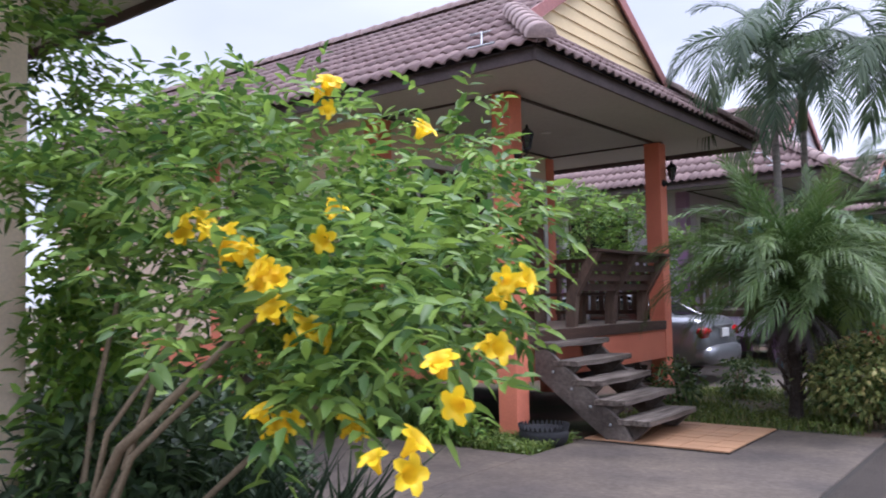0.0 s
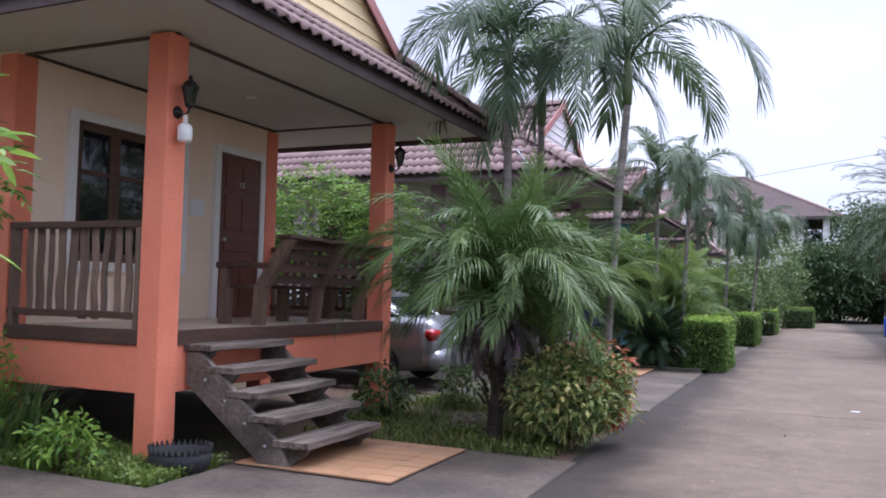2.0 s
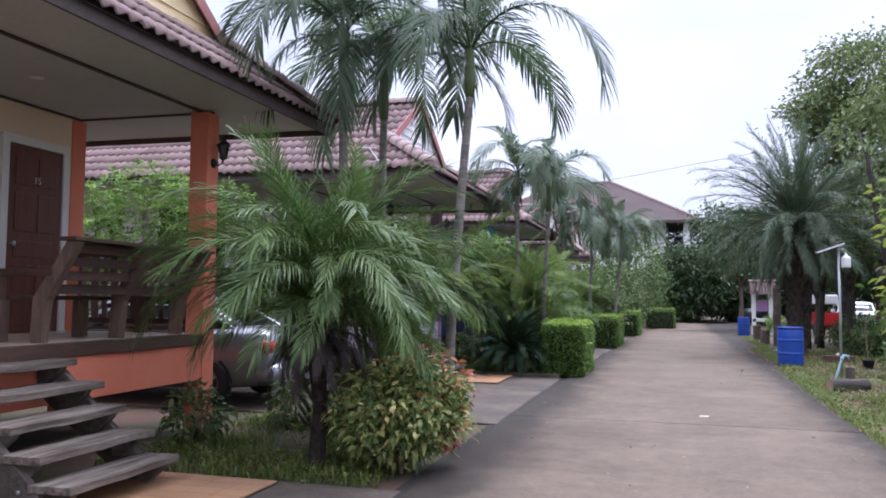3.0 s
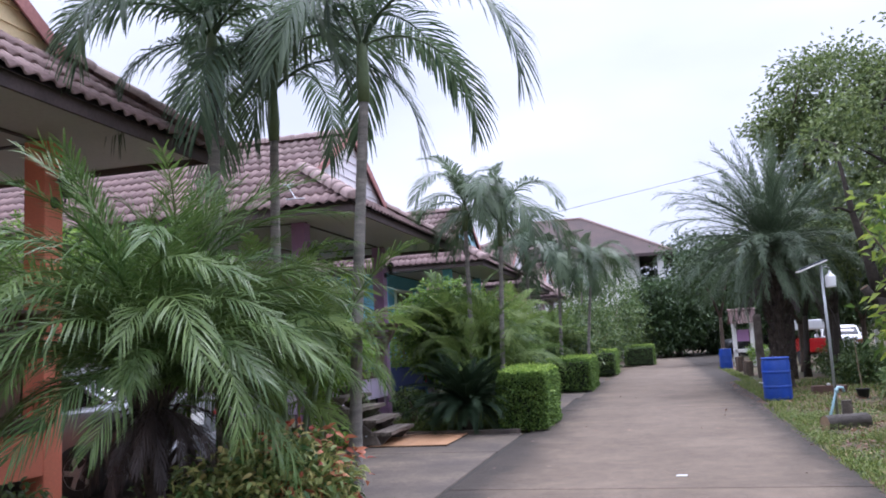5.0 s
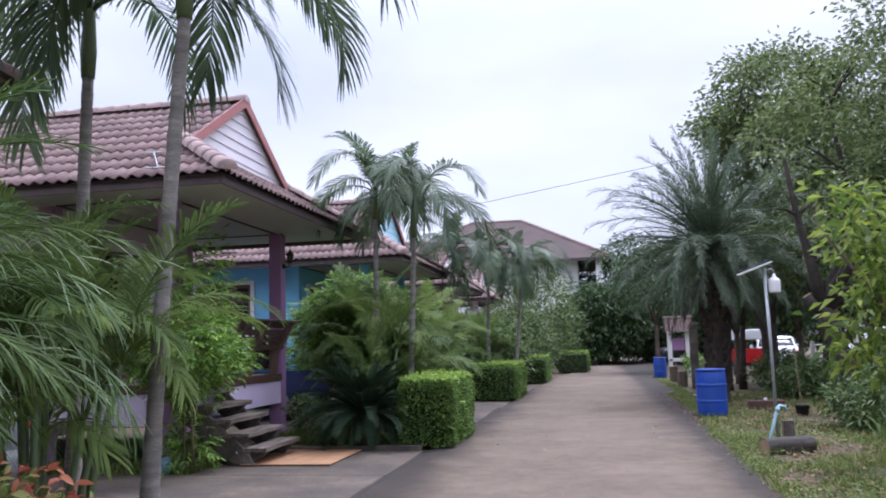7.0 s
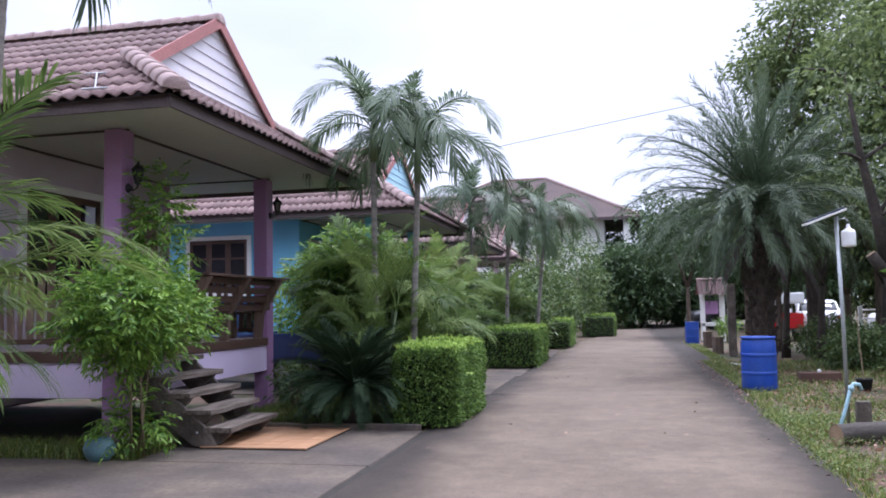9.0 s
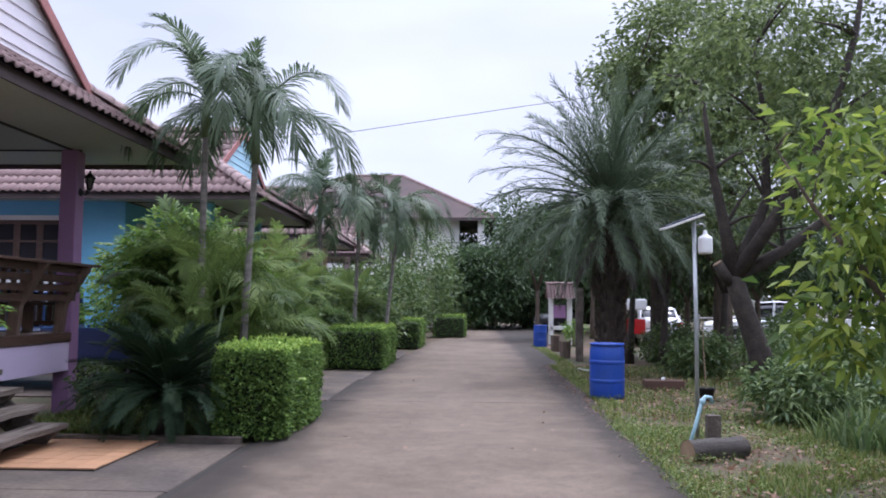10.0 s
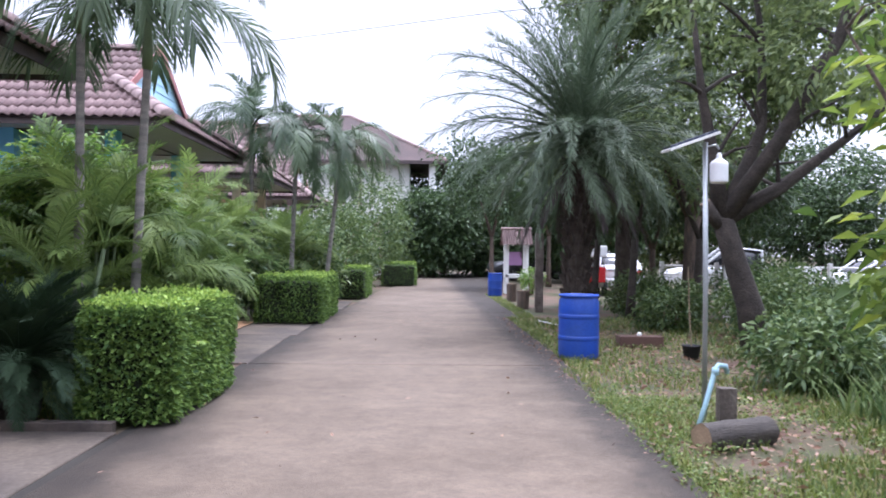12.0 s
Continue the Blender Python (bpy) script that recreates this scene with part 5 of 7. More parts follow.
def hedge(x0, y0, x1, y1, h, seed, count):
    """A box hedge: a solid core, near black for the shade inside, clothed on its top and sides in small leaves."""
    rng = np.random.default_rng(seed)
    cx, cy = (x0 + x1) / 2, (y0 + y1) / 2
    e = thing("box_hedge", (cx, cy, 0), "clipped green box hedge along the lane", "hedge", "clipped hedges")
    hx, hy = (x1 - x0) / 2, (y1 - y0) / 2
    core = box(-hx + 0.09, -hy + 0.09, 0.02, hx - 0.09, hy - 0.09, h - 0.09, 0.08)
    part("shaded_core", core, HEDGECORE, e)
    area = [2 * hx * 2 * hy * 1.2, 2 * hy * h, 2 * hy * h, 2 * hx * h, 2 * hx * h]
    pick = rng.choice(5, count, p=np.array(area) / sum(area))
    u, v = rng.uniform(-1, 1, count), rng.uniform(-1, 1, count)
    z = rng.uniform(0.03, h, count)
    depth = rng.exponential(0.03, count)
    P, N = np.zeros((count, 3)), np.zeros((count, 3))
    for k, (n, px, py, pz) in enumerate([((0, 0, 1), u * hx, v * hy, h - depth), ((1, 0, 0), hx - depth, v * hy, z), ((-1, 0, 0), -hx + depth, v * hy, z), ((0, 1, 0), u * hx, hy - depth, z), ((0, -1, 0), u * hx, -hy + depth, z)]):
        m = pick == k
        P[m] = np.stack([px, py, pz], 1)[m]
        N[m] = n
    # a slightly lumpy, rounded outline
    wob = np.sin(P[:, 0] * 5 + seed) * np.cos(P[:, 1] * 4 + seed) * 0.03 + np.sin(P[:, 2] * 7 + P[:, 1] * 3) * 0.02
    P = P + N * wob[:, None]
    inner, rr = np.array([hx, hy, h]) - 0.17, 0.17
    q = np.maximum(np.abs(P) - inner, 0) * np.array([1, 1, 1])
    ql = np.linalg.norm(q, axis=1, keepdims=True)
    P = np.where(ql > rr, np.sign(P) * (np.minimum(np.abs(P), inner) + q / np.maximum(ql, 1e-6) * rr), P)
    D = N * 0.9 + rng.normal(size=P.shape) * 0.75 + np.array([0, 0, 0.35])
    part("foliage", leaves(P, D, 0.062, 0.036, rng, HEDGE, 0.1), HEDGE, e)
    k = max(200, count // 5)
    T = np.stack([rng.uniform(-hx, hx, k) * 0.96, rng.uniform(-hy, hy, k) * 0.96, h - rng.exponential(0.02, k) + rng.exponential(0.018, k)], 1)
    T[:, 2] += np.sin(T[:, 0] * 5 + seed) * np.cos(T[:, 1] * 4 + seed) * 0.03
    part("new_growth", leaves(T, rng.normal(size=T.shape) * 0.6 + np.array([0, 0, 0.7]), 0.05, 0.026, rng, HEDGE_TIP, 0.1), HEDGE_TIP, e)


hedge(-1.88, 18.5, -1.05, 20.75, 0.98, 81, 24000)
hedge(-2.35, 28.0, -1.0, 31.3, 0.92, 82, 18000)
hedge(-1.9, 36.7, -0.7, 39.8, 0.95, 83, 9000)
hedge(-0.7, 46.0, 0.75, 51.0, 0.95, 84, 9000)


def tree(name, foot, limbs, blobs, clumps, per, spread, length, width, material, label, seed, trunk_r=0.2, bark=None, shell=0.35, group="", droop=0.3):
    """A broadleaved tree: a tapered trunk that divides into limbs, and clumps of single leaves. limbs: lists of places from the fork."""
    t = thing(name, (foot[0], foot[1], 0), label, "tree", group)
    rng = np.random.default_rng(seed)
    fork = limbs[0][0]
    part("trunk", tube([(0, 0, -0.1), (fork[0] * 0.3, fork[1] * 0.3, fork[2] * 0.35), (fork[0] * 0.7, fork[1] * 0.7, fork[2] * 0.7), fork, (fork[0], fork[1], fork[2] + trunk_r * 0.8)], [trunk_r * 1.45, trunk_r * 1.02, trunk_r * 0.9, trunk_r * 0.84, trunk_r * 0.45], 12), bark or BARK, t, smooth=True)
    r2 = random.Random(seed)
    for limb in limbs:
        n = len(limb)
        b = part("limb", tube(limb, [trunk_r * 0.74 * (1 - 0.8 * k / (n - 1)) for k in range(n)], 9), bark or BARK, t, smooth=True)
        for k in range(1, n):
            for q in range(2):
                a = Vector(limb[k])
                d = Vector((r2.uniform(-1, 1), r2.uniform(-1, 1), r2.uniform(-0.1, 0.8))).normalized() * r2.uniform(0.6, 1.3) * trunk_r * 5
                part("branch", tube([a, a + d * 0.5 + Vector((0, 0, 0.05)), a + d], [trunk_r * 0.22, trunk_r * 0.14, trunk_r * 0.05], 6), bark or BARK, b)
    local = [(x - foot[0], y - foot[1], *r) for x, y, *r in blobs]
    p, d = clumped(local, clumps, per, spread, rng, shell)
    part("foliage", leaves(p, d, length, width, rng, material, droop), material, t)
    return t


tree("shade_tree", (7.8, 32.0), [[(0, 0, 2.4), (-0.9, 0, 4.2), (-1.8, -0.2, 6.0), (-2.4, -0.2, 7.6)], [(0, 0, 2.4), (0.3, 0, 4.6), (0.4, 0.3, 6.6), (0.3, 0.3, 8.6)], [(0, 0, 2.4), (1.2, 0.2, 4.0), (2.6, 0.4, 5.6), (3.6, 0.4, 6.8)]],
     [(5.7, 32.0, 7.6, 1.3, 1.4, 1.2), (7.1, 32.2, 8.9, 2.0, 1.9, 1.5), (9.0, 32.0, 8.2, 2.1, 1.9, 1.8), (7.4, 31.3, 6.6, 1.9, 1.5, 1.4), (11.0, 32.4, 6.6, 2.1, 1.9, 1.8), (5.8, 32.3, 5.4, 1.2, 1.2, 1.1), (9.2, 32.6, 5.2, 2.3, 1.6, 1.5)],
     470, 64, 0.30, 0.19, 0.085, BROADLEAF, "tall dense green shade tree behind the date palm", 91, 0.26)
forked = tree("forked_tree", (6.15, 24.0), [[(-0.6, 0, 2.0), (-0.75, 0, 2.9), (-0.98, -0.1, 3.9), (-1.2, -0.2, 5.4)], [(-0.6, 0, 2.0), (-0.3, 0, 2.7), (0.02, 0.1, 3.4), (0.1, 0.3, 4.8), (-0.1, 0.3, 6.2)], [(-0.6, 0, 2.0), (0.3, 0.1, 2.5), (1.4, 0.2, 3.3), (2.6, 0.2, 4.3)], [(-0.6, 0, 2.0), (0.1, -0.4, 3.2), (0.8, -0.7, 4.6), (1.4, -0.4, 6.2), (2.0, 0.3, 8.2)]],
     [(5.2, 24.0, 5.2, 1.0, 1.1, 1.0), (6.2, 24.2, 6.4, 1.3, 1.2, 0.9), (7.6, 24.0, 5.6, 1.5, 1.3, 1.1), (6.9, 23.4, 4.4, 1.2, 1.0, 0.7), (8.8, 24.2, 4.5, 1.3, 1.2, 0.9), (10.2, 24.6, 5.4, 1.6, 1.3, 1.1), (9.0, 24.6, 6.6, 1.4, 1.3, 0.9), (7.3, 24.3, 7.9, 1.1, 1.0, 0.8), (8.4, 24.5, 8.8, 1.3, 1.1, 1.0), (9.9, 24.6, 8.6, 1.6, 1.3, 1.3)],
     210, 40, 0.22, 0.16, 0.07, BROADLEAF, "forked tree with dark limbs and open green crown", 95, 0.19, BARK_LIMB)
stub = part("sawn_stub", tube([(-0.58, 0, 1.88), (-0.78, -0.05, 2.06), (-0.92, -0.1, 2.26)], [0.13, 0.10, 0.09], 10), BARK_LIMB, forked, smooth=True)
part("cut_face", lathe([(0.0, 0.004), (0.085, 0.004), (0.088, -0.01)], 12, m=pose(-0.922, -0.1, 2.262, 0, -35, 0)), LOGCUT, stub, "pale sawn face")
tree("young_tree", (4.62, 16.6), [[(0.02, 0, 1.2), (-0.3, 0.1, 1.8), (-0.7, 0.2, 2.4), (-1.0, 0.2, 2.9)], [(0.02, 0, 1.2), (0.2, 0, 1.9), (0.3, 0.1, 2.6), (0.3, 0.1, 3.1)], [(0.02, 0, 1.2), (0.5, 0.2, 1.7), (1.0, 0.3, 2.2)]],
     [(4.15, 16.7, 2.3, 0.45, 0.6, 0.45), (4.5, 16.8, 2.8, 0.6, 0.6, 0.5), (5.1, 16.6, 2.45, 0.7, 0.7, 0.6), (5.7, 16.9, 2.1, 0.7, 0.7, 0.6), (4.3, 16.4, 1.75, 0.75, 0.6, 0.45), (5.1, 16.5, 1.65, 0.7, 0.6, 0.4), (4.1, 16.6, 1.55, 0.35, 0.45, 0.3), (4.6, 16.55, 0.95, 0.28, 0.28, 0.28), (4.2, 16.4, 1.25, 0.5, 0.4, 0.3), (5.4, 16.8, 1.25, 0.6, 0.5, 0.4), (4.1, 16.7, 3.15, 0.3, 0.3, 0.25), (5.3, 16.7, 3.15, 0.35, 0.3, 0.3), (6.2, 16.8, 1.7, 0.6, 0.5, 0.5), (6.3, 17.0, 2.6, 0.7, 0.7, 0.6)],
     160, 17, 0.14, 0.18, 0.068, YOUNGLEAF, "young tree with large yellow-green leaves", 92, 0.05)
tree("leaning_tree", (6.15, 16.0), [[(-0.95, 0.3, 1.5), (-1.2, 0.35, 2.0), (-1.3, 0.3, 2.6)], [(-0.95, 0.3, 1.5), (-0.5, 0.4, 2.2), (0.1, 0.4, 2.9)]],
     [(6.2, 16.6, 2.9, 1.0, 0.9, 0.5), (5.6, 16.4, 2.5, 0.8, 0.7, 0.5), (7.2, 16.8, 2.6, 1.0, 0.9, 0.6)], 150, 14, 0.17, 0.19, 0.075, YOUNGLEAF, "small tree with a leaning grey trunk", 93, 0.045, BARK)
tree("overhanging_tree", (8.8, 14.6), [[(0, 0, 2.6), (-0.8, 0, 3.3), (-1.8, 0.1, 3.9), (-2.7, 0.2, 4.3)], [(0, 0, 2.6), (-0.5, 0.2, 3.8), (-1.3, 0.4, 4.9)], [(0, 0, 2.6), (0.6, 0, 3.9), (0.6, 0.3, 5.3)]],
     [(6.6, 14.8, 4.6, 1.0, 0.9, 0.7), (7.6, 14.9, 5.2, 1.3, 1.1, 0.8), (7.3, 15.0, 3.7, 1.1, 0.9, 0.5), (8.9, 14.8, 5.2, 1.5, 1.4, 1.2), (6.2, 14.9, 5.5, 0.7, 0.7, 0.4), (6.6, 15.0, 3.4, 0.8, 0.7, 0.4)], 300, 20, 0.19, 0.19, 0.08, BROADLEAF, "tree whose branches hang over the verge", 94, 0.16)
for k, (x, y, z, r) in enumerate([(5.6, 34.5, 3.1, 1.7), (7.8, 35.6, 3.2, 1.8), (10.2, 36.2, 3.4, 2.0), (3.9, 45.5, 4.2, 2.2), (6.6, 47.5, 4.4, 2.6)]):
    tree("thicket_tree", (x, y), [[(0, 0, z * 0.5), (0.3, 0, z * 0.8), (0.5, 0, z)], [(0, 0, z * 0.5), (-0.4, 0, z * 0.8), (-0.7, 0, z)]], [(x, y, z, r, r * 0.8, z * 0.36), (x - r * 0.5, y, z * 1.25, r * 0.6, r * 0.6, z * 0.25), (x + r * 0.5, y, z * 1.2, r * 0.6, r * 0.6, z * 0.25)], 200, 26, 0.22, 0.2, 0.09, FARLEAF, "dark leafy tree in the thicket behind the palms", 180 + k, 0.1, group="thicket")
# dark trees that close the lane's end and the park beyond the verge
for k, (x, y, h, w) in enumerate([(-4.5, 75, 6.5, 4.5), (2.5, 68, 8.2, 4.2), (7.0, 64, 8.4, 4.4), (12.0, 58, 9.0, 4.5), (4.6, 62, 4.6, 3.0), (9.0, 53, 7.0, 3.5), (16, 58, 8.0, 5.0), (22, 54, 8.0, 5.0), (28, 48, 8.5, 5.5), (30, 38, 8.5, 5.5), (24, 34, 7.0, 4.0), (1.6, 59, 5.4, 2.4),
                                  (33, 27, 8.0, 5.0), (-10, 72, 6.0, 4.5), (-18, 70, 7.0, 5.0), (-24, 60, 7.0, 5.0)]):
    tree("park_tree", (x, y), [[(0, 0, h * 0.3), (0.5, 0, h * 0.5), (0.9, 0.2, h * 0.7)], [(0, 0, h * 0.3), (-0.6, 0, h * 0.5), (-1.1, 0, h * 0.72)]],
         [(x, y, h * 0.62, w, w * 0.8, h * 0.34), (x - w * 0.45, y - 0.5, h * 0.45, w * 0.62, w * 0.6, h * 0.3), (x + w * 0.5, y - 0.4, h * 0.48, w * 0.6, w * 0.6, h * 0.3), (x + w * 0.1, y - w * 0.3, h * 0.3, w * 0.8, w * 0.5, h * 0.24)],
         600, 30, 0.3, 0.28, 0.13, FARLEAF if k % 3 else BROADLEAF, "dark green tree at the far end of the park", 100 + k, 0.2, group="trees round the park")
shrub("lane_shrub", (0.2, 58), [(0.2, 58, 0.9, 1.6, 1.2, 0.8)], 200, 10, 0.16, 0.2, 0.1, SHRUB, "rounded pale green shrub at the lane's end", "bush", 5, 120)
for k, (x, y, rx, ry, rz) in enumerate([(-1.9, 40.5, 1.3, 1.6, 1.7), (-2.6, 43.5, 1.6, 1.6, 2.0), (-1.7, 47.5, 1.9, 1.9, 3.0), (-1.2, 54.0, 1.8, 1.8, 3.0), (-4.2, 50.0, 2.0, 2.0, 2.8), (-2.5, 35.0, 1.2, 1.4, 1.3), (-3.4, 26.2, 1.1, 1.0, 1.1), (-3.6, 30.2, 1.2, 1.2, 1.4), (-3.4, 36.8, 1.3, 1.5, 1.5), (-4.6, 33.8, 1.3, 1.3, 1.5)]):
    shrub("frangipani_bush", (x, y), [(x, y, rz * 1.0, rx, ry, rz * 0.8), (x + 0.5, y - 0.5, rz * 0.7, rx * 0.7, ry * 0.7, rz * 0.6)], 240, 12, 0.16, 0.2, 0.08, SHRUB, "tall green garden shrub beside the lane", "shrub", 6, 130 + k, group="tall garden shrubs")
for k, (x, y, r, h) in enumerate([(5.3, 20.6, 0.7, 0.5), (6.4, 19.4, 0.9, 0.55), (7.6, 20.8, 1.0, 0.6), (6.6, 22.6, 0.9, 0.65), (8.2, 18.2, 1.0, 0.5), (8.4, 23.6, 1.2, 0.7), (7.2, 25.8, 1.1, 0.7), (5.8, 27.4, 0.7, 0.5), (9.6, 21.0, 1.3, 0.8), (9.8, 26.2, 1.4, 0.8), (7.4, 17.4, 0.6, 0.6), (10.4, 18.2, 1.2, 0.7), (6.1, 31.0, 0.8, 0.6), (8.6, 30.0, 1.2, 0.8)]):
    shrub("verge_bush", (x, y), [(x, y, h * 0.8, r, r * 0.9, h * 0.8), (x + r * 0.4, y + 0.2, h * 1.2, r * 0.6, r * 0.6, h * 0.6)], int(300 * r + 80), 9, 0.10, 0.115, 0.048, SHRUB, "weedy green bush on the verge", "bush", 6, 150 + k, group="verge bushes")
for k, (x, y) in enumerate([(5.75, 30.2), (5.2, 31.6), (4.7, 30.9), (6.9, 29.2)]):
    tree("thin_tree", (x, y), [[(0.1, 0, 1.8), (0.3, 0, 2.8), (0.2, 0.2, 3.8)], [(0.1, 0, 1.8), (-0.3, 0.1, 2.8), (-0.5, 0.1, 3.6)]], [(x, y, 4.2, 1.3, 1.2, 1.0), (x + 0.3, y, 3.2, 0.9, 0.9, 0.6)], 110, 16, 0.2, 0.17, 0.07, BROADLEAF, "thin dark tree in a clump behind the drums", 170 + k, 0.09, BARK_LIMB, group="clump of thin trees")


def blades(name, areas, count, hmin, hmax, material, label, seed, patch=0.0, width=0.006, freq=0.8):
    """Grass or weeds scattered over rectangles (x0, y0, x1, y1), in patches."""
    rng = np.random.default_rng(seed)
    A = np.array(areas)
    w = (A[:, 2] - A[:, 0]) * (A[:, 3] - A[:, 1])
    k = rng.choice(len(A), count, p=w / w.sum())
    x, y = rng.uniform(A[k, 0], A[k, 2]), rng.uniform(A[k, 1], A[k, 3])
    keep = np.array([noise.noise(Vector((a * freq, b * freq, seed))) > patch - 0.25 + 0.25 * t for a, b, t in zip(x, y, rng.uniform(-1, 1, count))])
    x, y = x[keep], y[keep]
    n = len(x)
    h = rng.uniform(hmin, hmax, n)
    az, lean = rng.uniform(0, 6.283, n), rng.uniform(0.1, 0.7, n)
    d = np.stack([np.cos(az) * lean, np.sin(az) * lean, np.ones(n)], 1)
    s = np.stack([-np.sin(az), np.cos(az), np.zeros(n)], 1) * (width * rng.uniform(0.6, 1.5, n))[:, None]
    p = np.stack([x, y, np.full(n, -0.03)], 1)
    m = p + d * h[:, None] * 0.55
    t = p + d * h[:, None] + np.stack([np.cos(az), np.sin(az), np.zeros(n)], 1) * (h * lean * 0.6)[:, None]
    v = np.stack([p - s, p + s, m + s * 0.8, m - s * 0.8, t], 1).reshape(-1, 3)
    b = np.arange(n)[:, None] * 5
    f = np.concatenate([b + np.array([[0, 1, 2]]), b + np.array([[0, 2, 3]]), b + np.array([[3, 2, 4]])])
    return tagged(new(name, raw_mesh(v, f, material)), label, name.replace("_", " "), kind="stuff")


blades("grass", [(2.72, 9.0, 5.2, 20.0)], 60000, 0.02, 0.12, GRASS, "short patchy grass along the verge", 201, 0.2, 0.005, 1.1)
blades("grass", [(4.6, 11.0, 10.0, 22.0), (2.9, 20.0, 9.0, 30.0)], 42000, 0.02, 0.13, GRASS, "patchy grass and weeds on the verge", 202, 0.16, 0.007, 0.7)
blades("grass", [(2.64, 9.0, 2.86, 17.0), (2.74, 16.0, 2.98, 22.0), (2.92, 22.0, 3.25, 30.0), (3.2, 30.0, 3.6, 40.0)], 9000, 0.03, 0.11, GRASS, "tufts of grass at the lane's edge", 203, -0.15, 0.005, 1.6)
blades("grass", [(-6.6, 6.48, -4.02, 7.35)], 9000, 0.03, 0.14, LAWN, "green grass and weeds round a porch", 204, 0.04, 0.006, 1.6)
blades("grass", [(-4.4, 9.0, -1.7, 12.4)], 9000, 0.03, 0.13, GRASS, "sparse weeds in a planting bed", 208, 0.12, 0.007, 1.4)
blades("grass", [(-6.6, 16.2, -4.0, 17.1), (-4.4, 18.9, -2.0, 22.3)], 14000, 0.04, 0.16, GRASS, "green grass and weeds round a porch", 205, -0.1, 0.006, 1.0)
blades("lawn", [(10.0, 16.0, 24.0, 34.0)], 60000, 0.06, 0.16, LAWN, "bright green lawn beyond the verge", 206, -0.6, 0.02, 0.5)
blades("weeds", [(5.2, 18.0, 11.0, 28.0)], 800, 0.12, 0.35, SHRUB, "tall weeds on the verge", 207, 0.12, 0.010, 0.6)


def litter(areas, count, seed, label, z=0.012, size=0.05):
    rng = np.random.default_rng(seed)
    A = np.array(areas)
    w = (A[:, 2] - A[:, 0]) * (A[:, 3] - A[:, 1])
    k = rng.choice(len(A), count, p=w / w.sum())
    p = np.stack([rng.uniform(A[k, 0], A[k, 2]), rng.uniform(A[k, 1], A[k, 3]), np.full(count, z)], 1)
    d = np.stack([rng.normal(size=count), rng.normal(size=count), rng.uniform(-0.05, 0.25, count)], 1)
    return tagged(new("fallen_leaves", leaves(p, d, size, size * 0.45, rng, LITTER, 0.0)), label, "leaf litter", kind="stuff")


litter([(2.62, 10.0, 4.6, 30.0), (2.72, 10.0, 9.0, 30.0)], 11000, 211, "dry brown leaves fallen on the verge", 0.0)
litter([(-1.4, 6.0, 2.65, 30.0), (2.3, 6.0, 2.7, 30.0), (2.45, 6.0, 2.7, 30.0), (-1.4, 17.0, -1.0, 22.0)], 95, 212, "a few dry leaves on the concrete lane", 0.008)
litter([(-4.4, 9.0, -1.7, 12.4), (-4.3, 18.5, -2.0, 22.3), (-6.5, 6.5, -4.0, 7.4)], 900, 213, "dry leaves in the planting beds", -0.005)


def carpet(areas, count, seed, label, material, size=0.032, patch=0.0, freq=0.9):
    """Small broad-leaved weeds close to the ground, in patches."""
    rng = np.random.default_rng(seed)
    A = np.array(areas)
    w = (A[:, 2] - A[:, 0]) * (A[:, 3] - A[:, 1])
    k = rng.choice(len(A), count, p=w / w.sum())
    x, y = rng.uniform(A[k, 0], A[k, 2]), rng.uniform(A[k, 1], A[k, 3])
    keep = np.array([noise.noise(Vector((a * freq, b * freq, seed))) + 0.5 * noise.noise(Vector((a * freq * 4, b * freq * 4, seed + 5))) > patch + t for a, b, t in zip(x, y, rng.uniform(-0.15, 0.15, count))])
    x, y = x[keep], y[keep]
    n = len(x)
    p = np.stack([x, y, rng.uniform(-0.02, 0.07, n)], 1)
    d = rng.normal(size=(n, 3)) * np.array([1, 1, 0.3]) + np.array([0, 0, 0.35])
    return tagged(new("low_weeds", leaves(p, d, size, size * 0.6, rng, material, 0.1)), label, "weeds", kind="stuff")


carpet([(2.64, 9.0, 5.2, 20.0)], 30000, 221, "low broad-leaved weeds on the verge", WEED, 0.032, 0.0)
carpet([(5.2, 12.0, 10.0, 22.0), (2.9, 20.0, 9.0, 30.0)], 30000, 222, "low broad-leaved weeds on the verge", WEED, 0.038, 0.08)
carpet([(-6.6, 6.45, -4.0, 7.4)], 7000, 223, "low weeds round a porch post", WEED, 0.045, 0.0, 2.0)
carpet([(-4.4, 9.0, -1.75, 12.4)], 9000, 224, "low weeds in a planting bed", WEED, 0.035, 0.0, 1.5)
carpet([(-4.4, 18.9, -1.9, 22.3), (-6.6, 16.2, -4.0, 17.1)], 9000, 225, "low weeds in a planting bed", WEED, 0.04, 0.0, 1.5)
blades("strap_leaves", [(4.9, 18.2, 6.0, 19.3), (5.5, 18.3, 6.6, 19.6), (5.0, 20.0, 5.8, 20.8)], 1000, 0.22, 0.55, SHRUB, "arching strap-leaved plants on the verge", 226, -0.3, 0.014, 1.0)
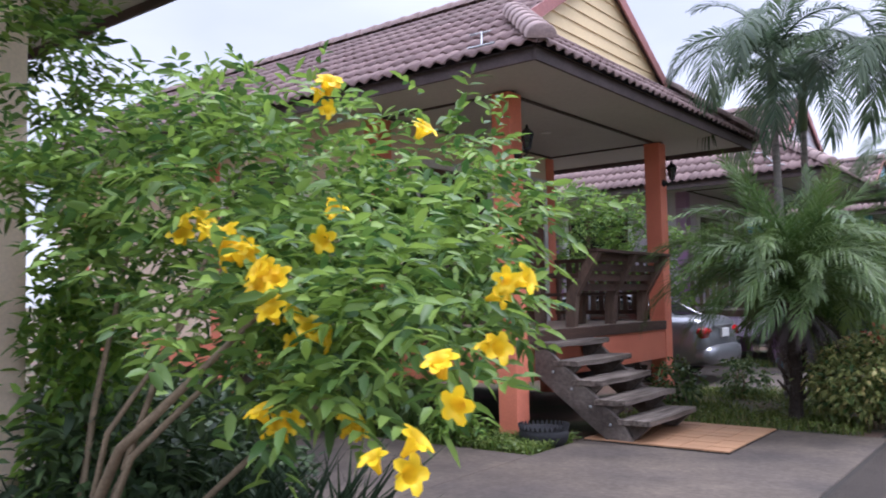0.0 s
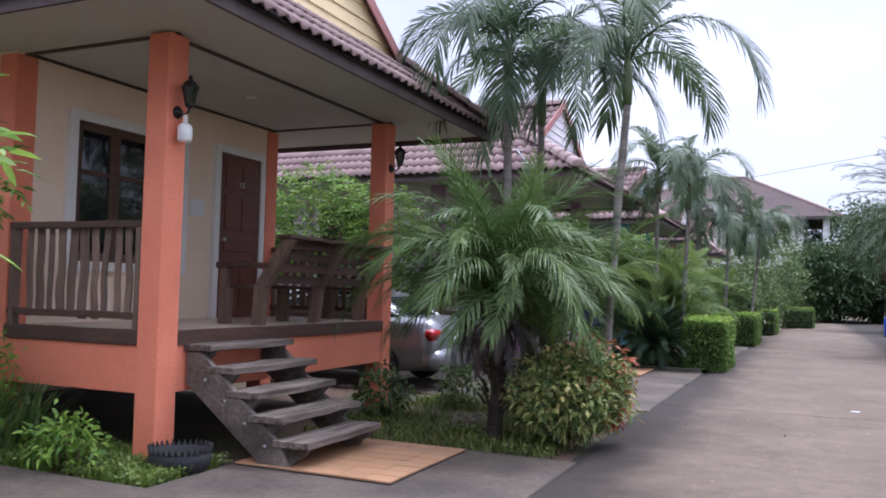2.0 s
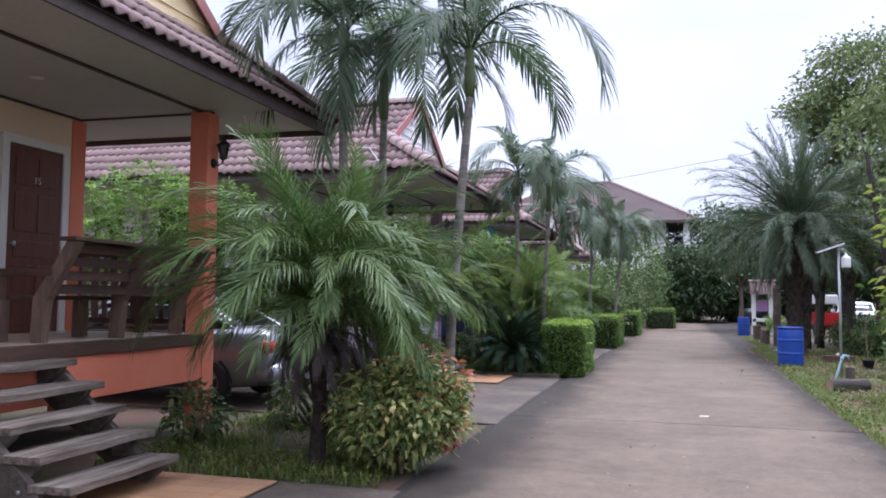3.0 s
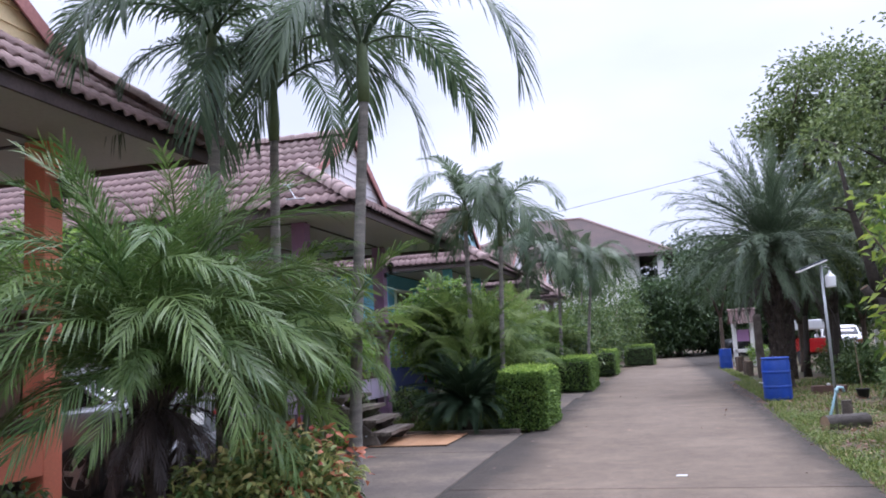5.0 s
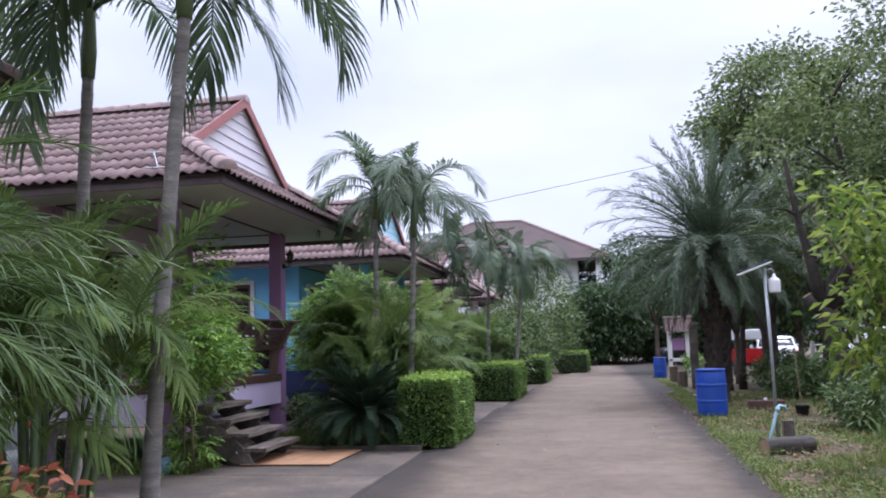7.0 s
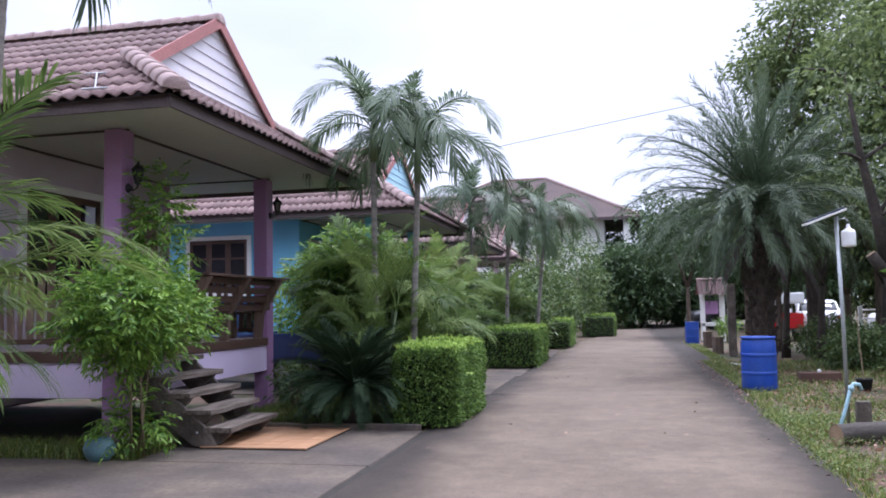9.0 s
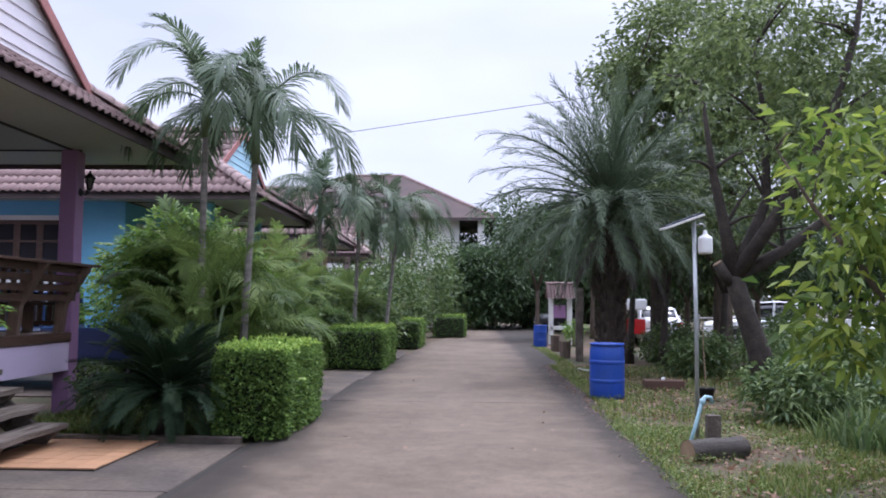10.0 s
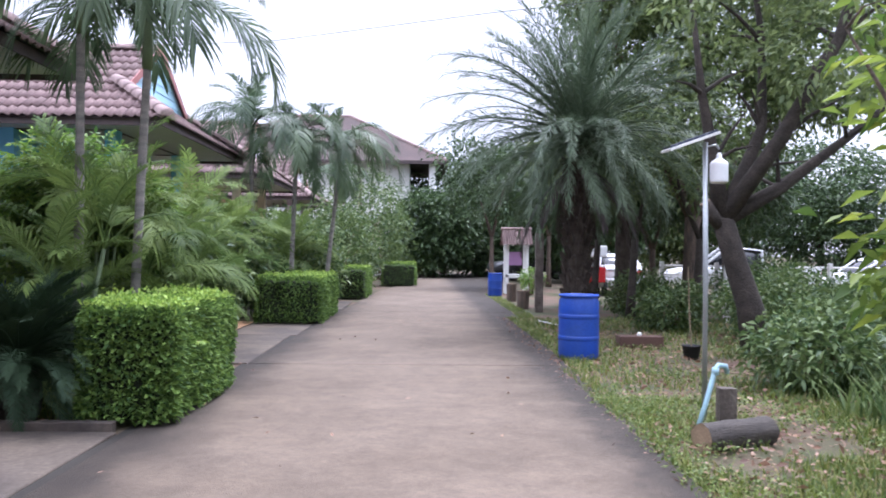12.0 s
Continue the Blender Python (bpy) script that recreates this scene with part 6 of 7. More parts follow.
# shrubs added here; their dark leaf colour stands for shade under the bush
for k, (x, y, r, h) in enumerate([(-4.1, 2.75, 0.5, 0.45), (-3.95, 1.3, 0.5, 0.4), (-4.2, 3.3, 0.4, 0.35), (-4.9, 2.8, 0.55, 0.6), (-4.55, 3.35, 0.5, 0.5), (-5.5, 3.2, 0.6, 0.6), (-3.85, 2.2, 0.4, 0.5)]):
    shrub("shade_shrub", (x, y), [(x, y, h, r, r * 0.8, h)], 150, 9, 0.08, 0.12, 0.045, FARLEAF, "low leafy shrub under the trumpet bush, coloured dark for the shade there", "bush", 5, 230 + k, True, group="low shade shrubs")
for k, (x, y, r, h) in enumerate([(-5.0, 6.62, 0.3, 0.2), (-6.2, 6.7, 0.4, 0.5), (-6.75, 6.6, 0.4, 0.55), (-7.4, 6.6, 0.5, 0.5)]):
    shrub("weed_bush", (x, y), [(x, y, h, r, r * 0.6, h)], int(220 * r), 8, 0.06, 0.09, 0.032, TECOMA2, "leafy green weeds at the foot of a porch", "bush", 5, 250 + k, True)
blades("strap_leaves", [(-7.8, 6.45, -5.7, 7.0)], 1300, 0.3, 0.75, FROND_PYGMY, "green strap-leaved plants beside a porch", 227, -0.4, 0.014, 1.2)
shrub("shade_shrub", (-4.35, 2.35), [(-4.35, 2.35, 0.95, 0.3, 0.3, 0.85)], 200, 9, 0.07, 0.11, 0.045, TECOMA2, "tall leafy shrub beside a cream post", "bush", 5, 240, True, group="low shade shrubs")

litter([(2.75, 12.5, 8.0, 19.0), (3.2, 19.0, 8.0, 27.0)], 2600, 214, "large curled brown leaves on the verge", 0.015, 0.085)


# ---- things along the lane ----
def drum(x, y, h, r, label):
    d = thing("plastic_drum", (x, y, 0), label, "drum", "blue drums")
    prof = [(r * 0.90, -0.01), (r * 0.97, 0.02), (r, 0.06)]
    for z in (0.32, 0.66):
        prof += [(r, h * z - 0.035), (r, h * z + 0.035)]
        part("hoop", lathe([(r * 0.995, h * z - 0.035), (r * 1.018, h * z - 0.015), (r * 1.018, h * z + 0.015), (r * 0.995, h * z + 0.035)], 36), PLASTIC_BLUE, d, smooth=True)
    prof += [(r * 0.99, h - 0.09), (r * 0.93, h - 0.05), (r * 0.94, h - 0.02), (r * 0.90, h - 0.02), (r * 0.88, h - 0.30)]
    part("rim", lathe([(r * 0.94, h - 0.04), (r * 1.0, h - 0.03), (r * 1.0, h - 0.003), (r * 0.96, h), (r * 0.91, h - 0.008), (r * 0.90, h - 0.03)], 36), PLASTIC_BLUE, d, smooth=True)
    part("body", lathe(prof, 36), PLASTIC_BLUE, d, smooth=True)


drum(3.20, 23.18, 0.89, 0.282, "blue plastic drum without a lid on the verge")
drum(3.46, 38.95, 0.78, 0.24, "smaller blue plastic drum far along the lane")

pole = thing("solar_lamp", (3.48, 18.88, 0), "thin steel pole with a tilted solar panel and a white bulb", "street lamp")
part("pole", tube([(0, 0, -0.05), (0, 0, 1.2), (-0.015, 0, 2.46)], 0.022, 10), GALV, pole, smooth=True)
bm = box(-0.22, -0.11, -0.012, 0.22, 0.11, 0.012, 0.004, m=pose(-0.16, -0.03, 2.475, 2, -20, 0))
part("solar_panel", bm, PANEL, pole, "dark solar panel in a pale frame")
part("panel_frame", box(-0.235, -0.125, -0.022, 0.235, 0.125, 0.002, 0.004, m=pose(-0.16, -0.03, 2.463, 2, -20, 0)), WHITE, pole, "pale panel back and rim")
part("arm", tube([(-0.015, 0, 2.42), (0.08, 0, 2.44), (0.11, 0, 2.40)], 0.009, 6), GALV, pole)
part("bulb", lathe([(0.014, 2.37), (0.022, 2.345), (0.026, 2.32), (0.066, 2.292), (0.076, 2.28), (0.079, 2.268), (0.079, 2.255), (0.079, 2.13), (0.079, 2.118), (0.075, 2.108), (0.066, 2.10), (0.02, 2.096), (0.0, 2.096)], 24, m=Matrix.Translation((0.11, 0, 0))), FROSTED, pole, "white frosted bulb, unlit", smooth=True)


def tap_pipe(at, rz, high, label):
    t = thing("water_pipe", at, label, "pipe", "garden water pipes", rz=rz)
    part("pipe", tube([(-0.20, 0, -0.03), (-0.09, 0, high * 0.5), (0, 0, high), (0.03, 0, high + 0.03), (0.10, 0, high + 0.02), (0.12, 0, high - 0.04)], 0.021, 10), PVC, t, smooth=True)
    part("coupling", lathe([(0.03, 0), (0.03, 0.06)], 12, m=pose(-0.005, 0, high - 0.05, 0, 4, 0)), PVC, t, smooth=True)


tap_pipe((3.42, 18.45, 0), 20, 0.52, "pale blue plastic water pipe bent over at its top")
block = thing("sawn_block", (3.58, 18.6, 0), "weathered timber block beside a pipe", "stump")
part("block", plank(-0.08, -0.06, -0.03, 0.06, 0.06, 0.34, 0.01, 3), WOOD_GS, block)


def log_of(name, at, rz, length, r, label, upright=False):
    lg = thing(name, at, label, "log" if not upright else "stump", rz=rz)
    n = 22
    bm = bmesh.new()
    rings = []
    for k in range(9):
        t = k / 8
        ring = []
        for i in range(n):
            a = 2 * math.pi * i / n
            rr = r * (1 + 0.10 * noise.noise(Vector((math.cos(a) * 2, math.sin(a) * 2, t * 3 + at[0]))) + 0.025 * math.sin(a * 9))
            q = (rr * math.cos(a), rr * math.sin(a), length * t) if upright else (length * (t - 0.5), rr * math.cos(a), rr * math.sin(a) + r * 0.8)
            ring.append(bm.verts.new(q))
        rings.append(ring)
    for a, b in zip(rings, rings[1:]):
        for i in range(n):
            bm.faces.new((a[i], a[(i + 1) % n], b[(i + 1) % n], b[i]))
    part("bark", bm, LOGBARK if not upright else BARK, lg, smooth=True)
    for t in (0.003, 0.997):
        caps_bm = bmesh.new()
        vs = []
        for i in range(n):
            a = 2 * math.pi * i / n
            rr = r * 0.98 * (1 + 0.10 * noise.noise(Vector((math.cos(a) * 2, math.sin(a) * 2, round(t) * 3 + at[0]))) + 0.025 * math.sin(a * 9))
            vs.append(caps_bm.verts.new((rr * math.cos(a), rr * math.sin(a), length * t) if upright else (length * (t - 0.5), rr * math.cos(a), rr * math.sin(a) + r * 0.8)))
        caps_bm.faces.new(vs)
        part("cut_end", caps_bm, LOGCUT, lg, "pale sawn end grain")
    return lg


log_of("log", (3.42, 18.02, -0.02), 25, 0.70, 0.115, "short weathered log lying on the grass")
stump = log_of("stump", (3.42, 13.35, -0.04), 0, 0.52, 0.135, "short sawn stump with a water pipe over it", True)
pipe2 = thing("water_pipe", (3.42, 13.35, 0), "pale blue plastic elbow on a stump", "pipe", "garden water pipes")
part("pipe", tube([(-0.17, 0.02, 0.40), (-0.175, 0.02, 0.52), (-0.15, 0.02, 0.555), (-0.06, 0.02, 0.56), (-0.03, 0.02, 0.535)], 0.028, 10), PVC, pipe2, smooth=True)
part("cord", tube([(-0.03, 0.02, 0.54), (0.06, -0.04, 0.50), (0.08, -0.13, 0.44), (0.085, -0.15, 0.2)], 0.008, 6), LOGCUT, pipe2, smooth=True)


def scalloped_pot(x, y, label):
    """A pot cut from a tyre, its rim in points."""
    p = thing("tyre_planter", (x, y, 0), label, "planter")
    part("body", lathe([(0.19, -0.03), (0.235, 0.03), (0.25, 0.09), (0.235, 0.15), (0.21, 0.15), (0.19, 0.05)], 28), RUBBER, p, smooth=True)
    tooth = mesh_of(prism([(-0.018, 0), (0.018, 0), (0.0, 0.05)], "y", -0.008, 0.008), RUBBER)
    for k in range(32):
        a = k * 360 / 32
        part("point", tooth, RUBBER, p, at=pose(0.235 * math.cos(radians(a)), 0.235 * math.sin(radians(a)), 0.145, 0, 0, a + 90) @ pose(0, 0, 0, 14, 0, 0))


scalloped_pot(-4.2, 7.02, "dark planter cut from a tyre beside a porch post")
ball = thing("garden_pot", (-6.15, 6.75, 0), "small blue-grey round pot in the grass", "pot")
part("body", lathe([(0.08, -0.03), (0.14, 0.04), (0.16, 0.12), (0.12, 0.21), (0.10, 0.22), (0.09, 0.15)], 20), mat("blue_grey_glaze", (0.10, 0.19, 0.21), 0.4), ball, smooth=True)
ball2 = thing("garden_pot", (-4.35, 16.15, 0), "small blue-grey round pot in the grass", "pot")
part("body", lathe([(0.08, -0.03), (0.14, 0.04), (0.16, 0.12), (0.12, 0.21), (0.10, 0.22), (0.09, 0.15)], 20), bpy.data.materials["blue_grey_glaze"], ball2, smooth=True)
pot = thing("plant_pot", (4.85, 23.3, 0), "black plastic pot with a dry stick", "pot")
part("body", lathe([(0.10, -0.03), (0.13, 0.16), (0.145, 0.17), (0.13, 0.15)], 18), RUBBER, pot, smooth=True)
part("stick", tube([(0, 0, 0.1), (-0.04, 0, 0.7), (-0.06, 0, 1.3)], [0.012, 0.01, 0.006], 6), STEM, pot)
trough = thing("planter_box", (4.45, 24.6, 0), "low red-brown planter box on the verge", "planter")
part("body", box(-0.35, -0.15, -0.03, 0.35, 0.15, 0.17, 0.015), mat("red_brown_clay", (0.10, 0.055, 0.04), 0.9, var=0.25, fine=40), trough)
part("stone", lathe([(0.02, 0.165), (0.04, 0.18), (0.035, 0.21), (0.012, 0.225)], 12), WHITE, trough, smooth=True)


def kiosk():
    """A small roofed stand: white columns, a shelf, corrugated saddle roof."""
    k = thing("roofed_stand", (4.45, 41.5, 0), "small white stand with a red-brown corrugated roof", "kiosk")
    for x in (-0.36, 0.36):
        for y in (-0.32, 0.32):
            part("column", box(x - 0.06, y - 0.06, -0.05, x + 0.06, y + 0.06, 1.78, 0.01), WHITE, k)
    part("shelf", box(-0.42, -0.38, 0.55, 0.42, 0.38, 0.68, 0.01), WHITE, k)
    part("back_panel", box(-0.26, 0.30, 1.0, 0.26, 0.33, 1.5), MAUVE, k)
    for s in (1, -1):
        n = 9
        bm = bmesh.new()
        top, low = [], []
        for i in range(2 * n + 1):
            x = -0.54 + 1.08 * i / (2 * n)
            w = 0.025 if i % 2 else -0.025
            top.append(bm.verts.new((x, s * 0.01, 2.33 + w)))
            low.append(bm.verts.new((x, s * 0.62, 1.76 + w)))
        for i in range(2 * n):
            bm.faces.new((top[i], top[i + 1], low[i + 1], low[i]))
        bmesh.ops.solidify(bm, geom=bm.faces[:], thickness=0.015)
        part("roof_sheet", bm, TILE, k)
    part("ridge", tube([(-0.56, 0, 2.35), (0.56, 0, 2.35)], 0.05, 8), CAP, k)


kiosk()
for k, (x, y, r, h) in enumerate([(3.7, 33.4, 0.16, 0.5), (3.75, 36.6, 0.15, 0.55)]):
    log_of("stump", (x, y, -0.04), 0, h, r, "old sawn stump beside the lane", True)
for k, (x, y, h) in enumerate([(3.95, 32.2, 1.9), (4.15, 33.6, 2.0)]):
    fp = thing("timber_post", (x, y, 0), "grey weathered timber post by the palms", "post", "timber posts")
    part("shaft", plank(-0.10, -0.08, -0.05, 0.10, 0.08, h, 0.015, k), WOOD_GS, fp)


# ---- vehicles ----
def loft(stations, material_parent, m=None):
    """A body from sections along x: (x, half width, low, top, shoulder)."""
    bm = bmesh.new()
    rings = []
    for x, w, lo, hi, sh in stations:
        half = [(0, hi), (w * 0.55, hi), (w * 0.82, hi - 0.02), (w * 0.96, hi - (hi - sh) * 0.5), (w, sh), (w * 0.99, lo + (sh - lo) * 0.45), (w * 0.95, lo + 0.05), (w * 0.85, lo), (0, lo)]
        pts = half + [(-a, b) for a, b in half[-2:0:-1]]
        rings.append([bm.verts.new((x, a, b)) for a, b in pts])
    n = len(rings[0])
    for a, b in zip(rings, rings[1:]):
        for i in range(n):
            bm.faces.new((a[i], a[(i + 1) % n], b[(i + 1) % n], b[i]))
    bm.faces.new(rings[0][::-1])
    bm.faces.new(rings[-1])
    return bm


def wheel(parent, x, y, r, w):
    s = 1 if y > 0 else -1
    rot = pose(x, y, r, 90, 0, 0)
    t = part("wheel", lathe([(r * 0.62, -w / 2), (r * 0.93, -w / 2), (r, -w * 0.34), (r, w * 0.34), (r * 0.93, w / 2), (r * 0.62, w / 2)], 28, m=rot), RUBBER, parent, "black tyre on an alloy rim", smooth=True)
    part("rim", lathe([(r * 0.62, -w * 0.40), (r * 0.58, -w * 0.52), (r * 0.50, -w * 0.40), (r * 0.50, w * 0.40), (r * 0.58, w * 0.52), (r * 0.62, w * 0.40)], 24, m=rot), RIM, t, smooth=True)
    for k in range(5):
        a = k * 72 + 18
        part("spoke", box(-0.03, -w * 0.52, 0, 0.03, w * 0.52, r * 0.54, 0.005, m=Matrix.Translation((x, y, r)) @ pose(0, 0, 0, 0, a, 0)), RIM, t)
    part("hub", lathe([(0.05, -w * 0.54), (0.06, -w * 0.5), (0.06, w * 0.5), (0.05, w * 0.54)], 14, m=rot), RIM, t)
    arch = bmesh.new()
    ring = []
    for k in range(15):
        a = math.pi * k / 14
        ring.append([arch.verts.new((x + q * math.cos(a), y + s * 0.012 + o, r + q * math.sin(a))) for q, o in ((r * 1.03, w * 0.36 * s), (r * 1.17, w * 0.36 * s), (r * 1.17, -w * 0.3 * s), (r * 1.03, -w * 0.3 * s))])
    for a, b in zip(ring, ring[1:]):
        for k in range(4):
            arch.faces.new((a[k], a[(k + 1) % 4], b[(k + 1) % 4], b[k]))
    part("wheel_arch", arch, RUBBER, parent)


def sedan(at, rz, paint, label):
    c = thing("car", (*at, 0), label, "car", rz=rz)
    part("body", loft([(-2.27, 0.62, 0.42, 0.66, 0.58), (-2.22, 0.78, 0.32, 0.98, 0.72), (-2.05, 0.84, 0.28, 1.06, 0.84), (-1.6, 0.87, 0.24, 1.08, 0.90), (-0.8, 0.88, 0.22, 0.98, 0.90), (0.6, 0.88, 0.22, 0.96, 0.88), (1.4, 0.87, 0.22, 0.90, 0.80), (1.95, 0.82, 0.24, 0.80, 0.68), (2.2, 0.68, 0.30, 0.66, 0.55), (2.27, 0.5, 0.36, 0.56, 0.5)], c), paint, c, smooth=True)
    part("cabin_glass", loft([(-1.75, 0.66, 0.9, 1.06, 0.98), (-1.15, 0.67, 0.9, 1.36, 1.05), (-0.75, 0.68, 0.9, 1.44, 1.08), (0.1, 0.68, 0.9, 1.45, 1.08), (0.6, 0.66, 0.88, 1.34, 1.05), (1.25, 0.64, 0.82, 0.93, 0.88)], c), PANE, c, "dark window glass", smooth=True)
    part("roof_panel", loft([(-1.2, 0.56, 1.34, 1.375, 1.355), (-0.75, 0.60, 1.40, 1.465, 1.43), (0.1, 0.60, 1.41, 1.475, 1.44), (0.62, 0.56, 1.32, 1.355, 1.335)], c), paint, c, smooth=True)
    for s in (1, -1):
        for x0, z0, x1, z1 in ((-1.72, 1.0, -0.95, 1.38), (-0.15, 0.98, -0.15, 1.42), (0.62, 1.33, 1.28, 0.94)):
            part("pillar", tube([(x0, s * 0.70, z0), (x1, s * 0.62, z1)], 0.035, 6), paint, c)
        part("tail_light", loft([(-2.245, 0.17, 0.70, 0.84, 0.77), (-2.20, 0.19, 0.69, 0.87, 0.78), (-1.98, 0.12, 0.75, 0.86, 0.80)], c), REDLENS, c, "red tail light", at=Matrix.Translation((0, s * 0.655, 0.03)), smooth=True)
        part("mirror", box(0.75, s * 0.90 - 0.08, 0.98, 0.9, s * 0.90 + 0.08, 1.12, 0.03), paint, c)
        for x in (-1.35, 1.35):
            wheel(c, x, s * 0.78, 0.315, 0.20)
        part("door_handle", box(-0.75, s * 0.885 - 0.012, 0.84, -0.58, s * 0.885 + 0.012, 0.87, 0.006), paint, c)
    part("bumper", loft([(-2.36, 0.55, 0.36, 0.54, 0.46), (-2.30, 0.78, 0.30, 0.60, 0.46), (-2.1, 0.88, 0.28, 0.60, 0.46)], c), paint, c, smooth=True)
    part("number_plate", box(-2.30, -0.17, 0.72, -2.262, 0.17, 0.86, 0.004), PLATE, c, "white number plate")
    part("trunk_trim", box(-2.27, -0.42, 0.88, -2.23, 0.42, 0.915, 0.008), RIM, c, "chrome strip")
    return c


def pickup(at, rz, paint, label):
    c = thing("pickup_truck", (*at, 0), label, "pickup truck", rz=rz)
    part("cab", loft([(-0.6, 0.84, 0.45, 1.08, 0.95), (0.6, 0.86, 0.42, 1.08, 0.95), (1.2, 0.86, 0.42, 1.08, 0.95), (2.1, 0.84, 0.42, 1.0, 0.88), (2.5, 0.76, 0.45, 0.92, 0.75), (2.6, 0.6, 0.5, 0.8, 0.7)], c), paint, c, smooth=True)
    part("cabin_glass", loft([(-0.58, 0.70, 1.0, 1.62, 1.15), (0.0, 0.70, 1.0, 1.70, 1.15), (0.7, 0.69, 1.0, 1.66, 1.15), (1.45, 0.68, 1.0, 1.07, 1.04)], c), PANE, c, "dark window glass", smooth=True)
    part("roof_panel", loft([(-0.62, 0.64, 1.60, 1.66, 1.63), (0.0, 0.64, 1.66, 1.73, 1.69), (0.75, 0.62, 1.62, 1.68, 1.65)], c), paint, c, smooth=True)
    for s in (1, -1):
        for x0, z0, x1, z1 in ((-0.58, 1.05, -0.55, 1.64), (0.25, 1.05, 0.2, 1.68), (1.45, 1.05, 0.75, 1.64)):
            part("pillar", tube([(x0, s * 0.74, z0), (x1, s * 0.66, z1)], 0.04, 6), paint, c)
        part("bed_side", box(-2.45, s * 0.84 - 0.035, 0.50, -0.62, s * 0.84 + 0.035, 1.05, 0.02), paint, c)
        part("tail_light", box(-2.48, s * 0.80 - 0.06, 0.68, -2.43, s * 0.80 + 0.06, 0.95, 0.01), REDLENS, c, "red tail light")
        for x in (-1.55, 1.65):
            wheel(c, x, s * 0.76, 0.36, 0.22)
    part("bed_floor", box(-2.45, -0.80, 0.52, -0.62, 0.80, 0.60), paint, c)
    part("tailgate", box(-2.49, -0.80, 0.52, -2.43, 0.80, 1.05, 0.015), paint, c)
    part("bumper", box(-2.62, -0.82, 0.42, -2.50, 0.82, 0.54, 0.02), RIM, c, "steel step bumper")
    part("number_plate", box(-2.51, -0.17, 0.62, -2.49, 0.17, 0.74, 0.003), PLATE, c, "white number plate")
    return c


sedan((-6.85, 13.5), 180, SILVER, "silver sedan parked on a drive, seen from its tail")
pickup((-6.9, 24.0), 180, NAVY, "dark blue pickup truck parked on a drive")
pickup((12.4, 40.5), 170, CARWHITE, "white pickup truck parked beyond the verge")
sedan((8.4, 42.5), 80, CARWHITE, "white car parked beyond the palms")
sedan((17.0, 39.5), 185, CARWHITE, "white car parked in the park")
pickup((7.2, 55.5), 195, CARDARK, "dark pickup parked at the lane's end")
sedan((-3.0, 53.5), 100, CARWHITE, "white car parked behind the last hedge")
truck = thing("cargo_tricycle", (6.95, 41.0, 0), "small white cargo cart with a red tail board", "cart", rz=90)
part("bed", box(-0.9, -0.5, 0.45, 0.9, 0.5, 1.0, 0.03), REDLENS, truck, "red slatted box")
part("canopy", box(-0.95, -0.55, 1.35, 0.95, 0.55, 1.75, 0.06), CARWHITE, truck)
for x in (-0.85, 0.85):
    for y in (-0.45, 0.45):
        part("stay", tube([(x, y, 0.95), (x, y, 1.4)], 0.02, 6), GALV, truck)
for x, y in ((-0.6, 0.52), (-0.6, -0.52), (0.7, 0.0)):
    part("wheel", lathe([(0.15, -0.05), (0.27, -0.05), (0.27, 0.05), (0.15, 0.05)], 18, m=pose(x, y, 0.27, 90, 0, 0)), RUBBER, truck)

# white rail fence and hedge beyond the verge
fence = thing("rail_fence", (0, 0, 0), "white painted post-and-rail fence beyond the verge", "fence")
for k in range(12):
    x = 8.5 + k * 1.6
    part("post", box(x - 0.06, 37.0 - k * 0.35 - 0.06, -0.05, x + 0.06, 37.0 - k * 0.35 + 0.06, 1.25, 0.01), WHITE, fence)
    if k < 11:
        for z in (0.55, 0.85, 1.12):
            part("rail", tube([(x, 37.0 - k * 0.35, z), (x + 1.6, 36.65 - k * 0.35, z)], 0.03, 6), WHITE, fence)
hedge(12.0, 30.5, 24.0, 31.6, 1.1, 85, 12000)


# ---- far house and wires ----
far = thing("two_storey_house", (-6.0, 66.0, 0), "white two-storey house with a brown hipped roof", "house")
part("wall", box(-7.0, -4.5, -0.05, 6.2, 4.5, 7.0), WHITE, far)
for sx in (1,):
    bm = bmesh.new()
    e = [(-8.0, -5.6, 6.9), (8.6, -5.6, 6.9), (8.6, 5.6, 6.9), (-8.0, 5.6, 6.9)]
    r = [(-1.5, 0, 10.4), (2.2, 0, 10.4)]
    ev, rv = [bm.verts.new(p) for p in e], [bm.verts.new(p) for p in r]
    bm.faces.new((ev[0], ev[1], rv[1], rv[0]))
    bm.faces.new((ev[1], ev[2], rv[1]))
    bm.faces.new((ev[2], ev[3], rv[0], rv[1]))
    bm.faces.new((ev[3], ev[0], rv[0]))
    bm.faces.new(ev[::-1])
    part("roof", bm, FAR_ROOF, far)
for p, q in (((-8.0, -5.6, 6.9), (-1.5, 0, 10.4)), ((8.6, -5.6, 6.9), (2.2, 0, 10.4)), ((-1.5, 0, 10.4), (2.2, 0, 10.4))):
    part("ridge", tube([p, q], 0.12, 6), CAP, far)
part("fascia", box(-8.0, -5.63, 6.72, 8.6, -5.57, 6.92), FASCIA, far)
for x in (-6.5, -3.0, 2.6, 7.6):
    part("column", box(x - 0.2, -5.2, -0.05, x + 0.2, -4.8, 6.8, 0.02), WHITE, far)
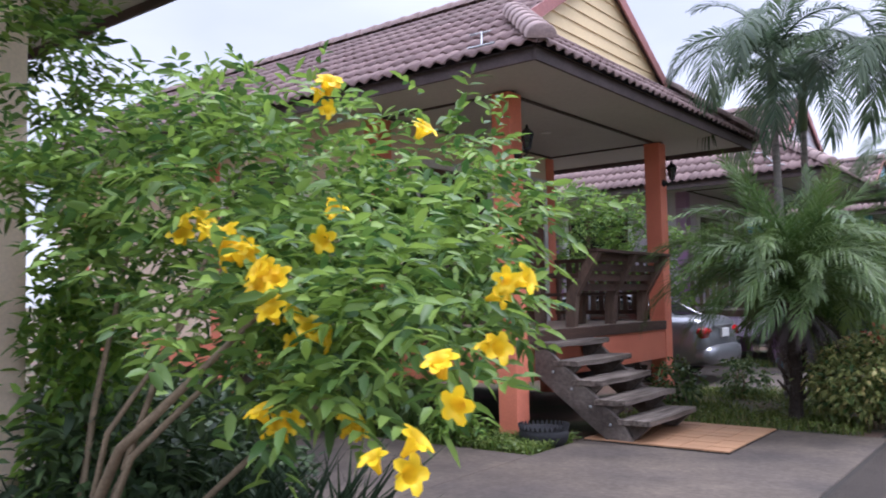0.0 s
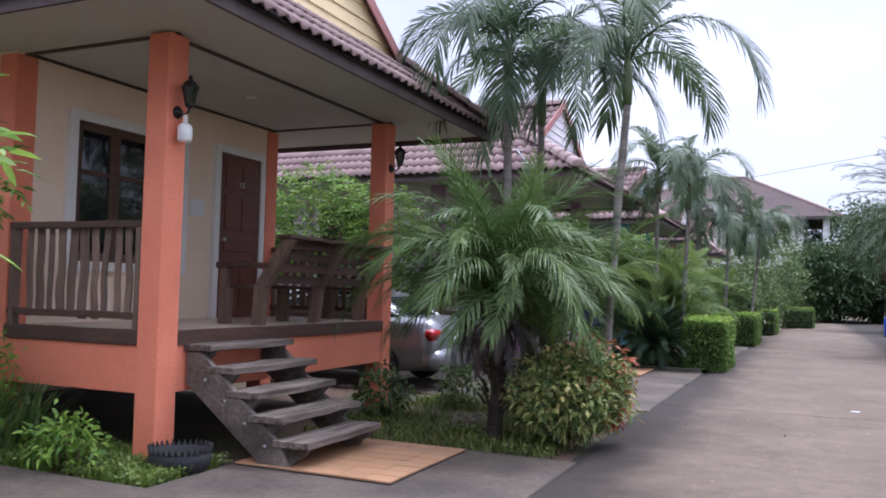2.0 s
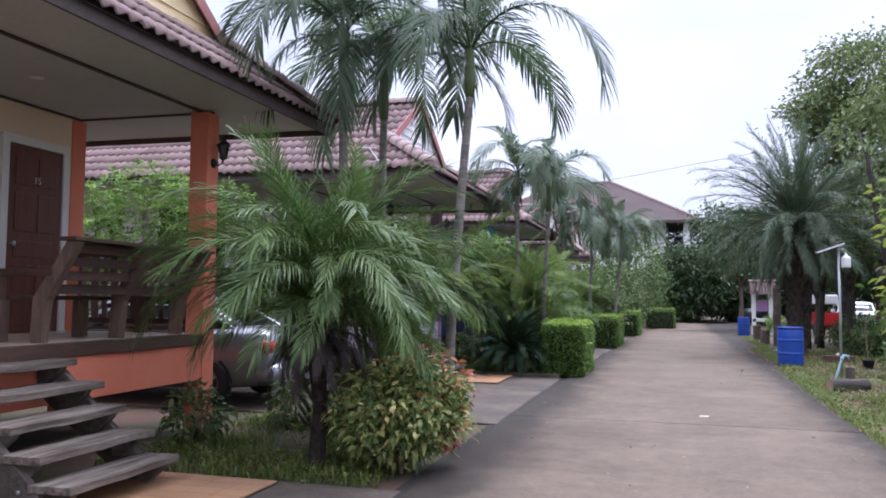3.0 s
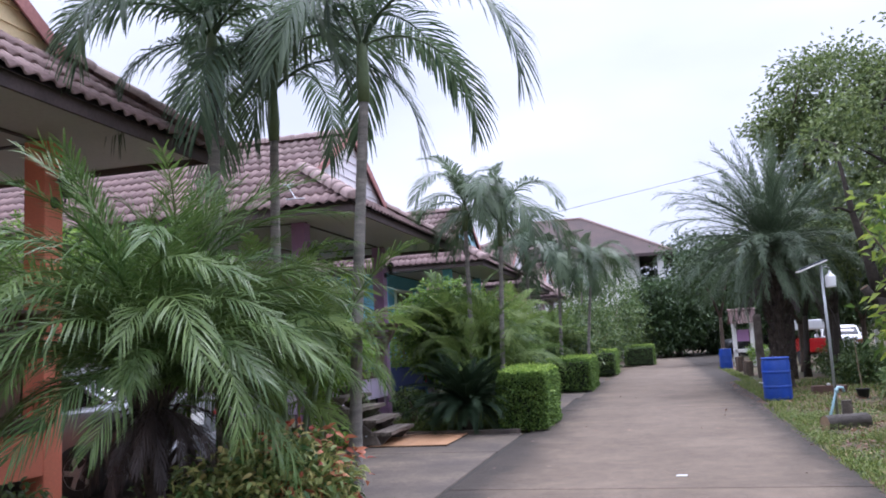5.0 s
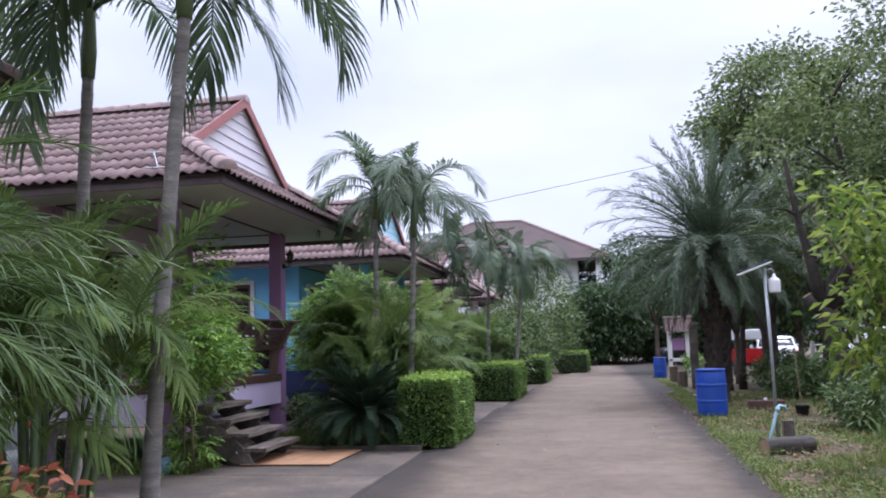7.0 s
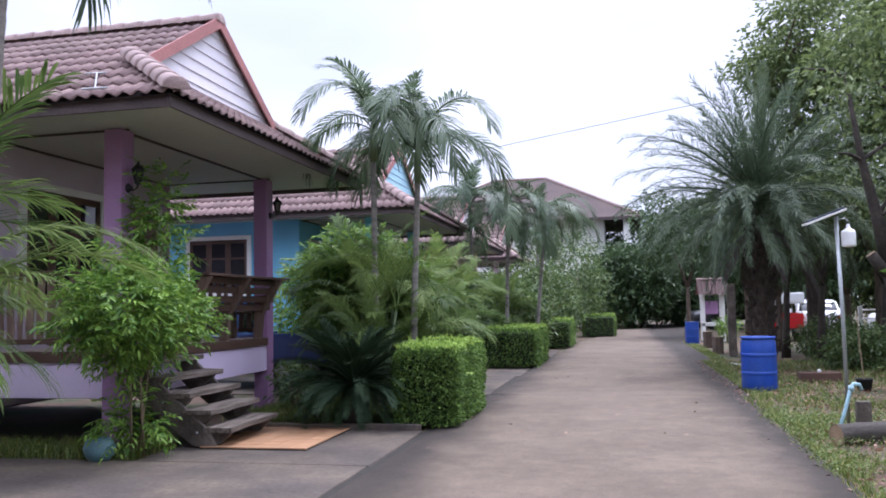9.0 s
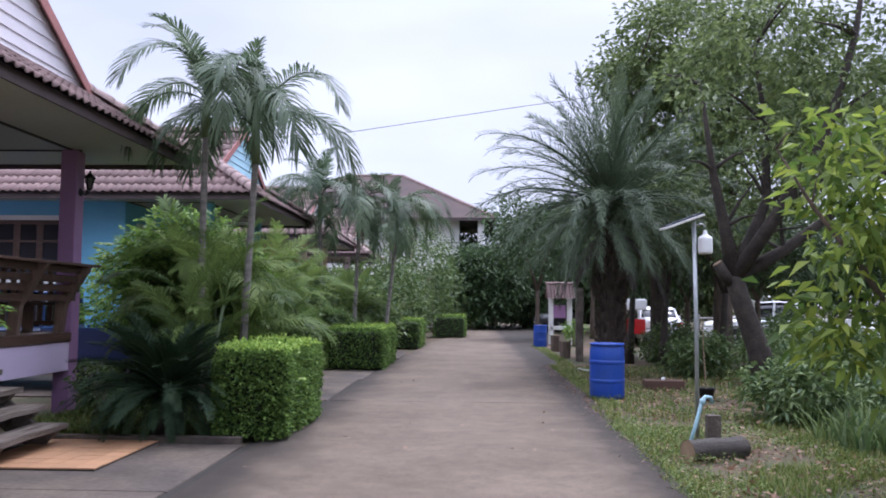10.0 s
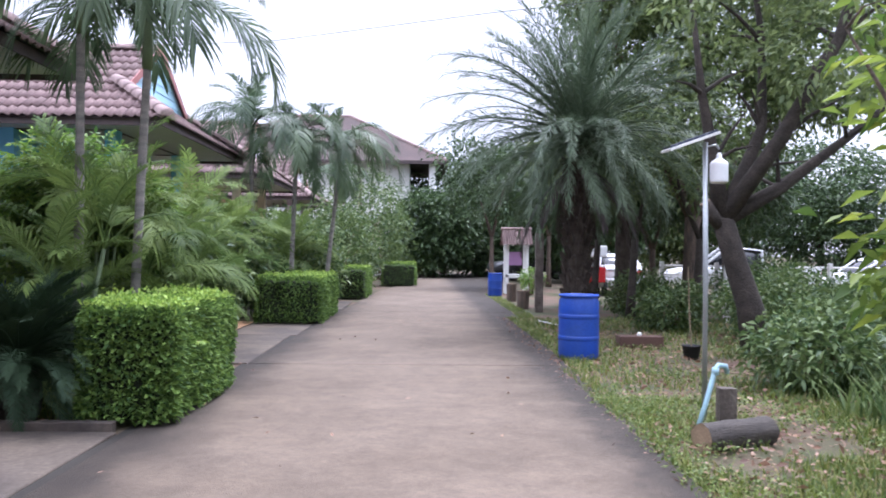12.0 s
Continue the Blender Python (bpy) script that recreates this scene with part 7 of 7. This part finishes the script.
for x in (-5.2, -1.6, 1.8):
    for z in (1.0, 4.3):
        w = part("window", box(x, -4.53, z, x + 1.5, -4.48, z + 1.5), WOOD_DX, far)
        part("pane", box(x + 0.1, -4.55, z + 0.1, x + 0.7, -4.535, z + 1.4), PANE, w)
        part("pane", box(x + 0.8, -4.55, z + 0.1, x + 1.4, -4.535, z + 1.4), PANE, w)
part("balcony", box(2.0, -5.4, 3.4, 7.8, -4.5, 3.65, 0.02), WHITE, far)

wire = thing("overhead_wire", (0, 0, 0), "thin black overhead wire across the lane", "wire")
part("cable", tube([(-9.0, 22.2, 4.05), (-5.0, 22.7, 4.02), (-1.1, 23.2, 4.40), (1.9, 23.5, 4.93), (4.2, 24.2, 5.42), (6.3, 25.2, 5.95)], 0.005, 5), RUBBER, wire)
for o in OFF[1:3]:
    br = thing("roof_bracket", (0, o, 0), "thin pale steel bracket lying on a tiled roof", "bracket", "roof brackets")
    part("bar", tube([(-4.45, 6.24, 3.83), (-4.12, 6.20, 3.81)], 0.010, 6), GALV, br)
    part("bar", tube([(-4.86, 6.86, 4.20), (-4.57, 6.83, 4.18)], 0.010, 6), GALV, br)
    part("stem", tube([(-4.28, 6.22, 3.82), (-4.70, 6.84, 4.19)], 0.009, 6), GALV, br)

# fallen flowers and strap leaves under the trumpet bush
fallen = thing("fallen_flowers", (-2.35, 2.75, 0), "yellow flowers fallen on the concrete", "flowers")
fl = trumpet_meshes()
r9 = random.Random(17)
for k in range(22):
    part("flower", fl[k % 2], PETAL, fallen, at=pose(r9.gauss(0, 0.28), r9.gauss(0, 0.22), 0.02, r9.uniform(60, 120), 0, r9.uniform(0, 360)))
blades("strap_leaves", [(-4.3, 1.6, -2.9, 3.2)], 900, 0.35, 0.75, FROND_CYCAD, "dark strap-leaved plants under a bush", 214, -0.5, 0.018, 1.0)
scrap = thing("paper_scrap", (0.95, 13.9, 0.004), "small white scrap of paper on the lane", "litter")
part("sheet", prism([(-0.06, -0.03), (0.05, -0.035), (0.06, 0.03), (-0.04, 0.035)], "z", 0, 0.006), PLATE, scrap)
for k, (x, y, a) in enumerate([(4.0, 25.6, 30), (3.6, 26.8, 80), (4.9, 21.5, 140), (6.9, 17.3, 20), (3.9, 15.6, 110)]):
    st = thing("fallen_stick", (x, y, 0.0), "dry stick lying on the verge", "stick", "dry sticks", rz=a)
    part("stick", tube([(-0.5, 0, 0.01), (-0.1, 0.04, 0.03), (0.3, -0.02, 0.02), (0.6, 0.05, 0.01)], [0.014, 0.013, 0.01, 0.005], 6), STEM, st)
white_stick = thing("fallen_stick", (3.62, 28.6, 0.0), "short pale plastic pipe lying beside the lane", "pipe", rz=105)
part("pipe", tube([(-0.45, 0, 0.015), (0.0, 0.01, 0.02), (0.45, 0, 0.015)], 0.018, 8), WHITE, white_stick, smooth=True)
shrub("kiosk_plant", (4.85, 40.2), [(4.85, 40.2, 0.55, 0.4, 0.35, 0.4)], 60, 9, 0.07, 0.13, 0.05, TECOMA, "small yellow-green plant beside a roofed stand", "plant", 4, 260)
post_white = thing("concrete_post", (7.75, 29.6, 0), "slim white concrete post among the verge bushes", "post")
part("shaft", plank(-0.06, -0.06, -0.05, 0.06, 0.06, 1.62, 0.006, 9), WHITE, post_white)
part("cap", box(-0.075, -0.075, 1.615, 0.075, 0.075, 1.66, 0.012), WHITE, post_white)
sprig = thing("hedge_sprig", (-1.1, 19.15, 0.62), "pale young sprig growing out of a clipped hedge", "sprig")
sprig_rng = np.random.default_rng(88)
part("twig", tube([(-0.05, 0, 0), (0.04, 0, 0.02), (0.12, 0, 0.01)], 0.004, 5), STEM, sprig)
part("leaflets", leaves(np.stack([np.linspace(0, 0.12, 14), np.zeros(14), np.full(14, 0.015)], 1), np.stack([np.full(14, 0.5), np.where(np.arange(14) % 2, 1.0, -1.0), np.full(14, -0.15)], 1), 0.075, 0.026, sprig_rng, HEDGE_TIP, 0.2, True), HEDGE_TIP, sprig)
